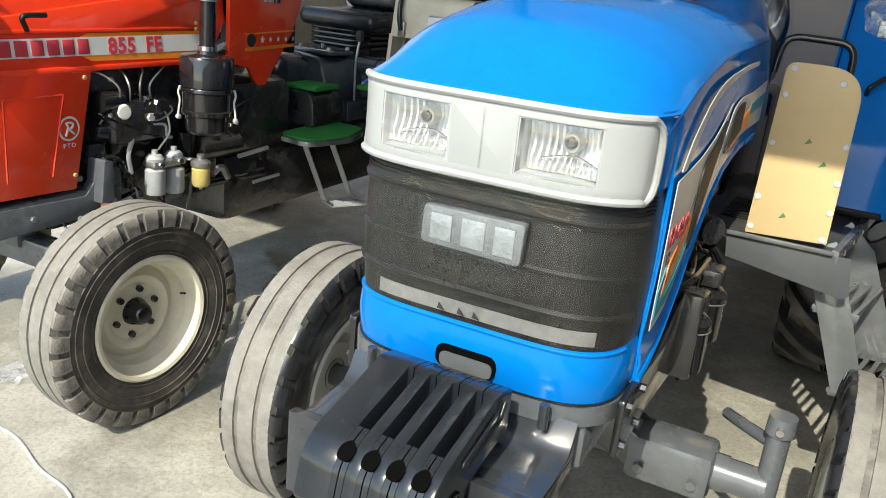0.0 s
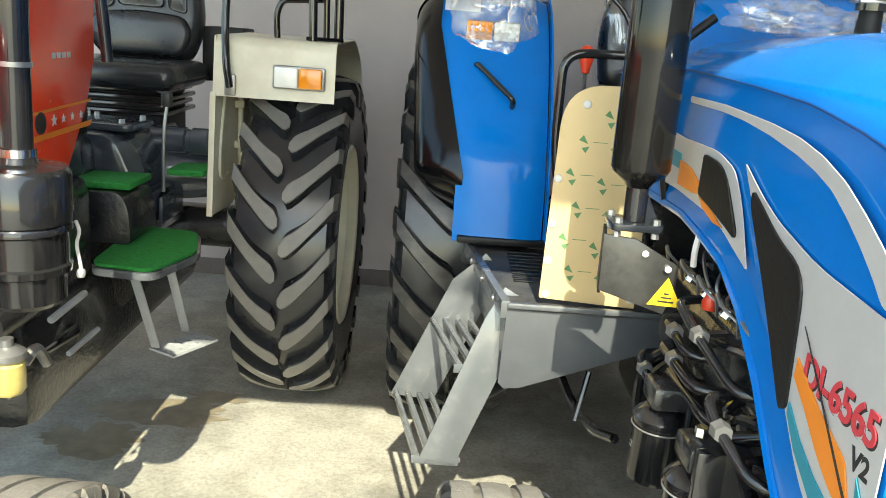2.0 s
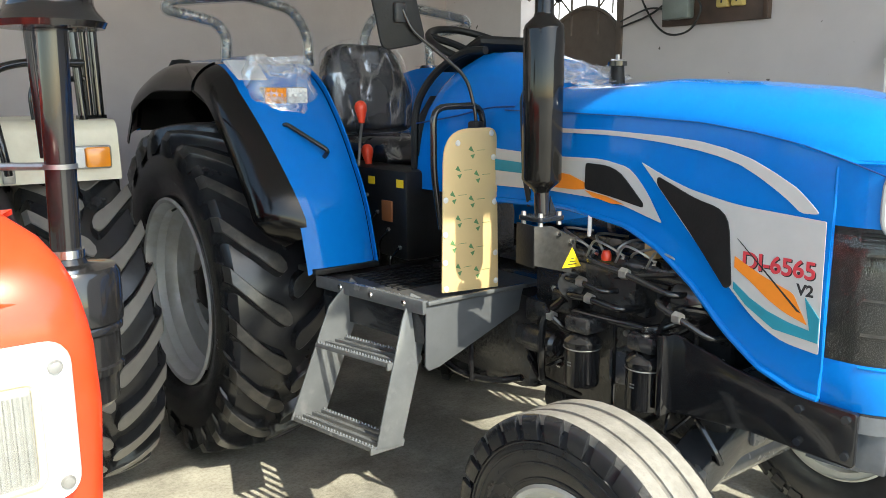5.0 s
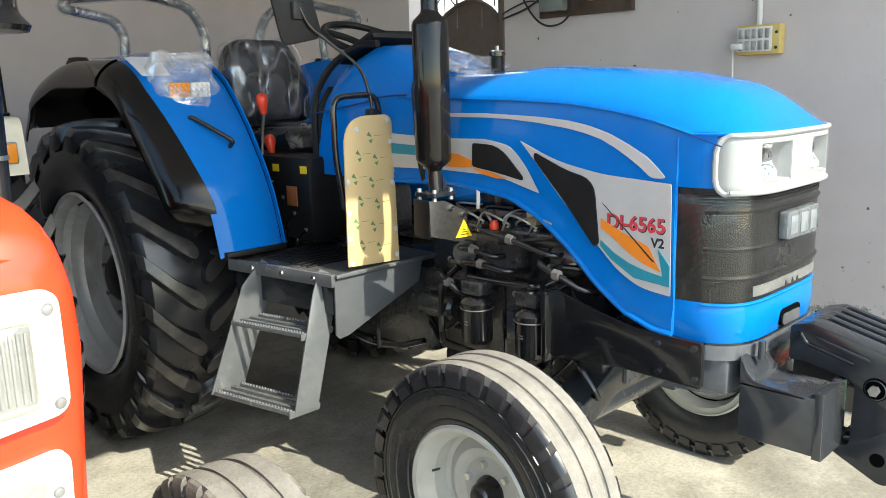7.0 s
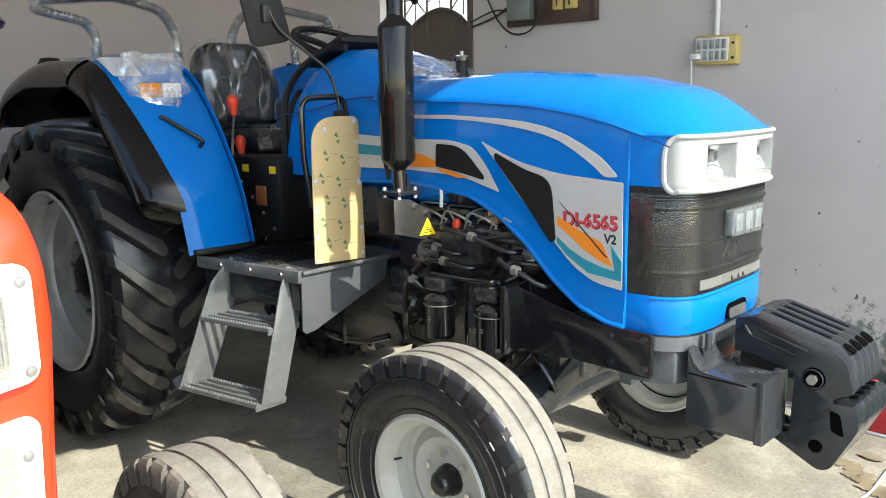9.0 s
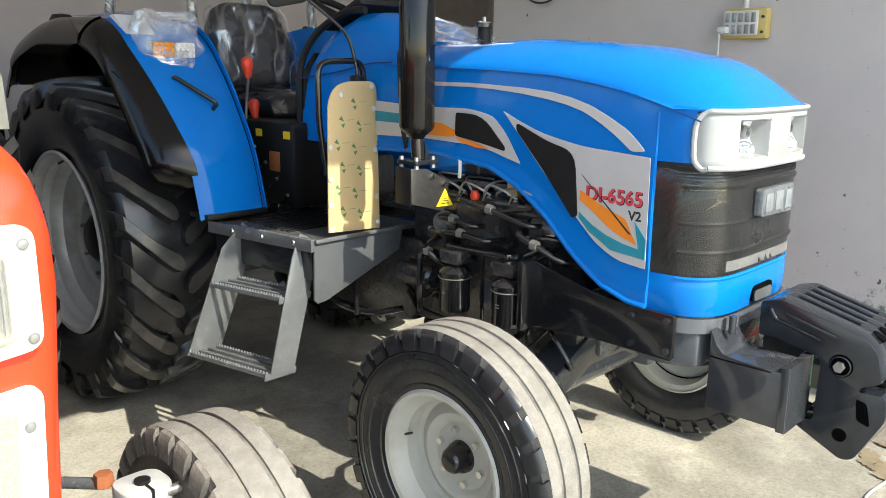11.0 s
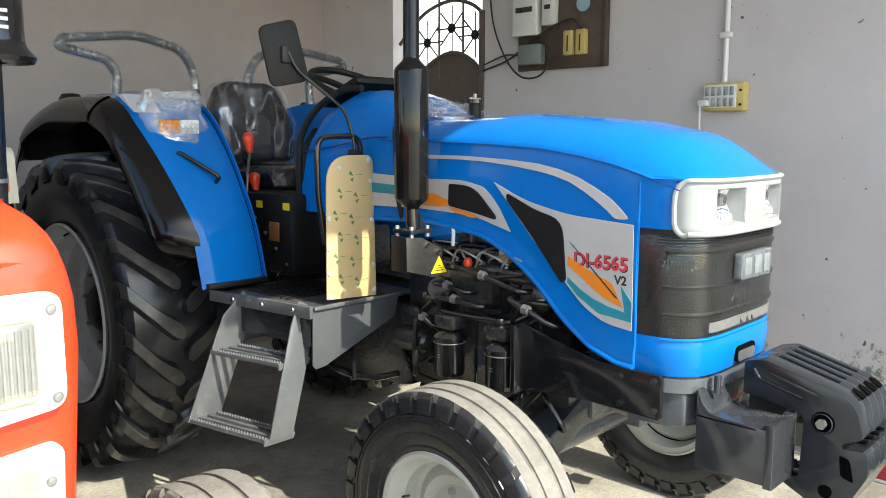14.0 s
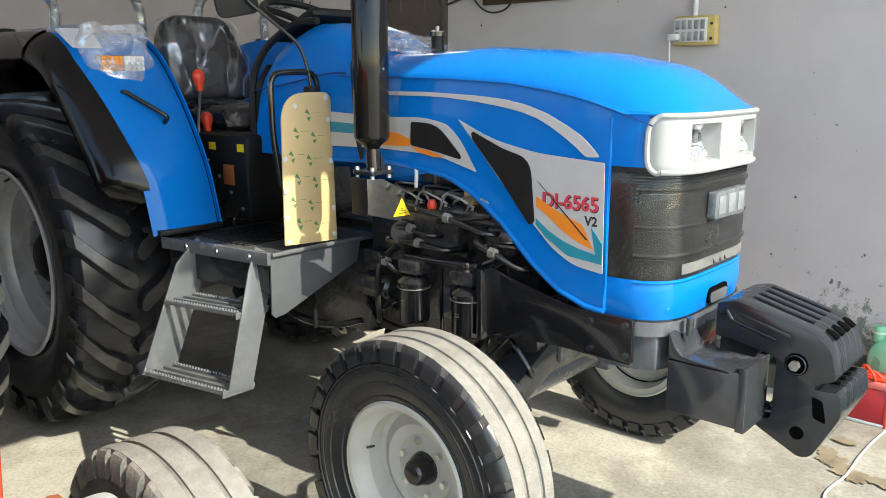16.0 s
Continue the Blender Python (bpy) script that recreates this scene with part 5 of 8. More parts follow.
for s in (-1, 1):
    def X(x, s=s):
        return CX + s * x
    deck = part("deck", prism([(X(0.10), 0.735), (X(0.605), 0.735), (X(0.68), 1.30), (X(0.10), 1.30)], "z", 0.893, 0.905, 0.002), MAT_RUBBER, blue, "dark ribbed rubber footplate")
    for n in range(9):
        part("deck_rib", box((min(X(0.25), X(0.58)), 0.93 + 0.036 * n, 0.905), (max(X(0.25), X(0.58)), 0.945 + 0.036 * n, 0.911), 0.002), MATT_BLACK, deck)
    part("deck_edge", prism([(X(0.603), 0.737), (X(0.625), 0.735), (X(0.70), 1.28), (X(0.678), 1.28)], "z", 0.87, 0.916, 0.004), STEP_GREY, deck)
    part("deck_front", box((min(X(0.20), X(0.61)), 0.723, 0.900), (max(X(0.20), X(0.61)), 0.735, 0.914), 0.003), STEP_GREY, deck)
    low_edge = [(0.61, 0.90), (0.615, 0.70), (0.60, 0.685), (0.56, 0.69), (0.22, 0.82), (0.20, 0.90)] if s < 0 else [(0.66, 0.90), (0.68, 0.785), (0.66, 0.772), (0.31, 0.825), (0.30, 0.90)]
    apron = part("apron", prism([(X(x), z) for x, z in low_edge], "y", 0.7355, 0.7435, 0.002), GREY_PANEL, blue, "dark grey apron plate under the footplate")
    part("riser", prism([(X(0.603), 0.75), (X(0.611), 0.75), (X(0.675), 1.27), (X(0.667), 1.27)], "z", 0.77, 0.892, 0.001), SHADED_PANEL, blue)
    for n in range(3):
        y = 0.82 + 0.16 * n
        part("bolt", lathe([(0.0, -0.008), (0.009, -0.005), (0.011, 0.0)], 10, m=Matrix.Translation((X(0.622 + (y - 0.7) * 0.138), y, 0.895)) @ Matrix.Rotation(0 if s < 0 else math.pi, 4, "Z")), CHROME, deck)
    ladder = part("ladder", prism([(X(0.612), 0.925), (X(0.565), 0.90), (X(0.56), 0.82), (X(0.705), 0.462), (X(0.797), 0.472), (X(0.655), 0.845)], "y", 0.742, 0.750, 0.002), STEP_GREY, blue, "grey two-step boarding ladder")
    lean_rail = Matrix(((1, 0, 0, 0), (0, 1, 0.155, -0.071), (0, 0, 1, 0), (0, 0, 0, 1)))
    ladder.data.transform(lean_rail)
    rail = part("rear_rail", prism([(X(0.645), 0.925), (X(0.60), 0.88), (X(0.62), 0.80), (X(0.765), 0.455), (X(0.895), 0.465), (X(0.735), 0.84)], "y", 1.125, 1.133, 0.002), STEP_GREY, ladder)
    for xa, xb, z in ((0.765, 0.892, 0.474), (0.665, 0.800, 0.716)):
        for n in range(4):
            x0 = xa + (xb - xa) * n / 3.6
            w0 = 0.016
            bar = prism([(X(x0 - 0.075), 0.750 if z < 0.6 else 0.789), (X(x0 + w0 - 0.075), 0.750 if z < 0.6 else 0.789), (X(x0 + w0), 1.126), (X(x0), 1.126)], "z", z - 0.012, z + 0.004, 0.002)
            tread = part("step_bar", bar, STEP_GREY, ladder)
            if n in (0, 3):
                teeth = bmesh.new()
                for k in range(26):
                    t = (k + 0.5) / 26
                    yy = (0.75 if z < 0.6 else 0.789) * (1 - t) + 1.126 * t
                    bmesh.ops.create_cone(teeth, cap_ends=True, segments=6, radius1=0.0055, radius2=0.002, depth=0.007, matrix=Matrix.Translation((X(x0 + w0 / 2 - 0.075 * (1 - t)), yy, z + 0.007)))
                part("grip_teeth", teeth, STEP_GREY, tread)
        part("step_end", prism([(X(xa - 0.07), 0.748 if z < 0.6 else 0.787), (X(xb - 0.075), 0.748 if z < 0.6 else 0.787), (X(xb - 0.075), 0.756 if z < 0.6 else 0.795), (X(xa - 0.07), 0.756 if z < 0.6 else 0.795)], "z", z - 0.02, z + 0.003, 0.002), STEP_GREY, ladder)

# rear fenders
ARC = rounded([(1.238, 0.94), (1.30, 1.17), (1.45, 1.42), (1.60, 1.592), (1.74, 1.668), (2.30, 1.685), (2.62, 1.60), (2.86, 1.40)], [0, 0.12, 0.12, 0.1, 0.1, 0.15, 0.1, 0], 5)
RW = Vector((0, 2.17, 0.715))
for s in (-1, 1):
    def X(x, s=s):
        return CX + s * x
    def outer(z):
        return 0.745 + 0.10 * min(1.0, max(0.0, (z - 1.12) / 0.44))
    rows = []
    for i in range(11):
        t = i / 10
        drop = 0.018 * max(0, abs(t - 0.5) * 2 - 0.7) / 0.3
        rows.append([(X(0.465 + (outer(z) - 0.465) * t), y + drop * 0.7, z - drop) for y, z in ARC])
    fender = part("fender", sheet(rows, 0.005), BLUE, blue, "blue rear fender")
    inner = [(y, z) for y, z in ARC] + [(2.80, 1.1), (1.35, 0.94)]
    part("fender_side", prism(inner, "x", X(0.462), X(0.468)), BLUE, fender)
    # Black sheet over the blue side, added to paint the shade beneath the fender.
    part("arch_panel", prism([(y + 0.01 * (1 if y < 2 else -1), z - 0.012) for y, z in inner], "x", X(0.4715), X(0.475)), FLARE, fender, "black sheet painting the shade inside the wheel arch")
    line = smooth_path([Vector((0, y, z)) for y, z in ARC if z > 0.9 or y > 2], 3)
    line = [p for p in line if p.z > 1.05 or p.y > 2]
    rows = []
    for n, p in enumerate(line):
        u = n / (len(line) - 1)
        inward = (Vector((0, RW.y, RW.z)) - p).normalized()
        edge, rim = outer(p.z) - 0.02, 0.870 + 0.035 * min(1.0, u * 3)
        rim = edge + (rim - edge) * (0.15 + 0.85 * min(1.0, u / 0.06) ** 0.5) * min(1.0, 0.8 + (1 - u) * 4)
        curl = 0.045 * max(0.0, 1 - u / 0.05) ** 2
        rows.append([tuple(Vector((X(edge + (rim - edge) * k), 0, 0)) + Vector((0, p.y, p.z)) + inward * (d + curl * (0.3 + 0.7 * k))) for k, d in ((0.0, 0.004), (0.2, 0.010), (0.5, 0.026), (0.78, 0.050), (0.94, 0.075), (1.0, 0.098), (0.99, 0.112))])
    part("fender_flare", sheet(rows, 0.006), FLARE, blue, "black moulded fender flare")
    # Second black skin close under the fender, likewise standing in for shade.
    rows = [[tuple(Vector((X(x), p.y, p.z)) + (Vector((0, RW.y, RW.z)) - p).normalized() * 0.022) for x in (0.475, 0.6, outer(p.z) - 0.01)] for p in line]
    part("fender_liner", sheet(rows, 0.004), FLARE, fender)
    part("front_skirt", box((min(X(0.465), X(0.73)), 1.225, 0.925), (max(X(0.465), X(0.73)), 1.36, 0.945), 0.004), MATT_BLACK, fender)
    part("fender_grip", bent([(X(0.706), 1.50, 1.415), (X(0.706), 1.465, 1.446), (X(0.588), 1.36, 1.346), (X(0.588), 1.394, 1.322)], 0.009, 0.022), BLACK, fender, "black grab handle")
    lamp = part("side_lamp", box((min(X(0.57), X(0.745)), 1.545, 1.51), (max(X(0.57), X(0.745)), 1.60, 1.575), 0.01), MATT_BLACK, blue, "amber and clear lamp in a plastic bag")
    lo, hi = sorted((X(0.66), X(0.742)))
    part("amber_lens", box((lo, 1.53, 1.514), (hi, 1.548, 1.572), 0.005), AMBER, lamp)
    lo, hi = sorted((X(0.573), X(0.655)))
    part("clear_lens", box((lo, 1.53, 1.514), (hi, 1.548, 1.572), 0.005), CLEAR_LENS, lamp)
    for i in range(8):
        for j in range(3):
            part("led_dome", lathe([(0.0, -0.005), (0.006, -0.003), (0.008, 0.0)], 8, m=Matrix.Translation((X(0.583 + 0.0215 * i), 1.529, 1.524 + 0.0195 * j)) @ Matrix.Rotation(math.pi / 2, 4, "Z")), AMBER if i > 3 else CLEAR_LENS, lamp)
    rows = []
    for j in range(37):
        a = 2 * math.pi * (j % 36) / 36
        row = []
        for k in range(21):
            h = k / 20
            wob = 0.022 * noise.noise((math.cos(a) * 1.9 + s, math.sin(a) * 1.9, h * 3.5))
            swell = 1.04 - 0.32 * max(0, h - 0.35) ** 1.2
            row.append((X(0.655) + (0.140 * swell + wob) * math.copysign(abs(math.cos(a)) ** 0.7, math.cos(a)), 1.585 + (0.072 * swell + wob) * math.sin(a) + 0.03 * h, 1.462 + 0.225 * h + 0.016 * noise.noise((math.cos(a) * 2.5, math.sin(a) * 2.5, 9))))
        rows.append(row)
    part("lamp_bag", sheet(rows, 0.001), BAG, lamp, "crinkled clear plastic bag")
    part("strap_tape", prism([(1.70, 1.675), (1.74, 1.672), (1.64, 1.62), (1.60, 1.60)], "x", X(0.70), X(0.815)), TAPE, fender)
    rows = [[(X(0.48 + 0.25 * i / 8), 1.72 + 0.6 * j / 10, 1.692 + 0.01 * noise.noise((i, j * 0.8, s))) for i in range(9)] for j in range(11)]
    part("fender_wrap", sheet(rows, 0.001), BAG, fender, "loose clear wrap on the fender top")
    rail = part("fender_rail", bent([(X(0.568), 2.30, 1.68), (X(0.556), 2.30, 1.80), (X(0.60), 2.30, 1.862), (X(0.825), 2.30, 1.905), (X(0.80), 2.30, 1.945), (X(0.454), 2.30, 1.985), (X(0.225), 2.30, 1.935), (X(0.157), 2.30, 1.83), (X(0.15), 2.30, 1.68)], 0.021, 0.07), BLACK, blue, "black tube rail wrapped in plastic")
    part("rail_wrap", bent([(X(0.568), 2.30, 1.68), (X(0.556), 2.30, 1.80), (X(0.60), 2.30, 1.862), (X(0.825), 2.30, 1.905), (X(0.80), 2.30, 1.945), (X(0.454), 2.30, 1.985), (X(0.225), 2.30, 1.935), (X(0.157), 2.30, 1.83), (X(0.15), 2.30, 1.68)], 0.028, 0.07), BAG, rail)
    part("beacon_knob", lathe([(0.0, 0), (0.05, 0), (0.055, 0.02), (0.04, 0.045), (0.0, 0.05)], 20, m=Matrix.Translation((X(0.70), 2.5, 1.66)) @ Matrix.Rotation(-math.pi / 2, 4, "Y")), MATT_BLACK, fender)
    rear_wheel(blue, (X(0.708), RW.y, RW.z), s, 0.722, 0.45, 0.392, RIM_GREY, 22, -1, 0.15, DARK_LUG)
    front_wheel(blue, (X(0.662 if s < 0 else 0.80), 0.0 if s < 0 else 0.085, 0.398), s, 0.398, 0.200, FRONT_RIM, DUSTY, RUBBER)

# chassis, engine and front axle
chassis = part("chassis_frame", box((CX - 0.26, -0.50, 0.70), (CX + 0.26, 0.30, 0.80), 0.01), CHARCOAL, blue)
for s in (-1, 1):
    def X(x, s=s):
        return CX + s * x
    side = part("side_plate", prism(rounded([(0.06, 0.70), (0.06, 0.915), (0.02, 0.92), (-0.10, 0.885), (-0.25, 0.853), (-0.455, 0.850), (-0.455, 0.722), (-0.20, 0.725)], 0.01), "x", X(0.300), X(0.315), 0.002), BLACK, chassis, "black side frame plate")
    for y, z in ((-0.325, 0.825), (-0.434, 0.833), (-0.328, 0.745), (-0.438, 0.748)):
        part("bolt", nut(Matrix.Translation((X(0.319), y, z)) @ Matrix.Rotation(math.pi / 2, 4, "Y"), 0.010), CASTING, side)
    part("upright_flange", box((min(X(0.30), X(0.36)), 0.03, 0.70), (max(X(0.30), X(0.36)), 0.05, 0.92), 0.003), BLACK, chassis)
nose = bmesh.new()
sheet([[(x, y + 0.0, z) for x, y in nose_plan(40, 0.0)] for z in (0.80, 0.84)], 0.01, nose)
part("nose_rail", nose, CHARCOAL, chassis, "grey curved rail under the bumper")
front_block = sheet([[(CX + (x - CX) * 0.8, y + 0.05, z) for x, y in nose_plan(40, 0.0)] for z in (0.68, 0.80)], 0.02)
part("front_casting", front_block, CHARCOAL, chassis)
part("nose_deck", prism([(x, y) for x, y in nose_plan(40, 0.004)], "z", 0.836, 0.845), BLACK, chassis)
for s in (-1, 1):
    def X(x, s=s):
        return CX + s * x
    tray = part("front_tray", box((min(X(0.10), X(0.250)), -0.725, 0.595), (max(X(0.10), X(0.250)), -0.53, 0.748), 0.003), TRAY_GREY, chassis, "dark grey front tray box")
    curve = [(-0.70 + 0.17 * n / 9, 0.749 + 0.012 * (n / 9) ** 2 + 0.055 * max(0, n / 9 - 0.72) ** 2 / 0.078) for n in range(10)]
    part("tray_ramp", prism(curve + [(-0.53, 0.74), (-0.70, 0.74)], "x", X(0.10), X(0.250), 0.001), TRAY_GREY, tray)
    part("tray_lip", prism([(-0.725, 0.59), (-0.748, 0.59), (-0.748, 0.768), (-0.725, 0.765)], "x", X(0.10), X(0.256), 0.003), TRAY_GREY, tray)
    part("tray_tab", box((min(X(0.06), X(0.13)), -0.745, 0.745), (max(X(0.06), X(0.13)), -0.72, 0.768), 0.004), TRAY_GREY, tray)
    part("tray_tab", box((min(X(0.06), X(0.13)), -0.745, 0.60), (max(X(0.06), X(0.13)), -0.725, 0.62), 0.004), TRAY_GREY, tray)
    part("tray_pin", rod((X(0.19), -0.56, 0.80), (X(0.19), -0.56, 0.85), 0.010, seg=10), TRAY_GREY, tray)

# front weights: five cast plates side by side
WEIGHT = rounded([(-0.60, 0.885), (-0.655, 0.90), (-0.865, 0.845), (-0.90, 0.815), (-0.92, 0.735), (-0.875, 0.715), (-0.868, 0.70), (-0.93, 0.705), (-0.94, 0.645), (-0.875, 0.515), (-0.845, 0.505), (-0.72, 0.566), (-0.715, 0.584), (-0.765, 0.592), (-0.770, 0.765), (-0.64, 0.792), (-0.60, 0.79)],
                 [0.01, 0.015, 0.03, 0.02, 0.012, 0.01, 0.01, 0.012, 0.02, 0.02, 0.02, 0.006, 0.006, 0.01, 0.02, 0.01, 0.01], 4)
EDGES = [-0.066, 0.014, 0.061, 0.108, 0.155, 0.186]
def clipped(outline, keep):
    """The part of an outline where keep(point) is not negative."""
    out = []
    for p, q in zip(outline, outline[1:] + outline[:1]):
        u, v = keep(p), keep(q)
        if u >= 0:
            out.append(p)
        if u * v < 0:
            t = u / (u - v)
            out.append((p[0] + (q[0] - p[0]) * t, p[1] + (q[1] - p[1]) * t))
    return out


FLANK = [clipped(WEIGHT, lambda p: -0.832 - p[0]), clipped(WEIGHT, lambda p: p[0] + 0.668), clipped(clipped(clipped(WEIGHT, lambda p: p[0] + 0.832), lambda p: -0.668 - p[0]), lambda p: 0.800 - p[1])]
for n, (x0, x1) in enumerate(zip(EDGES, EDGES[1:])):
    lo, hi = x0 + 0.0012, x1 - 0.0012
    a, b = lo + (0.0105 if n else 0.0), hi - (0.0105 if n < 4 else 0.0)
    bm = prism(WEIGHT, "x", a, b, 0.002)
    for side_lo, side_hi in ((lo, a), (b, hi)):
        if side_hi - side_lo > 0.001:
            for piece in FLANK:
                prism(piece, "x", side_lo, side_hi, 0.0, bm)
    w = part("front_weight", bm, CASTING, blue, "cast dark grey front weight plate")
    if n < 4:
        # Thin black pads on the plates, painted as the dark of holes.
        for shape, at, slant in (([(-0.013, -0.018), (0.013, -0.018), (0.016, 0.006), (0.0, 0.022), (-0.016, 0.006)], (x1, -0.880, 0.8345), 32), ([(-0.010, -0.011), (0.010, -0.011), (0.010, 0.011), (-0.010, 0.011)], (x1, -0.90, 0.706), 0)):
            hole = prism(rounded(shape, 0.009), "z", -0.004, 0.0016)
            bmesh.ops.transform(hole, matrix=Matrix.Translation(at) @ Matrix.Rotation(radians(slant), 4, "X"), verts=hole.verts)
            part("tooth_hole", hole, HOLE_SHADE, w)
for s, x in ((-1, EDGES[0] + 0.0015), (1, EDGES[-1] - 0.0015)):
    ring = lathe([(0.012, s * 0.0), (0.024, s * 0.002), (0.027, s * 0.006), (0.024, s * 0.008)], 20, m=Matrix.Translation((x, -0.82, 0.758)))
    holder = part("through_bolt", ring, CASTING, blue)
    # Pockets and pin hole are black patches giving painted shade, not recesses.
    part("bolt_pocket", rod((x, -0.82, 0.758), (x + s * 0.0022, -0.82, 0.758), 0.030, seg=24), HOLE_SHADE, holder)
    part("cast_rib", bent([(x, -0.628, 0.868), (x, -0.645, 0.842), (x, -0.665, 0.838), (x, -0.765, 0.812)], 0.006, 0.012), CASTING, blue)
    part("jaw_pocket", prism(rounded([(-0.905, 0.615), (-0.872, 0.625), (-0.865, 0.682), (-0.892, 0.675)], 0.008), "x", x, x + s * 0.002), HOLE_SHADE, blue, "hollow in the lower jaw, its shade painted black")
    part("bolt_end", nut(Matrix.Translation((x + s * 0.012, -0.82, 0.758)) @ Matrix.Rotation(math.pi / 2, 4, "Y"), 0.014), STEEL, holder)
    part("pin_hole", rod((x - s * 0.001, -0.836, 0.572), (x + s * 0.002, -0.836, 0.572), 0.018, seg=18), HOLE_SHADE, holder)
    part("side_groove", prism(rounded([(-0.67, 0.868), (-0.80, 0.835), (-0.803, 0.825), (-0.672, 0.857)], 0.004), "x", x + s * 0.002, x + s * 0.006, 0.0015), CASTING, holder)

axle = part("front_axle", rod((CX - 0.50, 0.0, 0.505), (CX + 0.50, 0.0, 0.505), 0.046, seg=24), CHARCOAL, blue, "grey front axle with an arched beam")
part("axle_beam", prism(rounded([(CX - 0.30, 0.455), (CX - 0.10, 0.545), (CX + 0.10, 0.545), (CX + 0.30, 0.455), (CX + 0.30, 0.555), (CX + 0.10, 0.655), (CX - 0.10, 0.655), (CX - 0.30, 0.555)], 0.02), "y", -0.06, 0.06, 0.006), TRAY_GREY, axle)
part("axle_pivot", box((CX - 0.07, -0.075, 0.56), (CX + 0.07, 0.075, 0.72), 0.02), CHARCOAL, axle)
for s in (-1, 1):
    def X(x, s=s):
        return CX + s * x
    part("axle_sleeve", box((min(X(0.26), X(0.47)), -0.065, 0.44), (max(X(0.26), X(0.47)), 0.065, 0.565), 0.02), CHARCOAL, axle)
    for x in (0.30, 0.43):
        part("bolt", nut(Matrix.Translation((X(x), -0.069, 0.485)) @ Matrix.Rotation(math.pi / 2, 4, "X"), 0.014), CHARCOAL, axle)
    k = 0.53 if s < 0 else 0.59
    pin = part("kingpin", rod((X(k), 0, 0.36), (X(k), 0, 0.655), 0.027, seg=20), CHARCOAL, axle)
    part("kingpin_cap", rod((X(k), 0, 0.655), (X(k), 0, 0.70), 0.034, 0.032, 20), CHARCOAL, pin)
    part("cap_bolt", rod((X(k), -0.045, 0.675), (X(k), -0.025, 0.675), 0.009, seg=10), STEEL, pin)
    part("axle_tube", rod((X(0.45), 0, 0.505), (X(k), 0, 0.505), 0.042, seg=20), CHARCOAL, pin)
    part("spindle", rod((X(k - 0.01), 0, 0.398), (X(0.65), 0, 0.398), 0.035, seg=18), CHARCOAL, pin)
    part("steering_arm", tube([(X(k), 0.0, 0.62), (X(0.50), 0.10, 0.60), (X(0.46), 0.17, 0.58)], 0.016, 10), CHARCOAL, pin)
    if s < 0:
        part("tie_rod", rod((X(0.46), 0.17, 0.585), (X(0.10), 0.2, 0.60), 0.012, seg=10), BLACK, axle)

engine = part("engine_block", box((CX - 0.17, -0.05, 0.55), (CX + 0.17, 0.72, 1.12), 0.03), ENGINE, blue, "black diesel engine with pipes and filters")
part("bell_housing", box((CX - 0.2, 0.70, 0.52), (CX + 0.2, 1.25, 0.88), 0.05), ENGINE, engine)
part("sump", box((CX - 0.14, 0.0, 0.46), (CX + 0.14, 0.70, 0.56), 0.03), ENGINE, engine)
part("radiator", box((CX - 0.24, -0.40, 0.86), (CX + 0.24, -0.30, 1.33), 0.01), ENGINE, engine)
part("fan_shroud", box((CX - 0.22, -0.29, 0.88), (CX + 0.22, -0.16, 1.30), 0.04), ENGINE, engine)
rng = random.Random(4)
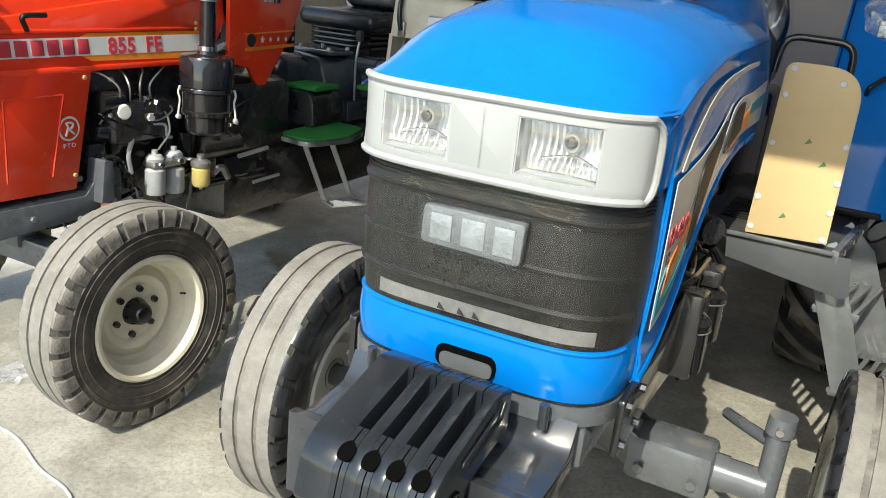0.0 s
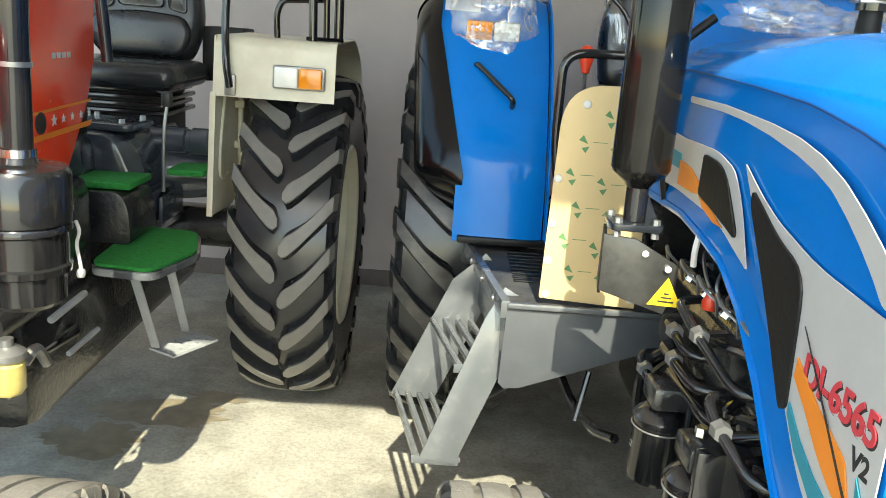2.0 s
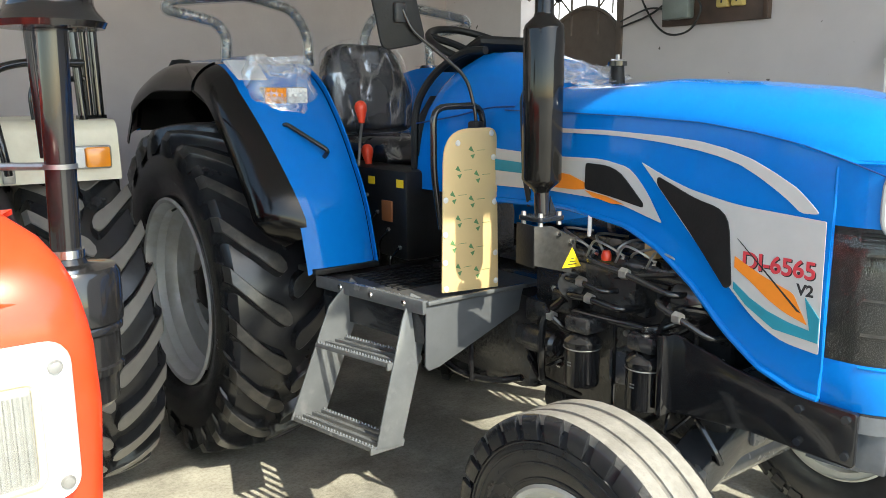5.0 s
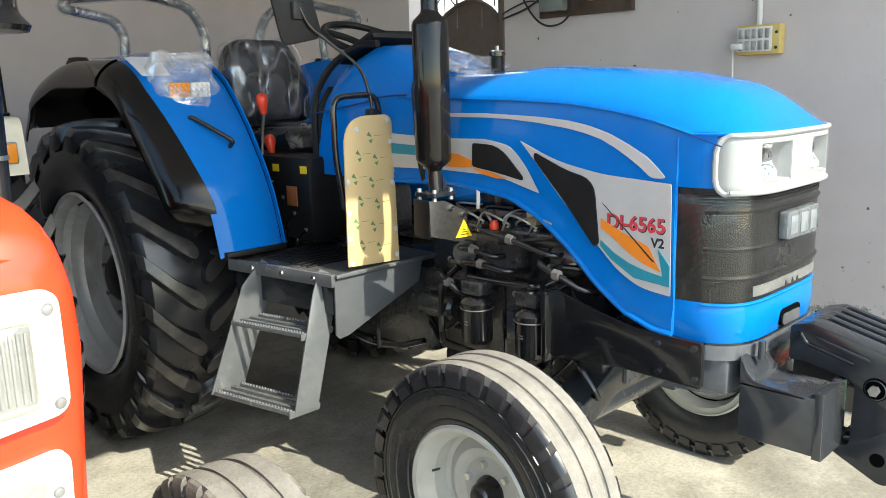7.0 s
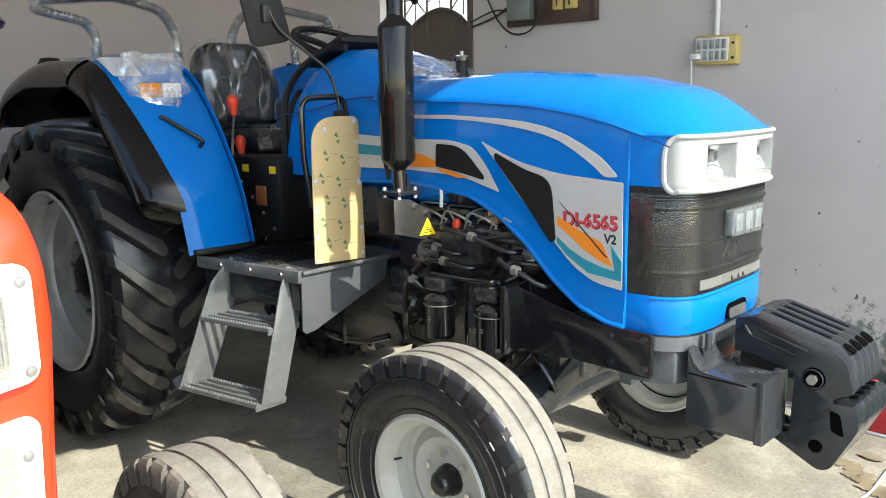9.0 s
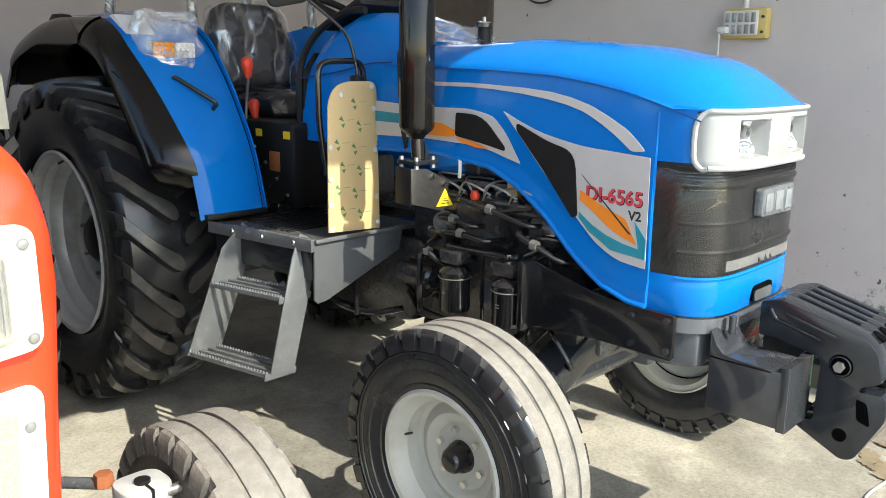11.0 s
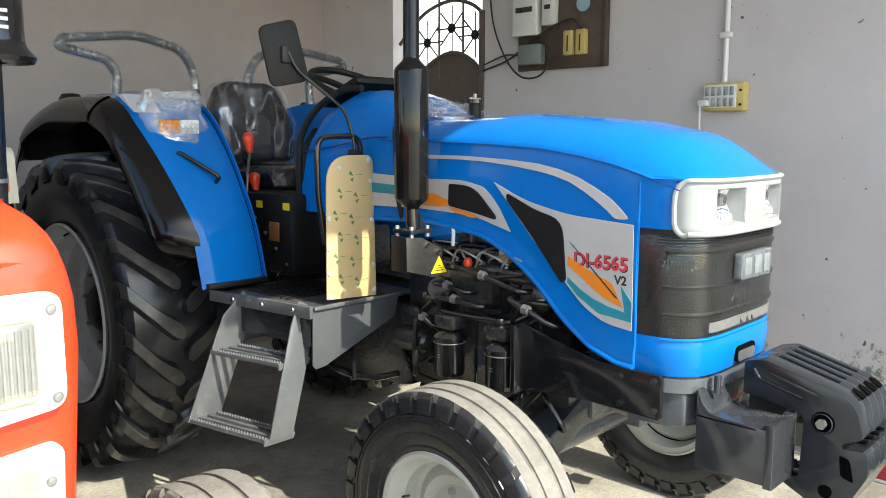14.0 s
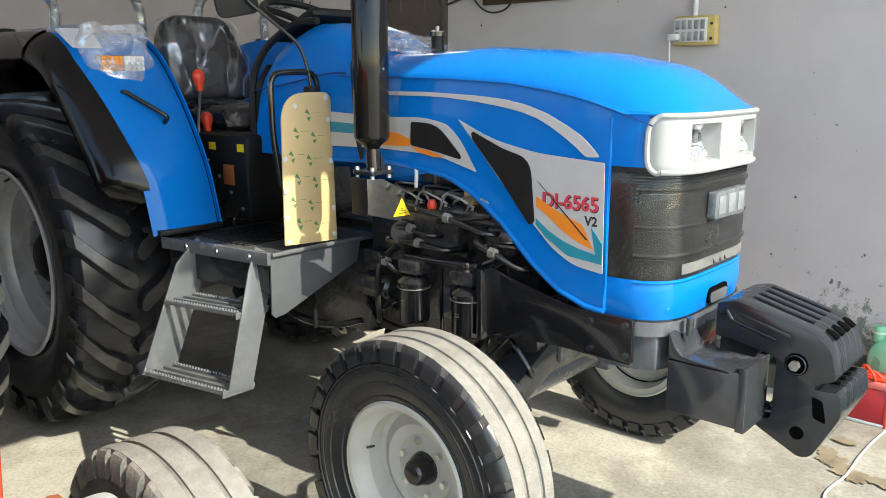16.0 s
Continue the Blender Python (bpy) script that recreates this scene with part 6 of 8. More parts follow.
for s in (-1, 1):
    def X(x, s=s):
        return CX + s * x
    for n, (y, z) in enumerate(((0.345, 0.69), (0.112, 0.69))):
        can = lathe([(0.0, 0.0), (0.04, 0.0), (0.05, 0.006), (0.053, 0.02), (0.053, 0.125), (0.056, 0.13), (0.056, 0.14), (0.048, 0.15), (0.03, 0.165), (0.0, 0.17)], 28, m=Matrix.Translation((X(0.325), y, z)) @ Matrix.Rotation(-math.pi / 2, 4, "Y"))
        canister = part("filter_canister", can, BLACK, engine, "glossy black filter canister")
        part("filter_head", box((min(X(0.25), X(0.36)), y - 0.045, z + 0.165), (max(X(0.25), X(0.36)), y + 0.045, z + 0.215), 0.012), ENGINE, canister)
        part("filter_ring", lathe([(0.0545, 0), (0.057, 0.002), (0.0545, 0.004)], 28, m=Matrix.Translation((X(0.325), y, z + 0.118)) @ Matrix.Rotation(-math.pi / 2, 4, "Y")), STEEL, canister)
        for k in range(2):
            part("label_bar", box((X(0.325) - 0.0005 + s * 0.053, y - 0.006, z + 0.070 + 0.009 * k), (X(0.325) + 0.0005 + s * 0.053, y + 0.008, z + 0.073 + 0.009 * k), 0), STEEL, canister)
    part("injection_pump", box((min(X(0.17), X(0.27)), 0.2, 0.92), (max(X(0.17), X(0.27)), 0.48, 1.05), 0.02), ENGINE, engine)
    for k in range(4):
        y = 0.06 + 0.14 * k
        part("injector_pipe", tube([(X(0.22), 0.24 + 0.05 * k, 1.05), (X(0.26), 0.22 + 0.06 * k, 1.10), (X(0.22), y + 0.05, 1.13), (X(0.14), y, 1.12)], 0.004, 6), STEEL, engine)
        part("inlet_runner", rod((X(0.10), y, 1.08), (X(0.23), y, 1.06), 0.03, seg=14), ENGINE, engine)
        part("rocker_stud", rod((X(0.06), y, 1.12), (X(0.06), y, 1.15), 0.012, seg=8), STEEL, engine)
    part("manifold", rod((X(0.235), 0.0, 1.055), (X(0.235), 0.58, 1.065), 0.034, seg=16), ENGINE, engine)
    part("coolant_pipe", bent([(X(0.30), 0.40, 0.90), (X(0.30), 0.20, 0.905), (X(0.28), 0.12, 0.90), (X(0.2), 0.05, 0.95)], 0.014, 0.03), BLACK, engine)
    part("hose", tube([(X(0.30), 0.45, 0.93), (X(0.33), 0.50, 0.86), (X(0.32), 0.52, 0.72), (X(0.28), 0.56, 0.64), (X(0.2), 0.70, 0.66)], 0.011, 8), BLACK, engine)
    part("hose", tube([(X(0.28), 0.46, 0.92), (X(0.31), 0.52, 0.84), (X(0.30), 0.545, 0.72), (X(0.25), 0.60, 0.66), (X(0.18), 0.74, 0.69)], 0.010, 8), BLACK, engine)
    part("drain_pipe", rod((X(0.31), 0.235, 0.60), (X(0.31), 0.235, 0.90), 0.006, seg=8), BLACK, engine)
    part("hydraulic_pump", rod((X(0.18), 0.52, 0.98), (X(0.30), 0.42, 0.98), 0.04, seg=18), ENGINE, engine)
    part("alternator", lathe([(0.0, 0), (0.04, 0), (0.055, 0.02), (0.055, 0.09), (0.035, 0.11), (0.0, 0.112)], 20, m=Matrix.Translation((X(0.23), -0.02, 1.0)) @ Matrix.Rotation(math.pi / 2, 4, "Z")), ENGINE, engine)
    part("paper_tag", box((min(X(0.20), X(0.24)), 0.16, 1.09), (max(X(0.20), X(0.24)), 0.20, 1.17), 0.002), BOARD, engine, "small tan paper tag")
    for k in range(16):
        y, z = rng.uniform(-0.08, 0.66), rng.uniform(0.62, 1.14)
        part("engine_bolt", nut(Matrix.Translation((X(0.172 + rng.uniform(0, 0.02)), y, z)) @ Matrix.Rotation(math.pi / 2, 4, "Y"), rng.uniform(0.008, 0.014)), STEEL if k % 3 else CHROME, engine)
    for k in range(7):
        y, z = rng.uniform(-0.1, 0.6), rng.uniform(0.65, 1.1)
        part("wiring", tube([(X(0.2), y, z), (X(0.27 + rng.uniform(0, 0.05)), y + rng.uniform(-0.1, 0.1), z + rng.uniform(-0.08, 0.06)), (X(0.26), y + rng.uniform(-0.2, 0.2), z + rng.uniform(-0.1, 0.1)), (X(0.19), y + rng.uniform(-0.2, 0.2), z + rng.uniform(-0.15, 0.1))], rng.uniform(0.004, 0.008), 6), BLACK, engine)
    for k in range(6):
        y, z = rng.uniform(0.0, 0.6), rng.uniform(0.62, 1.05)
        part("engine_boss", box((min(X(0.16), X(0.22)), y, z), (max(X(0.16), X(0.22)), y + rng.uniform(0.05, 0.12), z + rng.uniform(0.04, 0.1)), 0.012), ENGINE, engine)
part("starter_motor", lathe([(0.0, 0), (0.035, 0), (0.045, 0.012), (0.045, 0.13), (0.036, 0.14), (0.036, 0.17), (0.0, 0.172)], 22, m=Matrix.Translation((CX - 0.26, 0.50, 0.76)) @ Matrix.Rotation(math.pi / 2, 4, "Z")), ENGINE, engine)
part("terminal_cap", lathe([(0.0, 0), (0.014, 0.002), (0.016, 0.016), (0.010, 0.03), (0.0, 0.032)], 14, m=Matrix.Translation((-0.235, 0.30, 1.07)) @ Matrix.Rotation(-math.pi / 2, 4, "Y")), KNOB, engine, "small red rubber cap")
part("white_clip", tube([(-0.26, 0.345, 1.205), (-0.265, 0.34, 1.17), (-0.262, 0.345, 1.14)], 0.006, 8), PVC, engine, "white plastic cable clip")
for k, (y0, z0, y1, z1) in enumerate(((0.46, 1.0, 0.26, 0.985), (0.44, 0.955, 0.20, 0.945), (0.36, 1.075, 0.02, 1.02), (0.52, 0.90, 0.40, 0.84), (0.10, 1.0, -0.10, 0.93))):
    part("oil_pipe", bent([(-0.20, y0, z0), (-0.27 - 0.008 * k, y0 - 0.03, z0), (-0.275 - 0.006 * k, (y0 + y1) / 2, (z0 + z1) / 2 + 0.01), (-0.268, y1 + 0.02, z1), (-0.19, y1, z1)], 0.009 + 0.002 * (k % 2), 0.03), BLACK, engine)
    part("pipe_nut", nut(Matrix.Translation((-0.272 - 0.006 * k, (y0 + y1) / 2, (z0 + z1) / 2 + 0.01)) @ Matrix.Rotation(math.pi / 2, 4, "X"), 0.017), STEEL, engine)
for k in range(5):
    y = 0.02 + 0.11 * k
    part("injector_nut", nut(Matrix.Translation((-0.225, y, 1.085)) @ Matrix.Rotation(0.5, 4, "Y"), 0.012), CHROME, engine)
    part("fuel_line", tube([(-0.225, y, 1.09), (-0.262, y + 0.03, 1.12), (-0.255, y + 0.09, 1.125), (-0.23, y + 0.14, 1.07)], 0.0035, 6), STEEL, engine)
part("bleed_screw", nut(Matrix.Translation((-0.283, 0.112, 0.918)), 0.012), CHROME, engine)
part("rear_axle_housing", rod((CX - 0.52, RW.y, RW.z), (CX + 0.52, RW.y, RW.z), 0.11, seg=24), ENGINE, blue)
part("hitch_block", box((CX - 0.2, 2.3, 0.5), (CX + 0.2, 2.75, 1.2), 0.03), ENGINE, blue)
part("under_hose", tube([(-0.40, 0.98, 0.70), (-0.36, 0.85, 0.62), (-0.33, 0.70, 0.615), (-0.30, 0.58, 0.65)], 0.012, 8), BLACK, blue)
part("brake_rod", rod((-0.36, 0.76, 0.60), (-0.33, 0.80, 0.72), 0.008, seg=8), BLACK, blue)


# ---- red tractor ----
RX = -2.035
SIDE = -1.80
red = thing("red_tractor", "red farm tractor with cream fenders and a white lettering band", "tractor", (RX, 1.1, 0))
RH = SIDE - RX


def red_hood_rows():
    rows = []
    for n in range(25):
        y = -0.27 + 1.14 * n / 24
        crest = 1.425 + 0.10 * (n / 24)
        row = []
        for k in range(25):
            u = -1 + 2 * k / 24
            row.append((RX + u * (RH - 0.032), y, 1.295 + (crest - 1.295) * (1 - abs(u) ** 4.0) ** 0.6))
        rows.append(row)
    return rows


part("hood_top", sheet(red_hood_rows(), 0.005), RED, red, sharp=55)
for s in (-1, 1):
    def X(x, s=s):
        return RX + s * x
    part("hood_side", prism(rounded([(-0.255, 1.14), (0.70, 1.135), (0.80, 1.22), (0.855, 1.30), (0.855, 1.43), (0.80, 1.44), (-0.24, 1.31)], 0.01), "x", X(RH - 0.03), X(RH), 0.005), RED, red)
    part("side_ridge", box((min(X(RH), X(RH + 0.006)), -0.25, 1.268), (max(X(RH), X(RH + 0.006)), 0.72, 1.282), 0.003), RED, red)
    part("side_ridge", box((min(X(RH), X(RH + 0.008)), -0.25, 1.138), (max(X(RH), X(RH + 0.008)), 0.69, 1.158), 0.004), RED, red)
    band_film = part("lettering_band", prism([(-0.215, 1.192), (0.715, 1.190), (0.715, 1.252), (-0.215, 1.253)], "x", X(RH + 0.001), X(RH + 0.004)), WHITE, red, "white side band with red lettering between orange stripes")
    part("orange_stripe", prism([(0.12, 1.253), (0.715, 1.252), (0.715, 1.266), (0.16, 1.266)], "x", X(RH + 0.001), X(RH + 0.003)), ORANGE, red)
    part("orange_stripe", prism([(0.12, 1.192), (0.69, 1.190), (0.66, 1.162), (0.16, 1.172)], "x", X(RH + 0.001), X(RH + 0.003)), ORANGE, red)
    face = Matrix(((0, 0, s, X(RH + 0.0045)), (s, 0, 0, 0.0), (0, 1, 0, 1.222), (0, 0, 0, 1)))
    lettering("855", 0.076, CRIMSON, Matrix.Translation((0, 0.30, -0.004)) @ face, red, "number_lettering", 0.0012, space=1.12, bold=0.0028)
    lettering("FE", 0.076, CRIMSON, Matrix.Translation((0, 0.452, -0.004)) @ face, red, "letter_lettering", 0.0012, space=1.12, bold=0.0028)
    for n in range(6):
        y0 = -0.190 + 0.060 * n
        shape = part("brand_block", box((min(X(RH + 0.003), X(RH + 0.0055)), y0, 1.197), (max(X(RH + 0.003), X(RH + 0.0055)), y0 + 0.046, 1.247), 0.001), CRIMSON, band_film)
    # lower panel with a raised frame and round badge
    low = part("side_panel", prism(rounded([(-0.258, 1.142), (0.153, 1.142), (0.066, 0.722), (-0.290, 0.735)], 0.012), "x", X(RH - 0.02), X(RH + 0.006), 0.005), RED, red)
    for a, b in (((-0.195, 1.065), (-0.20, 0.79)), ((0.03, 1.065), (-0.03, 0.785)), ((-0.195, 1.065), (0.03, 1.065))):
        part("panel_crease", tube([(X(RH + 0.006), *a), (X(RH + 0.006), *b)], 0.0035, 6, 1), RED, low)
    ring = lathe([(0.036, 0.0), (0.040, 0.002), (0.044, 0.0)], 32, m=Matrix.Translation((X(RH + 0.007), 0.046, 0.945)) @ Matrix.Diagonal((s, 1, 1, 1)))
    badge = part("round_badge", ring, SILVER, low, "pale round badge mark")
    part("badge_stroke", tube([(X(RH + 0.007), 0.031, 0.920), (X(RH + 0.007), 0.041, 0.950), (X(RH + 0.007), 0.036, 0.965), (X(RH + 0.007), 0.061, 0.963), (X(RH + 0.007), 0.056, 0.947), (X(RH + 0.007), 0.046, 0.943), (X(RH + 0.007), 0.066, 0.925)], 0.004, 6), SILVER, badge)
    lettering("PTO", 0.022, SILVER, Matrix.Translation((0, 0.044, -0.337)) @ Matrix.Translation((s * 0.003, 0, 0)) @ face, red, "badge_lettering", 0.001, space=1.4)
    for y, z in ((-0.235, 1.095), (0.12, 1.118), (0.062, 0.775), (-0.245, 0.765), (-0.225, 1.165), (-0.225, 1.29), (0.66, 1.30), (0.66, 1.275)):
        part("screw", lathe([(0.0, 0.006), (0.007, 0.004), (0.009, 0.0)], 10, m=Matrix.Translation((X(RH + 0.006), y, z)) @ Matrix.Diagonal((s, 1, 1, 1))), BOX_YELLOW, red)
    part("hood_latch", tube([(X(RH + 0.01), -0.08, 1.28), (X(RH + 0.03), -0.10, 1.325), (X(RH + 0.035), -0.02, 1.33)], 0.009, 8), MATT_BLACK, red)
    cowl = part("cowl_side", prism(rounded([(0.86, 1.55), (1.36, 1.55), (1.35, 1.38), (1.29, 1.25), (1.075, 0.985), (1.035, 1.04), (0.99, 1.10), (0.86, 1.13)], 0.01), "x", X(RH - 0.02), X(RH + 0.002), 0.004), RED, red)
    part("cowl_film", prism([(0.96, 1.175), (1.30, 1.185), (1.31, 1.20), (0.96, 1.19)], "x", X(RH + 0.0025), X(RH + 0.004)), ORANGE, cowl)
    part("cowl_film", prism([(0.96, 1.245), (1.31, 1.255), (1.31, 1.262), (0.96, 1.252)], "x", X(RH + 0.0025), X(RH + 0.004)), ORANGE, cowl)
    part("cowl_disc", lathe([(0.0, 0.002), (0.028, 0.002), (0.03, 0.0)], 20, m=Matrix.Translation((X(RH + 0.003), 1.0, 1.222)) @ Matrix.Diagonal((s, 1, 1, 1))), INK, cowl)
    for n in range(5):
        star, cy, r0 = [], 1.075 + 0.055 * n, 0.017 if n == 0 else 0.012
        for k in range(10):
            rr = r0 if k % 2 == 0 else r0 * 0.42
            star.append((cy + rr * math.sin(math.pi * k / 5), 1.222 + rr * math.cos(math.pi * k / 5)))
        part("star_mark", prism(star, "x", X(RH + 0.0025), X(RH + 0.0045)), WHITE, cowl)
    for n in range(4):
        part("label_bar", box((min(X(RH + 0.002), X(RH + 0.004)), 1.08 + 0.03 * n, 1.385), (max(X(RH + 0.002), X(RH + 0.004)), 1.10 + 0.03 * n, 1.40), 0), SILVER, cowl)

# the hood sides lean in towards the top
for ob in list(red.children) + [p for q in red.children for p in q.children]:
    if ob.name.split(".")[0] in ("hood_side", "side_ridge", "lettering_band", "orange_stripe", "number_lettering", "letter_lettering", "brand_block", "hood_latch"):
        side = 1 if ob.data.vertices[0].co.x > RX else -1
        ob.data.transform(Matrix(((1, 0, -side * 0.14, side * 0.14 * 1.14), (0, 1, 0, 0), (0, 0, 1, 0), (0, 0, 0, 1))))
part("cowl_top", box((RX - RH, 0.86, 1.50), (RX + RH, 1.36, 1.60), 0.04), RED, red)
part("dash_back", box((RX - RH + 0.02, 1.30, 1.15), (RX + RH - 0.02, 1.345, 1.52), 0.01), MATT_BLACK, red)
# nose with headlamps
NOSE_HALF = [(0.70, 0.234), (1.0, 0.247), (1.2, 0.261), (1.285, 0.257), (1.345, 0.244), (1.385, 0.226), (1.415, 0.190)]
NOSE_FRONT = [(0.70, -0.33), (1.0, -0.345), (1.27, -0.352), (1.325, -0.346), (1.375, -0.322), (1.40, -0.29), (1.415, -0.25)]
nose_rows = []
for j in range(25):
    z = 0.70 + 0.715 * (j / 24) ** 0.75
    half, front = curve_at(NOSE_HALF, z), curve_at(NOSE_FRONT, z)
    row = []
    for k in range(41):
        a = math.pi * k / 40
        c, sn = math.cos(a), math.sin(a)
        row.append((RX - half * math.copysign(abs(c) ** 0.22, c), -0.235 + (front + 0.235) * abs(sn) ** 0.36, z))
    nose_rows.append(row)
part("nose", sheet(nose_rows, 0.006), RED, red, sharp=70)
part("nose_cap", prism([(p[0], p[1]) for p in nose_rows[-1]] + [(RX + RH - 0.03, -0.2), (RX - RH + 0.03, -0.2)], "z", 1.410, 1.416), RED, red)
part("nose_crease", tube([(RX + v * 0.22, -0.343 + 0.02 * abs(v) ** 6, 1.335) for v in (-1, -0.9, -0.5, 0, 0.5, 0.9, 1)], 0.004, 6), RED, red)
LENS = material("silvered_lens", (0.42, 0.42, 0.39), 0.2, metal=0.7, vary=0.12, grain=30, bump=0.25, bump_scale=25)
tan_mesh = material("tan_mesh", (0.36, 0.32, 0.24), 0.5, vary=0.35, grain=260)
for s in (-1, 1):
    def X(x, s=s):
        return RX + s * x
    pod = part("headlamp_panel", prism(rounded([(X(0.03), 1.108), (X(0.220), 1.128), (X(0.220), 1.296), (X(0.03), 1.296)], 0.026, 6), "y", -0.366, -0.345, 0.005), WHITE, red, "white headlamp panel with screws")
    lo, hi = sorted((X(0.045), X(0.182)))
    part("lamp_rim", bent([(lo, -0.368, 1.146), (hi, -0.368, 1.150), (hi, -0.368, 1.262), (lo, -0.368, 1.262), (lo, -0.368, 1.146)], 0.005, 0.012, 8), GASKET, pod, "cream lamp gasket")
    lens = part("headlamp", box((lo + 0.004, -0.372, 1.150), (hi - 0.004, -0.362, 1.259), 0.004), LENS, pod, "rectangular ribbed headlamp")
    for n in range(14):
        xx = lo + 0.010 + n * (hi - lo - 0.020) / 13
        part("lens_rib", rod((xx, -0.3725, 1.158), (xx, -0.3725, 1.250), 0.0035, seg=8), LENS, lens)
    part("lens_glass", box((lo + 0.003, -0.378, 1.151), (hi - 0.003, -0.3765, 1.258), 0.0005), GLASS, lens)
    for x, z in ((0.203, 1.272), (0.205, 1.145)):
        part("screw", lathe([(0.0, -0.005), (0.006, -0.004), (0.008, 0)], 10, m=Matrix.Translation((X(x), -0.367, z)) @ Matrix.Rotation(math.pi / 2, 4, "Z")), STEEL, pod)
    lower = part("nose_grille_panel", prism(rounded([(X(0.03), 0.76), (X(0.197), 0.76), (X(0.213), 1.078), (X(0.03), 1.063)], 0.026, 6), "y", -0.362, -0.335, 0.004), WHITE, red, "white lower nose panel")
    part("nose_mesh", prism(rounded([(X(0.04), 0.79), (X(0.162), 0.79), (X(0.174), 1.050), (X(0.04), 1.040)], 0.01), "y", -0.366, -0.3625), tan_mesh, lower)
    part("screw", lathe([(0.0, -0.005), (0.006, -0.004), (0.008, 0)], 10, m=Matrix.Translation((X(0.190), -0.363, 1.023)) @ Matrix.Rotation(math.pi / 2, 4, "Z")), STEEL, lower)
# front frame and axle
part("front_frame", box((RX - 0.24, -0.36, 0.62), (RX + 0.24, 0.2, 0.71), 0.01), CHARCOAL, red)
for s in (-1, 1):
    def X(x, s=s):
        return RX + s * x
    arm = part("frame_arm", prism(rounded([(-0.36, 0.60), (-0.36, 0.705), (0.10, 0.69), (0.16, 0.76), (0.26, 0.77), (0.26, 0.62), (0.16, 0.61)], 0.012), "x", X(0.20), X(0.245), 0.004), CHARCOAL, red, "dark grey front frame arm")
    for y in (-0.30, -0.12, 0.22):
        part("bolt", nut(Matrix.Translation((X(0.248), y, 0.65)) @ Matrix.Rotation(math.pi / 2, 4, "Y"), 0.012), STEEL, arm)
    front_wheel(red, (X(0.635), -0.03, 0.383), s, 0.383, 0.185, CREAM, DUSTY, WORN_SIDE, -4)
    pin = part("kingpin", rod((X(0.48), -0.03, 0.36), (X(0.48), -0.03, 0.655), 0.03, seg=18), PIPE_GREY, red, "pale grey kingpin with a clamp")
    part("kingpin_cap", prism(rounded([(X(0.43), -0.075), (X(0.53), -0.075), (X(0.53), 0.02), (X(0.43), 0.02)], 0.035, 6), "z", 0.655, 0.698, 0.006), PIPE_GREY, pin)
    part("cap_plug", rod((X(0.48), -0.03, 0.698), (X(0.48), -0.03, 0.704), 0.016, seg=14), MATT_BLACK, pin)
    part("clamp_slit", box((min(X(0.477), X(0.482)), -0.078, 0.655), (max(X(0.477), X(0.482)), -0.045, 0.7005), 0), MATT_BLACK, pin)
    part("pinch_bolt", rod((X(0.41), -0.062, 0.677), (X(0.56), -0.062, 0.677), 0.011, seg=10), STEEL, pin)
    part("rust_bolt", nut(Matrix.Translation((X(0.43), 0.03, 0.70)), 0.02), material("rusted_bolt", (0.25, 0.08, 0.03), 0.7, vary=0.3), pin)
    part("steering_link", rod((X(0.43), 0.03, 0.69), (X(0.30), 0.25, 0.66), 0.012, seg=10), CHARCOAL, pin)
    part("spindle", rod((X(0.50), -0.03, 0.374), (X(0.62), -0.03, 0.374), 0.032, seg=16), PIPE_GREY, pin)
part("front_axle", box((RX - 0.5, -0.08, 0.44), (RX + 0.5, 0.02, 0.54), 0.015), CHARCOAL, red)
part("axle_pivot", box((RX - 0.12, -0.10, 0.5), (RX + 0.12, 0.05, 0.66), 0.02), CHARCOAL, red)

# engine, air cleaner and stack
motor = part("engine_block", box((RX - 0.16, 0.0, 0.55), (RX + 0.16, 0.95, 1.14), 0.03), ENGINE, red, "black diesel engine with filters and fuel lines")
part("gearbox", box((RX - 0.2, 0.9, 0.5), (RX + 0.2, 2.2, 0.86), 0.05), ENGINE, red)
AX, AY = -1.622, 0.54
cleaner = part("air_cleaner", lathe([(0.0, 0), (0.07, 0), (0.082, 0.012), (0.084, 0.07), (0.095, 0.075), (0.097, 0.09), (0.092, 0.095), (0.092, 0.16), (0.099, 0.165), (0.099, 0.175), (0.096, 0.18), (0.102, 0.185), (0.102, 0.285), (0.094, 0.298), (0.04, 0.305), (0.034, 0.32)], 40,
                m=Matrix.Translation((AX, AY, 0.90)) @ Matrix.Rotation(-math.pi / 2, 4, "Y")), BLACK, red, "glossy black oil-bath air cleaner")
for a in (0.53, 3.67):
    dx, dy = 0.104 * math.cos(a), 0.104 * math.sin(a)
    part("clip", tube([(AX + dx, AY + dy, 1.075), (AX + dx * 1.06, AY + dy * 1.06, 1.05), (AX + dx * 1.0, AY + dy * 1.0, 1.02), (AX + dx * 1.06, AY + dy * 1.06, 0.97), (AX + dx * 1.02, AY + dy * 1.02, 0.945)], 0.004, 6), PVC, cleaner, "pale wire clip")
    part("clip_knob", lathe([(0.0, -0.010), (0.010, -0.006), (0.010, 0.006), (0.0, 0.010)], 10, m=Matrix.Translation((AX + dx * 1.06, AY + dy * 1.06, 0.955))), PVC, cleaner)
part("intake_pipe", rod((AX, AY, 1.20), (AX + 0.012, AY, 1.70), 0.030, seg=24), BLACK, red, "black intake stack")
part("pipe_clamp", rod((AX, AY, 1.218), (AX, AY, 1.235), 0.037, seg=24), CHROME, red)
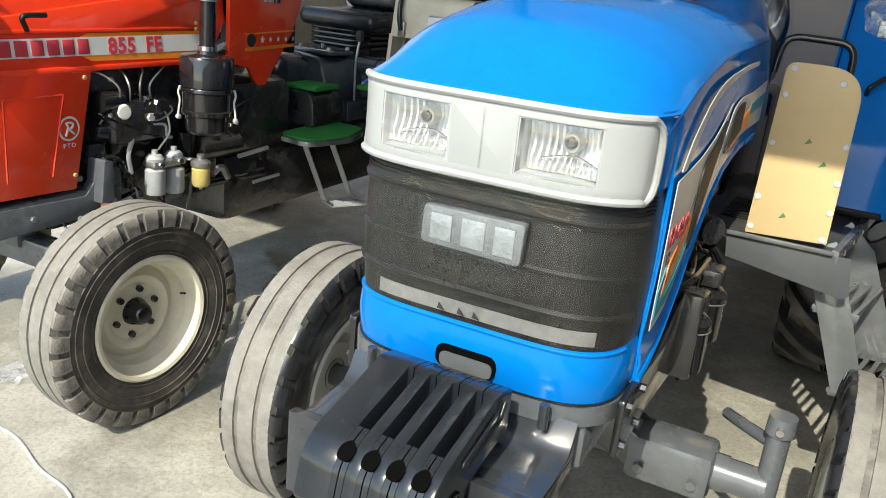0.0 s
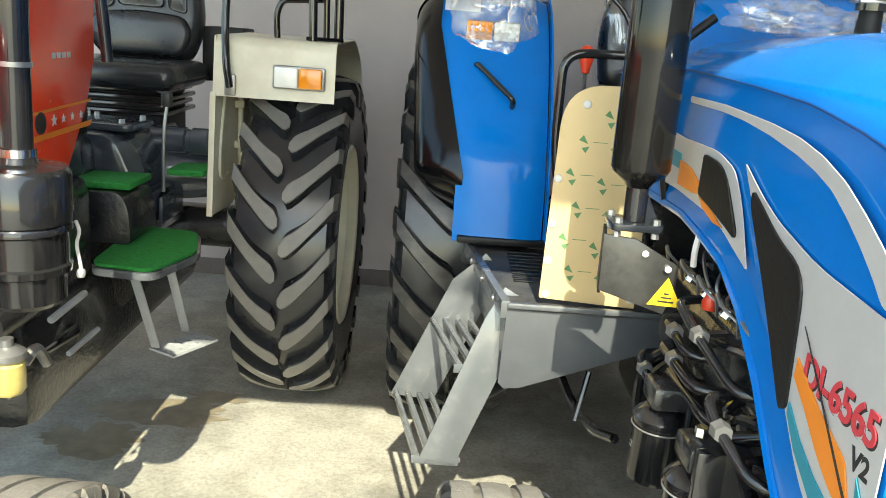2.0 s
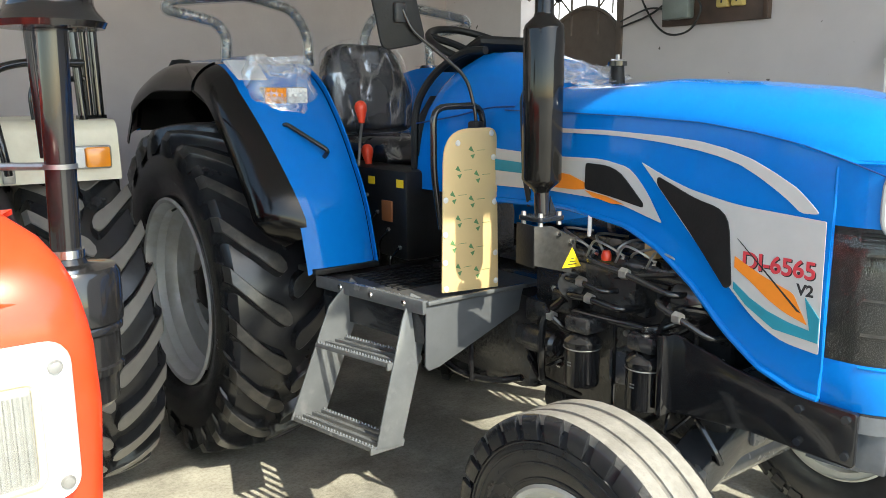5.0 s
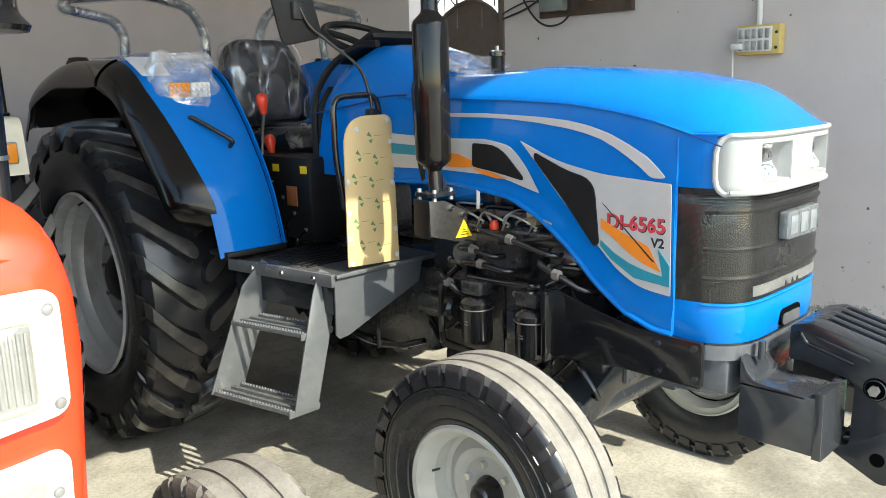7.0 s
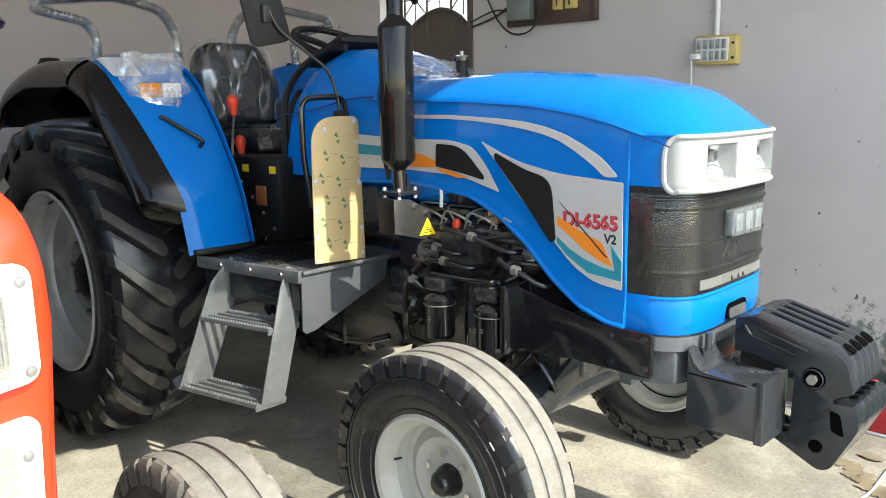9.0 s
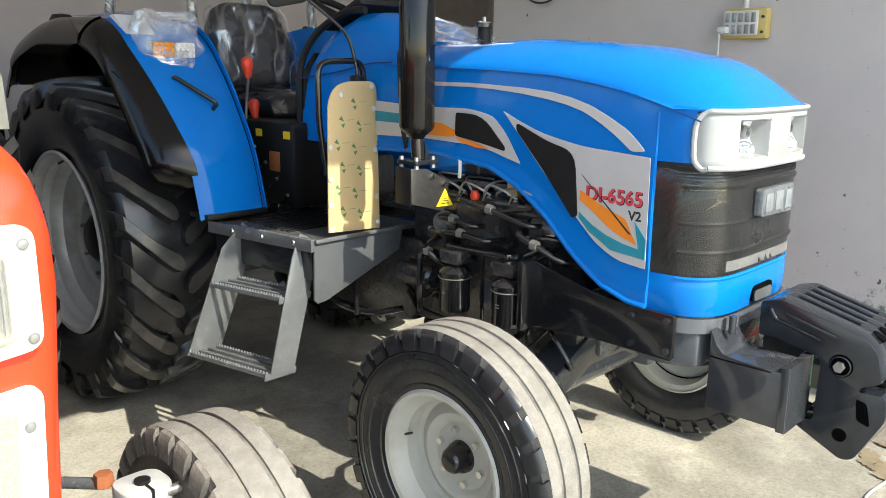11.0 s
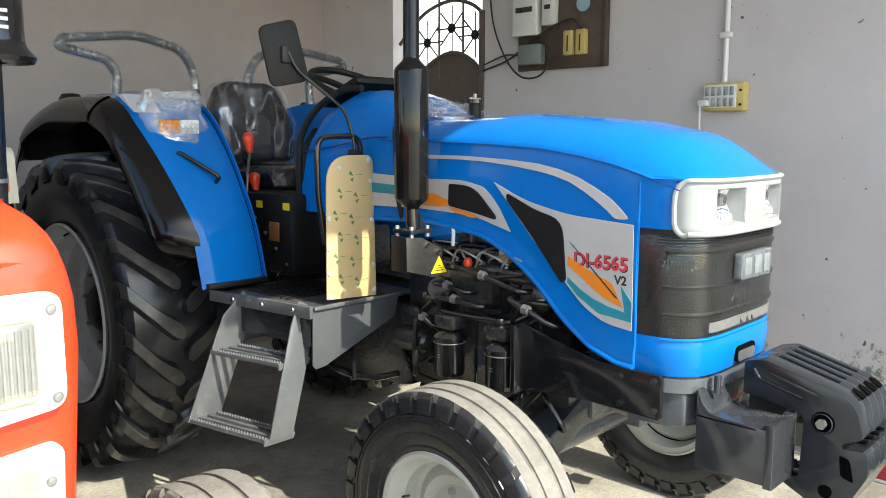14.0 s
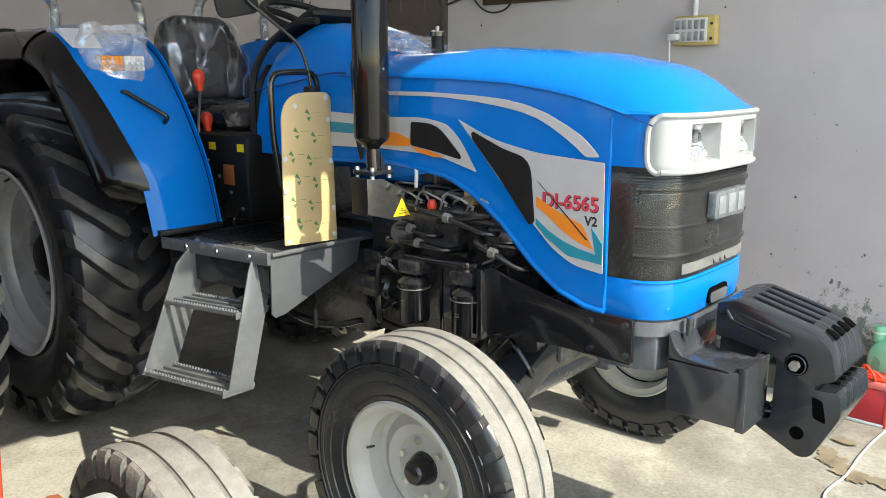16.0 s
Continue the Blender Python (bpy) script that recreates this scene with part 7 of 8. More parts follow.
part("pipe_clamp", rod((AX + 0.005, AY, 1.40), (AX + 0.005, AY, 1.410), 0.033, seg=24), STEEL, red)
part("pipe_stay", rod((AX, AY, 1.405), (AX - 0.14, AY + 0.10, 1.405), 0.008, seg=8), STEEL, red)
part("precleaner", lathe([(0.04, 0), (0.098, 0.0), (0.104, 0.012), (0.085, 0.035), (0.08, 0.05), (0.08, 0.17), (0.06, 0.20), (0.0, 0.205)], 32, m=Matrix.Translation((AX + 0.012, AY, 1.675)) @ Matrix.Rotation(-math.pi / 2, 4, "Y")), BLACK, red, "dark pre-cleaner bowl with a pale label")
for n in range(3):
    part("label_bar", box((AX - 0.02, AY - 0.082, 1.745 + 0.018 * n), (AX + 0.035, AY - 0.078, 1.753 + 0.018 * n), 0), PVC, red)
part("roll_post", rod((AX + 0.05, AY + 0.35, 1.40), (AX + 0.03, AY + 0.32, 1.80), 0.014, seg=12), BLACK, red)
for n, (y, z) in enumerate(((0.275, 0.645), (0.375, 0.635))):
    can = lathe([(0.0, 0), (0.036, 0.002), (0.04, 0.012), (0.04, 0.10), (0.03, 0.11)], 24, m=Matrix.Translation((SIDE + 0.04, y + 0.125, z)) @ Matrix.Rotation(-math.pi / 2, 4, "Y"))
    part("fuel_filter", can, PIPE_GREY, motor, "pale grey fuel filter")
part("filter_head", box((SIDE + 0.005, 0.365, 0.752), (SIDE + 0.075, 0.54, 0.785), 0.014), STEEL, motor)
for y in (0.40, 0.50):
    part("head_dome", lathe([(0.034, 0.0), (0.036, 0.012), (0.026, 0.026), (0.012, 0.030), (0.012, 0.045), (0.0, 0.046)], 20, m=Matrix.Translation((SIDE + 0.04, y, 0.780)) @ Matrix.Rotation(-math.pi / 2, 4, "Y")), PIPE_GREY, motor)
    part("banjo_bolt", nut(Matrix.Translation((SIDE + 0.078, y, 0.772)) @ Matrix.Rotation(math.pi / 2, 4, "Y"), 0.012), CHROME, motor)
bowl = part("sediment_bowl", lathe([(0.0, 0), (0.03, 0.002), (0.038, 0.015), (0.038, 0.075), (0.03, 0.085)], 24, m=Matrix.Translation((SIDE + 0.10, 0.588, 0.655)) @ Matrix.Rotation(-math.pi / 2, 4, "Y")), AMBER_FUEL, motor, "amber glass sediment bowl")
part("bowl_cap", lathe([(0.036, 0.0), (0.041, 0.006), (0.041, 0.020), (0.028, 0.030), (0.016, 0.034), (0.016, 0.052), (0.0, 0.054)], 20, m=Matrix.Translation((SIDE + 0.10, 0.588, 0.738)) @ Matrix.Rotation(-math.pi / 2, 4, "Y")), STEEL, motor)
part("bowl_elbow", tube([(SIDE + 0.07, 0.588, 0.765), (SIDE + 0.06, 0.53, 0.775), (SIDE + 0.04, 0.50, 0.79)], 0.008, 8), CHROME, motor)
part("bowl_screw", rod((SIDE + 0.10, 0.588, 0.64), (SIDE + 0.10, 0.588, 0.656), 0.007, seg=8), STEEL, motor)
part("injection_pump", box((RX + 0.16, 0.22, 0.86), (RX + 0.27, 0.50, 1.02), 0.025), ENGINE, motor)
part("pump_cap", lathe([(0.0, 0.045), (0.024, 0.043), (0.030, 0.034), (0.032, 0.012), (0.040, 0.010), (0.040, 0.0), (0.0, -0.01)], 22, m=Matrix.Translation((-1.80, 0.27, 0.985)) @ Matrix.Rotation(radians(-12), 4, "Z")), PVC, motor, "pale grey pump cap")
part("cap_bracket", prism(rounded([(0.235, 0.925), (0.30, 0.915), (0.295, 0.955), (0.25, 0.965)], 0.008), "x", -1.80, -1.775, 0.004), PVC, motor)
part("shut_off_lever", tube([(-1.77, 0.40, 0.925), (-1.765, 0.46, 0.915), (-1.765, 0.47, 0.87), (-1.77, 0.50, 0.86)], 0.006, 8), PIPE_GREY, motor)
part("governor_nut", nut(Matrix.Translation((-1.765, 0.385, 0.955)) @ Matrix.Rotation(math.pi / 2, 4, "Y"), 0.018), PVC, motor)
part("dipstick_tube", tube([(-1.78, 0.30, 0.98), (-1.775, 0.31, 0.90), (-1.78, 0.29, 0.82), (-1.79, 0.31, 0.74)], 0.009, 8), PIPE_GREY, motor)
part("starter", rod((RX + 0.24, 0.66, 0.78), (RX + 0.24, 0.9, 0.78), 0.05, seg=20), ENGINE, motor)
for k in range(4):
    part("injector_pipe", tube([(RX + 0.25, 0.26 + 0.05 * k, 1.02), (RX + 0.27, 0.24 + 0.05 * k, 1.08), (RX + 0.22, 0.2 + 0.1 * k, 1.125), (RX + 0.14, 0.15 + 0.15 * k, 1.13)], 0.004, 6), STEEL, motor)
part("fuel_line", tube([(SIDE + 0.02, 0.30, 0.83), (SIDE + 0.03, 0.33, 0.95), (SIDE, 0.25, 1.0), (SIDE - 0.04, 0.2, 0.92)], 0.004, 6), STEEL, motor)
part("fuel_line", tube([(SIDE + 0.06, 0.40, 0.83), (SIDE + 0.08, 0.44, 0.9), (SIDE + 0.03, 0.46, 0.97), (SIDE - 0.02, 0.42, 0.96)], 0.004, 6), STEEL, motor)
part("exhaust_pipe", rod((SIDE - 0.02, 0.70, 0.62), (SIDE + 0.04, 1.05, 0.63), 0.022, seg=14), BLACK, motor)
part("frame_bracket", prism(rounded([(0.13, 0.66), (0.19, 0.66), (0.19, 0.815), (0.15, 0.825)], 0.01), "x", RX + 0.20, RX + 0.29, 0.005), CHARCOAL, red, "dark grey upright frame bracket")
part("linkage_rod", rod((SIDE + 0.08, 0.84, 0.74), (SIDE + 0.09, 1.02, 0.755), 0.010, seg=10), PIPE_GREY, motor)
part("linkage_rod", rod((SIDE + 0.07, 0.95, 0.60), (SIDE + 0.08, 1.12, 0.61), 0.008, seg=10), PIPE_GREY, motor)
part("clutch_arm", tube([(SIDE + 0.10, 0.66, 0.70), (SIDE + 0.11, 0.70, 0.72), (SIDE + 0.12, 0.73, 0.67)], 0.014, 8), STEEL, motor)
part("gearbox_side", box((RX - 0.27, 0.80, 0.42), (RX + 0.27, 2.3, 0.74), 0.06), ENGINE, motor)
part("clutch_housing", box((RX - 0.25, 0.80, 0.70), (RX + 0.25, 1.30, 1.05), 0.06), ENGINE, motor)
rng = random.Random(9)
for k in range(20):
    y, z = rng.uniform(0.02, 0.9), rng.uniform(0.6, 1.1)
    part("engine_bolt", nut(Matrix.Translation((RX + 0.165 + rng.uniform(0, 0.05), y, z)) @ Matrix.Rotation(math.pi / 2, 4, "Y"), rng.uniform(0.008, 0.015)), STEEL, motor)
for k in range(9):
    y, z = rng.uniform(0.0, 0.8), rng.uniform(0.62, 1.05)
    part("engine_boss", box((RX + 0.15, y, z), (RX + 0.15 + rng.uniform(0.03, 0.1), y + rng.uniform(0.05, 0.13), z + rng.uniform(0.04, 0.12)), 0.014), ENGINE, motor)
    part("wiring", tube([(RX + 0.17, y, z), (RX + 0.25 + rng.uniform(0, 0.05), y + rng.uniform(-0.1, 0.1), z + rng.uniform(-0.08, 0.06)), (RX + 0.2, y + rng.uniform(-0.2, 0.2), z + rng.uniform(-0.15, 0.1))], rng.uniform(0.004, 0.008), 6), BLACK, motor)

for k in range(14):
    y, z = rng.uniform(0.08, 0.95), rng.uniform(0.60, 1.05)
    r, n = rng.uniform(0.018, 0.042), rng.uniform(0.06, 0.16)
    x = RX + rng.uniform(0.18, 0.24)
    if k % 2:
        part("engine_canister", lathe([(0.0, 0), (r * 0.8, 0), (r, 0.008), (r, n), (r * 1.1, n + 0.004), (r * 1.1, n + 0.014), (r * 0.5, n + 0.02), (0.0, n + 0.022)], 18, m=Matrix.Translation((x, y, z)) @ Matrix.Rotation(-math.pi / 2, 4, "Y")), BLACK, motor)
    else:
        part("engine_housing", rod((x, y, z), (x, y + n, z + rng.uniform(-0.02, 0.02)), r, seg=18), BLACK, motor)
for k in range(12):
    y, z = rng.uniform(0.05, 0.9), rng.uniform(0.62, 1.08)
    part("pipe_union", nut(Matrix.Translation((RX + rng.uniform(0.22, 0.28), y, z)) @ Matrix.Rotation(rng.uniform(0, 3), 4, "X"), rng.uniform(0.009, 0.014)), CHROME if k % 2 else STEEL, motor)
    part("fuel_pipe", tube([(RX + 0.2, y, z), (RX + 0.27, y + rng.uniform(-0.08, 0.08), z + rng.uniform(-0.08, 0.08)), (RX + 0.26, y + rng.uniform(-0.16, 0.16), z + rng.uniform(-0.12, 0.1)), (RX + 0.18, y + rng.uniform(-0.2, 0.2), z + rng.uniform(-0.12, 0.1))], 0.004, 6), STEEL if k % 3 == 0 else BLACK, motor)

# green mat platform, foot plate, seat, levers
mat_line = rounded([(-1.76, 1.15), (-1.56, 1.12), (-1.49, 1.37), (-1.56, 1.61), (-1.79, 1.63)], 0.05)
deck = part("foot_deck", prism(mat_line, "z", 0.765, 0.788, 0.003), CHARCOAL, red)
part("green_mat", prism(rounded([(-1.755, 1.16), (-1.565, 1.13), (-1.50, 1.37), (-1.565, 1.60), (-1.785, 1.62)], 0.05), "z", 0.789, 0.802, 0.004), GREEN, deck, "rough green floor mat")
for lo, hi in (((-1.93, 1.38, 0.975), (-1.715, 1.58, 0.998)), ((-1.72, 1.74, 0.962), (-1.59, 1.95, 0.985))):
    part("green_mat", box(lo, hi, 0.006), GREEN, red, "rough green floor mat")
def strap(top, foot, half=0.014):
    """A flat hanger bar from under the deck to the foot plate."""
    top, foot = Vector(top), Vector(foot)
    m = Matrix.Translation((top + foot) / 2) @ (foot - top).to_track_quat("Z", "X").to_matrix().to_4x4()
    bm = box((-0.004, -half, -(foot - top).length / 2), (0.004, half, (foot - top).length / 2), 0.0015)
    bmesh.ops.transform(bm, matrix=m, verts=bm.verts)
    return bm


part("step_strap", strap((-1.646, 1.205, 0.77), (-1.65, 1.40, 0.445)), PIPE_GREY, red, "flat grey step hanger")
part("step_strap", strap((-1.583, 1.335, 0.77), (-1.60, 1.56, 0.445)), PIPE_GREY, red, "flat grey step hanger")
foot = bmesh.new()
points = [[foot.verts.new((-0.007 + 0.0115 * i, -0.10 + 0.0125 * j, 0.0)) for j in range(17)] for i in range(11)]
plate_faces = [foot.faces.new((points[i][j], points[i + 1][j], points[i + 1][j + 1], points[i][j + 1])) for i in range(10) for j in range(16) if not (i % 3 == 1 and j % 3 == 1)]
bmesh.ops.recalc_face_normals(foot, faces=plate_faces)
bmesh.ops.solidify(foot, geom=plate_faces, thickness=0.008)
bmesh.ops.transform(foot, matrix=Matrix.Translation((-1.625, 1.51, 0.430)) @ Matrix.Rotation(radians(-30), 4, "Z"), verts=foot.verts)
part("foot_plate", foot, PIPE_GREY, red, "perforated pale grey foot plate")
bottom = part("seat", box((RX - 0.23, 1.93, 1.235), (RX + 0.28, 2.42, 1.335), 0.045, segments=4), VINYL, red, "black vinyl driving seat")
part("seat_piping", bent([(RX - 0.225, 2.40, 1.268), (RX - 0.228, 1.94, 1.268), (RX + 0.278, 1.94, 1.268), (RX + 0.275, 2.40, 1.268)], 0.006, 0.05, 8), MATT_BLACK, bottom)
red_back = Matrix.Translation((RX + 0.01, 2.46, 1.31)) @ Matrix.Rotation(radians(-8), 4, "X")
for name, outline, depth, edge, off in (
        ("seat_back", rounded([(-0.19, 0.0), (0.19, 0.0), (0.245, 0.15), (0.215, 0.42), (0.15, 0.53), (-0.15, 0.53), (-0.215, 0.42), (-0.245, 0.15)], [0.06, 0.06, 0.12, 0.12, 0.07, 0.07, 0.12, 0.12], 6), 0.12, 0.06, 0.0),
        ("lumbar_pad", rounded([(-0.18, 0.02), (0.18, 0.02), (0.215, 0.12), (0.18, 0.185), (0.0, 0.20), (-0.18, 0.185), (-0.215, 0.12)], 0.05, 6), 0.045, 0.03, -0.105),
        ("seat_pad", rounded([(-0.095, 0.215), (0.095, 0.215), (0.085, 0.37), (-0.085, 0.37)], 0.025, 5), 0.026, 0.016, -0.11),
        ("seat_pad", rounded([(0.115, 0.21), (0.19, 0.195), (0.18, 0.36), (0.105, 0.37)], 0.022, 5), 0.026, 0.016, -0.105),
        ("seat_pad", rounded([(-0.115, 0.21), (-0.105, 0.37), (-0.18, 0.36), (-0.19, 0.195)], 0.022, 5), 0.026, 0.016, -0.105)):
    bm = cushion(outline, depth, edge)
    bmesh.ops.recalc_face_normals(bm, faces=bm.faces)
    bmesh.ops.transform(bm, matrix=red_back @ Matrix.Translation((0, off, 0)), verts=bm.verts)
    part(name, bm, VINYL, bottom, sharp=60)
part("seat_spring", box((RX - 0.16, 2.03, 1.0), (RX + 0.20, 2.36, 1.235), 0.03), MATT_BLACK, red)
for n in range(4):
    part("bellows", box((RX - 0.18, 2.0, 1.135 + 0.028 * n), (RX + 0.23 - 0.012 * (n % 2), 2.38, 1.155 + 0.028 * n), 0.008), BLACK, red)
cover = part("gear_cover", prism(rounded([(RX - 0.24, 0.82), (RX + 0.24, 0.82), (RX + 0.27, 0.96), (RX + 0.20, 1.12), (RX - 0.18, 1.14), (RX - 0.25, 1.02)], 0.05, 5), "y", 1.56, 2.20, 0.03), GEARBOX, red, "blue-black cast gearbox cover")
part("shift_tower", prism(rounded([(RX - 0.06, 0.98), (RX + 0.14, 0.98), (RX + 0.13, 1.10), (RX + 0.06, 1.13), (RX - 0.05, 1.13)], 0.03, 4), "y", 1.40, 1.60, 0.025), GEARBOX, cover)
part("top_plate", prism(rounded([(RX - 0.02, 1.62), (RX + 0.24, 1.60), (RX + 0.26, 1.80), (RX + 0.02, 1.84)], 0.03, 4), "z", 1.125, 1.15, 0.008), GEARBOX, cover)
for x, y in ((0.02, 1.65), (0.20, 1.64), (0.22, 1.78), (0.05, 1.80)):
    part("cover_bolt", nut(Matrix.Translation((RX + x, y, 1.156)), 0.011), STEEL, cover)
part("axle_trumpet", lathe([(0.0, -0.12), (0.13, -0.12), (0.14, -0.09), (0.135, 0.03), (0.10, 0.10), (0.085, 0.22), (0.10, 0.23), (0.10, 0.26), (0.0, 0.26)], 28, m=Matrix.Translation((RX + 0.20, 1.98, 0.93))), GEARBOX, cover)
for n in range(5):
    part("cast_rib", box((RX + 0.20 + 0.028 * n, 1.66, 0.80), (RX + 0.212 + 0.028 * n, 1.90, 0.945 - 0.012 * n), 0.004), GEARBOX, cover)
part("brake_rod", rod((RX + 0.17, 1.45, 0.80), (RX + 0.19, 1.50, 0.985), 0.006, seg=8), STEEL, cover)
part("pedal_hump", prism(rounded([(RX + 0.06, 0.80), (RX + 0.33, 0.80), (RX + 0.32, 0.93), (RX + 0.29, 0.972), (RX + 0.09, 0.972)], 0.03, 4), "y", 1.36, 1.60, 0.012), ENGINE, cover)
part("gear_lever", tube([(RX + 0.30, 1.75, 0.9), (RX + 0.31, 1.73, 1.1), (RX + 0.32, 1.74, 1.21)], 0.006, 8), STEEL, red)
part("gear_knob", box((RX + 0.302, 1.722, 1.205), (RX + 0.338, 1.758, 1.26), 0.012), INK, red)
part("hydraulic_cover", lathe([(0.0, -0.25), (0.05, -0.25), (0.052, 0.08), (0.044, 0.085), (0.044, 0.10), (0.052, 0.105), (0.052, 0.165), (0.04, 0.175), (0.0, 0.175)], 24, m=Matrix.Translation((RX + 0.25, 1.93, 1.062))), GEARBOX, red)
part("tool_box", box((-1.80, 2.45, 1.25), (-1.62, 2.65, 1.48), 0.01), MATT_BLACK, red)
part("steering_wheel", lathe([(0.20 + 0.013 * math.cos(a), 0.013 * math.sin(a)) for a in (2 * math.pi * k / 10 for k in range(11))], 40, m=Matrix.Translation((RX, 1.55, 1.66)) @ Matrix.Rotation(radians(25), 4, "X") @ Matrix.Rotation(radians(90), 4, "Y")), MATT_BLACK, red)
part("steering_column", rod((RX, 1.33, 1.4), (RX, 1.53, 1.65), 0.03), MATT_BLACK, red)

# fenders and rear wheels
RY, RZ, RR = 2.22, 0.668, 0.668
for s in (-1, 1):
    def X(x, s=s):
        return RX + s * (x + 0.008)
    rear_wheel(red, (X(0.741), RY, RZ), s, RR, 0.375, 0.365, CREAM, 22, -1, 0.16)
    line = rounded([(1.815, 1.250), (1.835, 1.438), (1.86, 1.462), (2.45, 1.47), (2.75, 1.36), (2.90, 1.10)], [0, 0.02, 0.02, 0.1, 0.1, 0], 4)
    rows = [[(X(x), y, z) for y, z in line] for x in [0.452 + (0.885 - 0.452) * n / 6 for n in range(7)]]
    fender = part("fender", sheet(rows, 0.005), CREAM, red, "cream square-fronted rear fender")
    part("fender_panel", prism([(1.772, 0.815), (1.815, 1.268), (1.84, 1.46), (2.45, 1.468), (2.75, 1.36), (2.75, 0.9), (2.05, 0.80)], "x", X(0.450), X(0.456), 0.001), CREAM, fender)
    part("panel_flange", prism([(1.768, 0.815), (1.776, 0.815), (1.822, 1.262), (1.814, 1.262)], "x", X(0.440), X(0.462), 0.002), CREAM, fender)
    part("panel_rib", tube([(X(0.459), 1.95, 1.24), (X(0.459), 1.90, 1.10), (X(0.459), 1.88, 0.97), (X(0.459), 1.93, 0.93), (X(0.459), 2.0, 0.94)], 0.007, 8), CREAM, fender)
    part("fender_stay", rod((X(0.475), 2.13, 0.80), (X(0.475), 2.13, 1.44), 0.012, seg=12), CREAM, fender)
    for z in (0.86, 1.02, 1.18):
        part("stay_band", box((min(X(0.452), X(0.494)), 2.11, z), (max(X(0.452), X(0.494)), 2.15, z + 0.028), 0.004), CREAM, fender)
    lo, hi = sorted((X(0.671), X(0.846)))
    lamp = part("side_lamp", box((lo - 0.006, 1.80, 1.292), (hi + 0.006, 1.822, 1.374), 0.008), STEEL, red, "amber and clear fender lamp")
    lo, hi = sorted((X(0.760), X(0.844)))
    part("amber_lens", box((lo, 1.782, 1.297), (hi, 1.804, 1.369), 0.008), AMBER, lamp)
    lo, hi = sorted((X(0.673), X(0.758)))
    part("clear_lens", box((lo, 1.782, 1.297), (hi, 1.804, 1.369), 0.008), CLEAR_LENS, lamp)
    rail = part("fender_rail", bent([(X(0.515), 1.80, 1.285), (X(0.505), 1.79, 1.36), (X(0.49), 1.83, 1.50), (X(0.495), 1.84, 1.63), (X(0.60), 1.86, 1.66), (X(0.80), 1.88, 1.66)], 0.014, 0.05), BLACK, red, "black tubular fender rail")
    part("rail_foot", box((min(X(0.495), X(0.535)), 1.798, 1.255), (max(X(0.495), X(0.535)), 1.812, 1.33), 0.005), STEEL, rail)
    part("fender_rail", bent([(X(0.645), 1.98, 1.46), (X(0.64), 1.98, 1.55), (X(0.66), 1.98, 1.60), (X(0.82), 1.96, 1.61)], 0.012, 0.04), BLACK, red)
    part("canopy_post", rod((X(0.79), 1.90, 1.45), (X(0.775), 1.92, 1.95), 0.016, seg=12), BLACK, red)
    part("canopy_post", rod((X(0.87), 1.99, 1.46), (X(0.865), 2.0, 1.95), 0.018, seg=12), BLACK, red)
    part("canopy_post", rod((X(0.83), 1.96, 1.46), (X(0.82), 1.96, 1.95), 0.012, seg=12), BLACK, red)
    part("post_base", prism([(X(0.77), 1.87), (X(0.89), 1.97), (X(0.89), 2.0), (X(0.77), 1.92)], "z", 1.464, 1.478, 0.002), BLACK, red)
part("rear_axle_housing", rod((RX - 0.62, RY, RZ), (RX + 0.62, RY, RZ), 0.09, seg=22), ENGINE, red)

# ---- loose things on the floor ----
case = thing("red_battery_box", "red plastic battery with a faded lid and loose red cable ends", "battery", (1.60, -0.615, 0))
part("case", box((1.528, -0.722, 0.0), (1.682, -0.502, 0.165), 0.006), RED_BOX, case)
lid = part("lid", box((1.522, -0.728, 0.165), (1.688, -0.496, 0.198), 0.008), material("faded_red_lid", (0.62, 0.13, 0.11), 0.5, vary=0.25, grain=30), case, "faded pinkish-red lid")
part("lid_rim", box((1.535, -0.715, 0.198), (1.675, -0.60, 0.214), 0.006), KNOB, lid)
for y in (-0.722, -0.502):
    part("corner_post", box((1.522, y - 0.006, 0.0), (1.536, y + 0.006, 0.168), 0.003), KNOB, case)
part("foot_strip", box((1.522, -0.722, 0.0), (1.530, -0.502, 0.014), 0.003), PAPER, case)
part("cable_end", tube([(1.56, -0.70, 0.20), (1.55, -0.66, 0.235), (1.54, -0.60, 0.225), (1.55, -0.55, 0.24), (1.56, -0.52, 0.205)], 0.007, 6), KNOB, case, "red cable")
part("cable_end", tube([(1.58, -0.62, 0.21), (1.55, -0.61, 0.25), (1.53, -0.63, 0.262), (1.525, -0.66, 0.23), (1.535, -0.67, 0.19)], 0.006, 6), KNOB, case, "red cable")
jug = thing("plastic_jug", "pale mint-green plastic oil jug with a moulded handle", "jug", (1.675, -0.70, 0))
jug_line = rounded([(-0.80, 0.0), (-0.675, 0.0), (-0.655, 0.06), (-0.60, 0.23), (-0.598, 0.29), (-0.628, 0.345), (-0.668, 0.36), (-0.70, 0.352), (-0.775, 0.30), (-0.802, 0.20)], [0.018, 0.02, 0.03, 0.05, 0.04, 0.03, 0.02, 0.02, 0.05, 0.06], 5)
part("body", prism(jug_line, "x", 1.625, 1.728, 0.024), JUG, jug)
part("neck", rod((1.676, -0.635, 0.34), (1.676, -0.632, 0.385), 0.026, 0.022, 20), JUG, jug)
cap = part("cap", rod((1.676, -0.632, 0.380), (1.676, -0.630, 0.408), 0.025, seg=22), JUG, jug, "mint screw cap")
part("cap_ring", rod((1.676, -0.632, 0.376), (1.676, -0.632, 0.383), 0.029, seg=22), PAPER, cap)
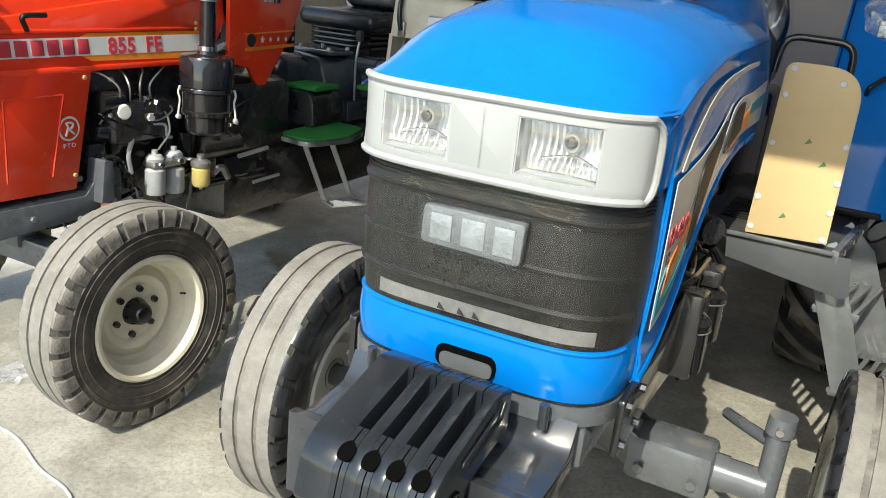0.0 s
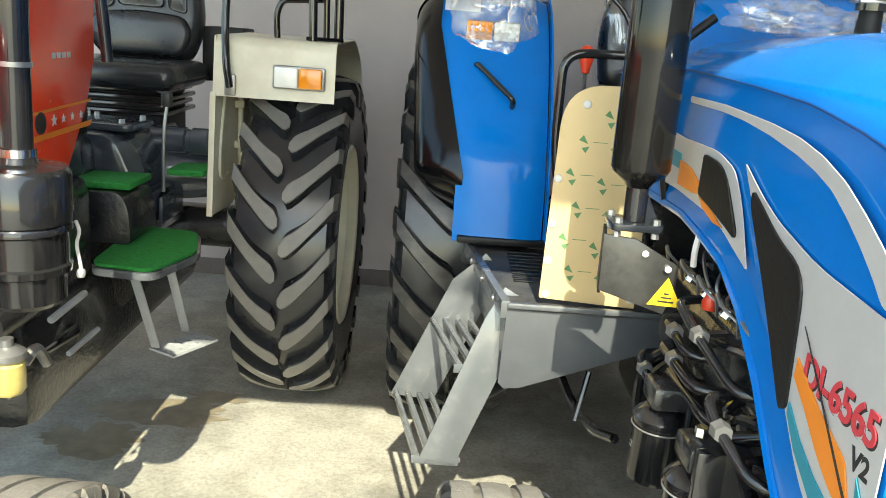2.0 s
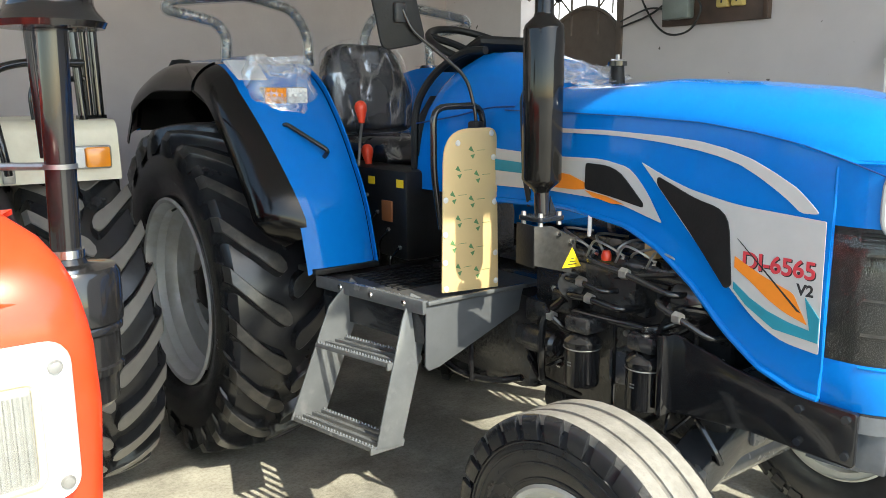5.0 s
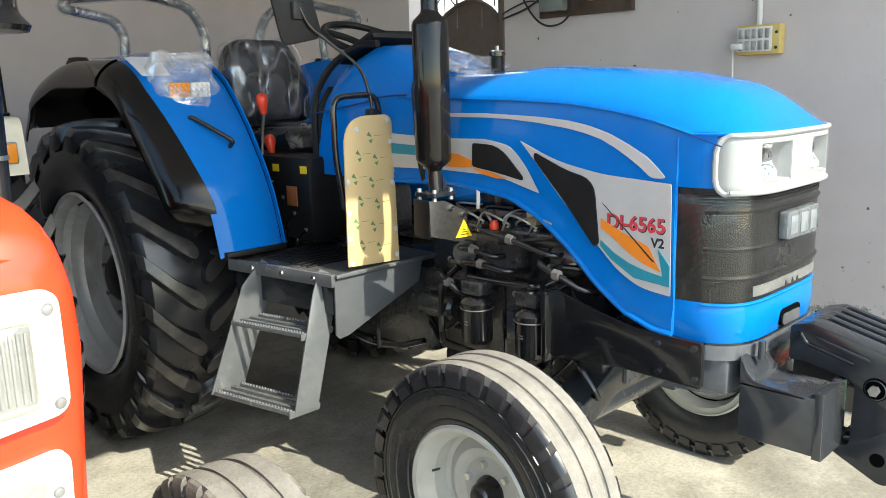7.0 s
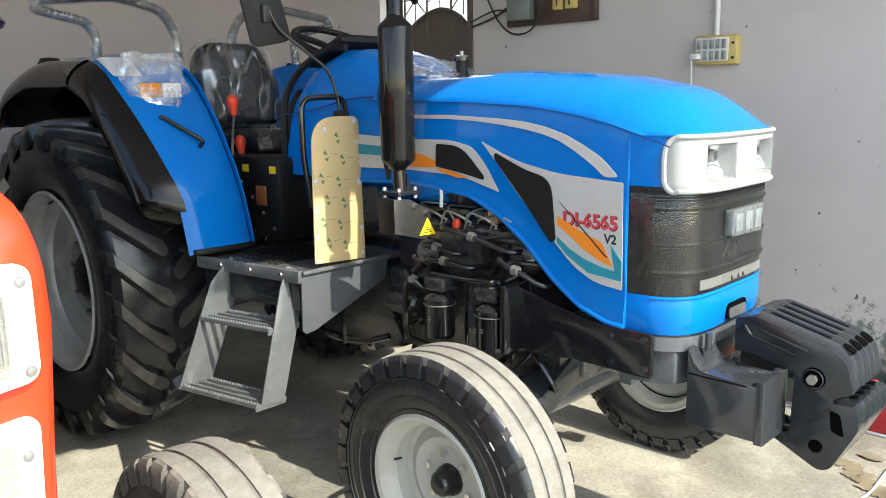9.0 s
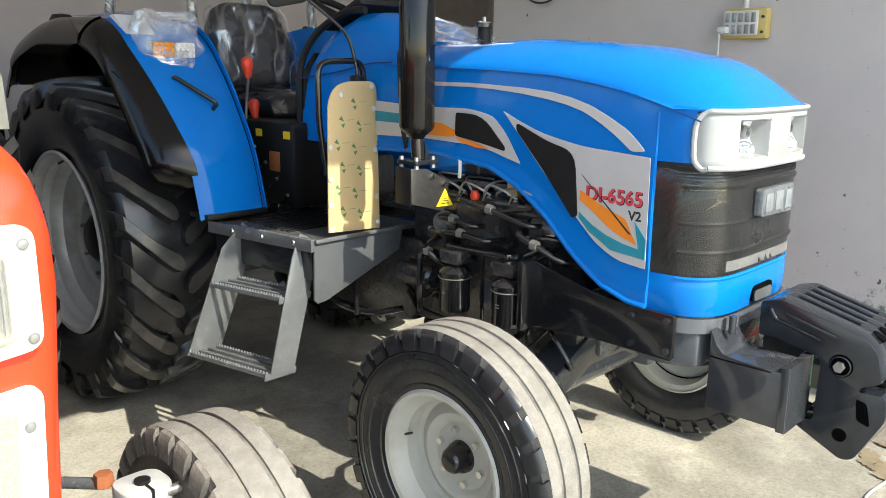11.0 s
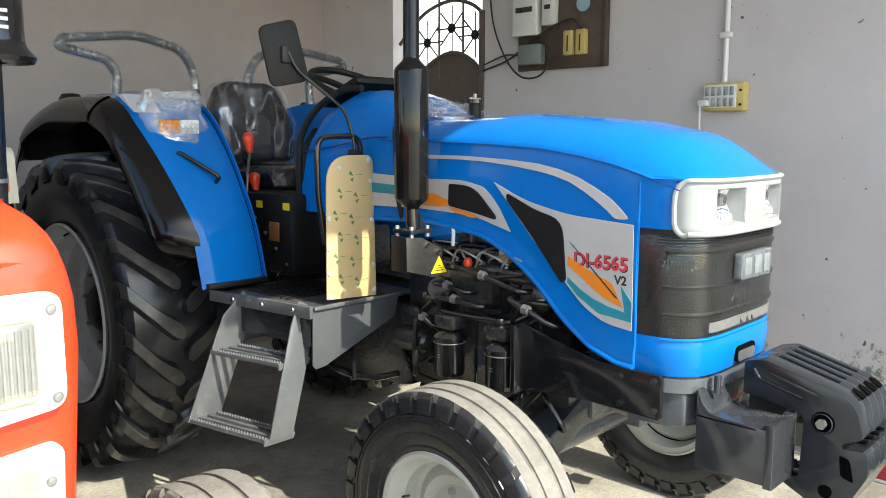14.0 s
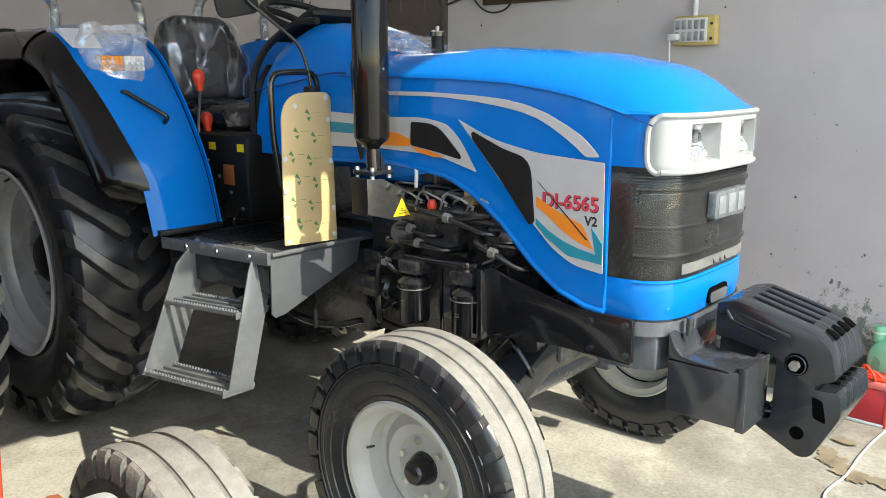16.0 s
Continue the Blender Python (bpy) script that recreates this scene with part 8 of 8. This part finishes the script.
part("label", prism(rounded([(-0.745, 0.19), (-0.70, 0.215), (-0.70, 0.315), (-0.735, 0.305)], 0.018), "x", 1.6215, 1.6245), PAPER, jug, "white paper label")
part("grip", tube([(1.66, -0.70, 0.355), (1.645, -0.745, 0.372), (1.635, -0.79, 0.33), (1.632, -0.802, 0.25), (1.632, -0.775, 0.16), (1.632, -0.752, 0.12)], 0.015, 10), JUG, jug)
# Flat piece in darker green: the grip hollow's shade put into colour.
part("grip_hollow", prism(rounded([(-0.655, 0.21), (-0.622, 0.225), (-0.632, 0.285), (-0.66, 0.262)], 0.012), "x", 1.6225, 1.6255), material("shaded_green_plastic", (0.10, 0.30, 0.18), 0.5, vary=0.06), jug)
lead = thing("cable_coil", "black rubber cable coiled on the floor by the wall", "cable", (1.66, -0.93, 0))
part("loop", tube([(1.66 + 0.055 * math.cos(0.7 * k), -0.93 + 0.11 * math.sin(0.7 * k), 0.012 + 0.006 * k) for k in range(20)], 0.012, 8, 4), MATT_BLACK, lead)
part("loose_end", tube([(1.665, -0.90, 0.05), (1.62, -0.84, 0.06), (1.635, -0.79, 0.02), (1.60, -0.76, 0.008), (1.57, -0.80, 0.008)], 0.006, 6), MATT_BLACK, lead)
part("clamp", box((1.612, -0.875, 0.045), (1.64, -0.83, 0.075), 0.006), STEEL, lead, "dull steel clamp")
wire = thing("floor_cable", "white cable lying in a loose curve on the concrete", "cable", (-1.5, -0.5, 0))
part("cord", tube([(-2.6, -0.42, 0.005), (-2.1, -0.40, 0.005), (-1.83, -0.40, 0.005), (-1.60, -0.39, 0.005), (-1.38, -0.46, 0.005), (-1.15, -0.52, 0.005), (-0.9, -0.8, 0.005), (-0.7, -1.4, 0.005)], 0.005, 6), WHITE, wire)
scrap = bmesh.new()
rows = [[(-2.02 + 0.16 * i / 8, -0.20 + 0.12 * j / 6, 0.006 + 0.05 * abs(noise.noise((i * 0.8, j * 0.8, 4)))) for i in range(9)] for j in range(7)]
solo("plastic_scrap", sheet(rows, 0.001, scrap), BAG, "crumpled scrap of clear plastic on the floor", "litter")
oil = bmesh.new()
spots = [(-1.75, 1.78, 0.28, 0.10), (-1.95, 1.55, 0.20, 0.12), (-1.6, 1.95, 0.12, 0.05), (1.14, -0.56, 0.035, 0.05), (1.10, -0.625, 0.06, 0.045), (1.04, -0.68, 0.055, 0.04), (0.975, -0.745, 0.05, 0.055), (0.99, -0.82, 0.035, 0.06), (0.975, -0.89, 0.035, 0.055), (0.935, -0.955, 0.045, 0.05), (0.87, -1.02, 0.05, 0.05), (1.262, -0.635, 0.02, 0.05)]
for n, (x, y, a, b) in enumerate(spots):
    ring = []
    for k in range(60):
        c, s = math.cos(2 * math.pi * k / 60), math.sin(2 * math.pi * k / 60)
        grow = 1 + 0.55 * noise.noise((c * 1.3, s * 1.3, n * 3.1)) + 0.35 * noise.noise((c * 4, s * 4, n * 1.7)) + 0.15 * noise.noise((c * 10, s * 10, n))
        ring.append(oil.verts.new((x + a * grow * c, y + b * grow * s, 0.003 + 0.0005 * n)))
    oil.faces.new(ring)
solo("damp_patches", oil, material("wet_concrete", (0.21, 0.175, 0.12), 0.35, vary=0.3, grain=12), "dark damp patches on the concrete floor", "stain", kind="stuff")
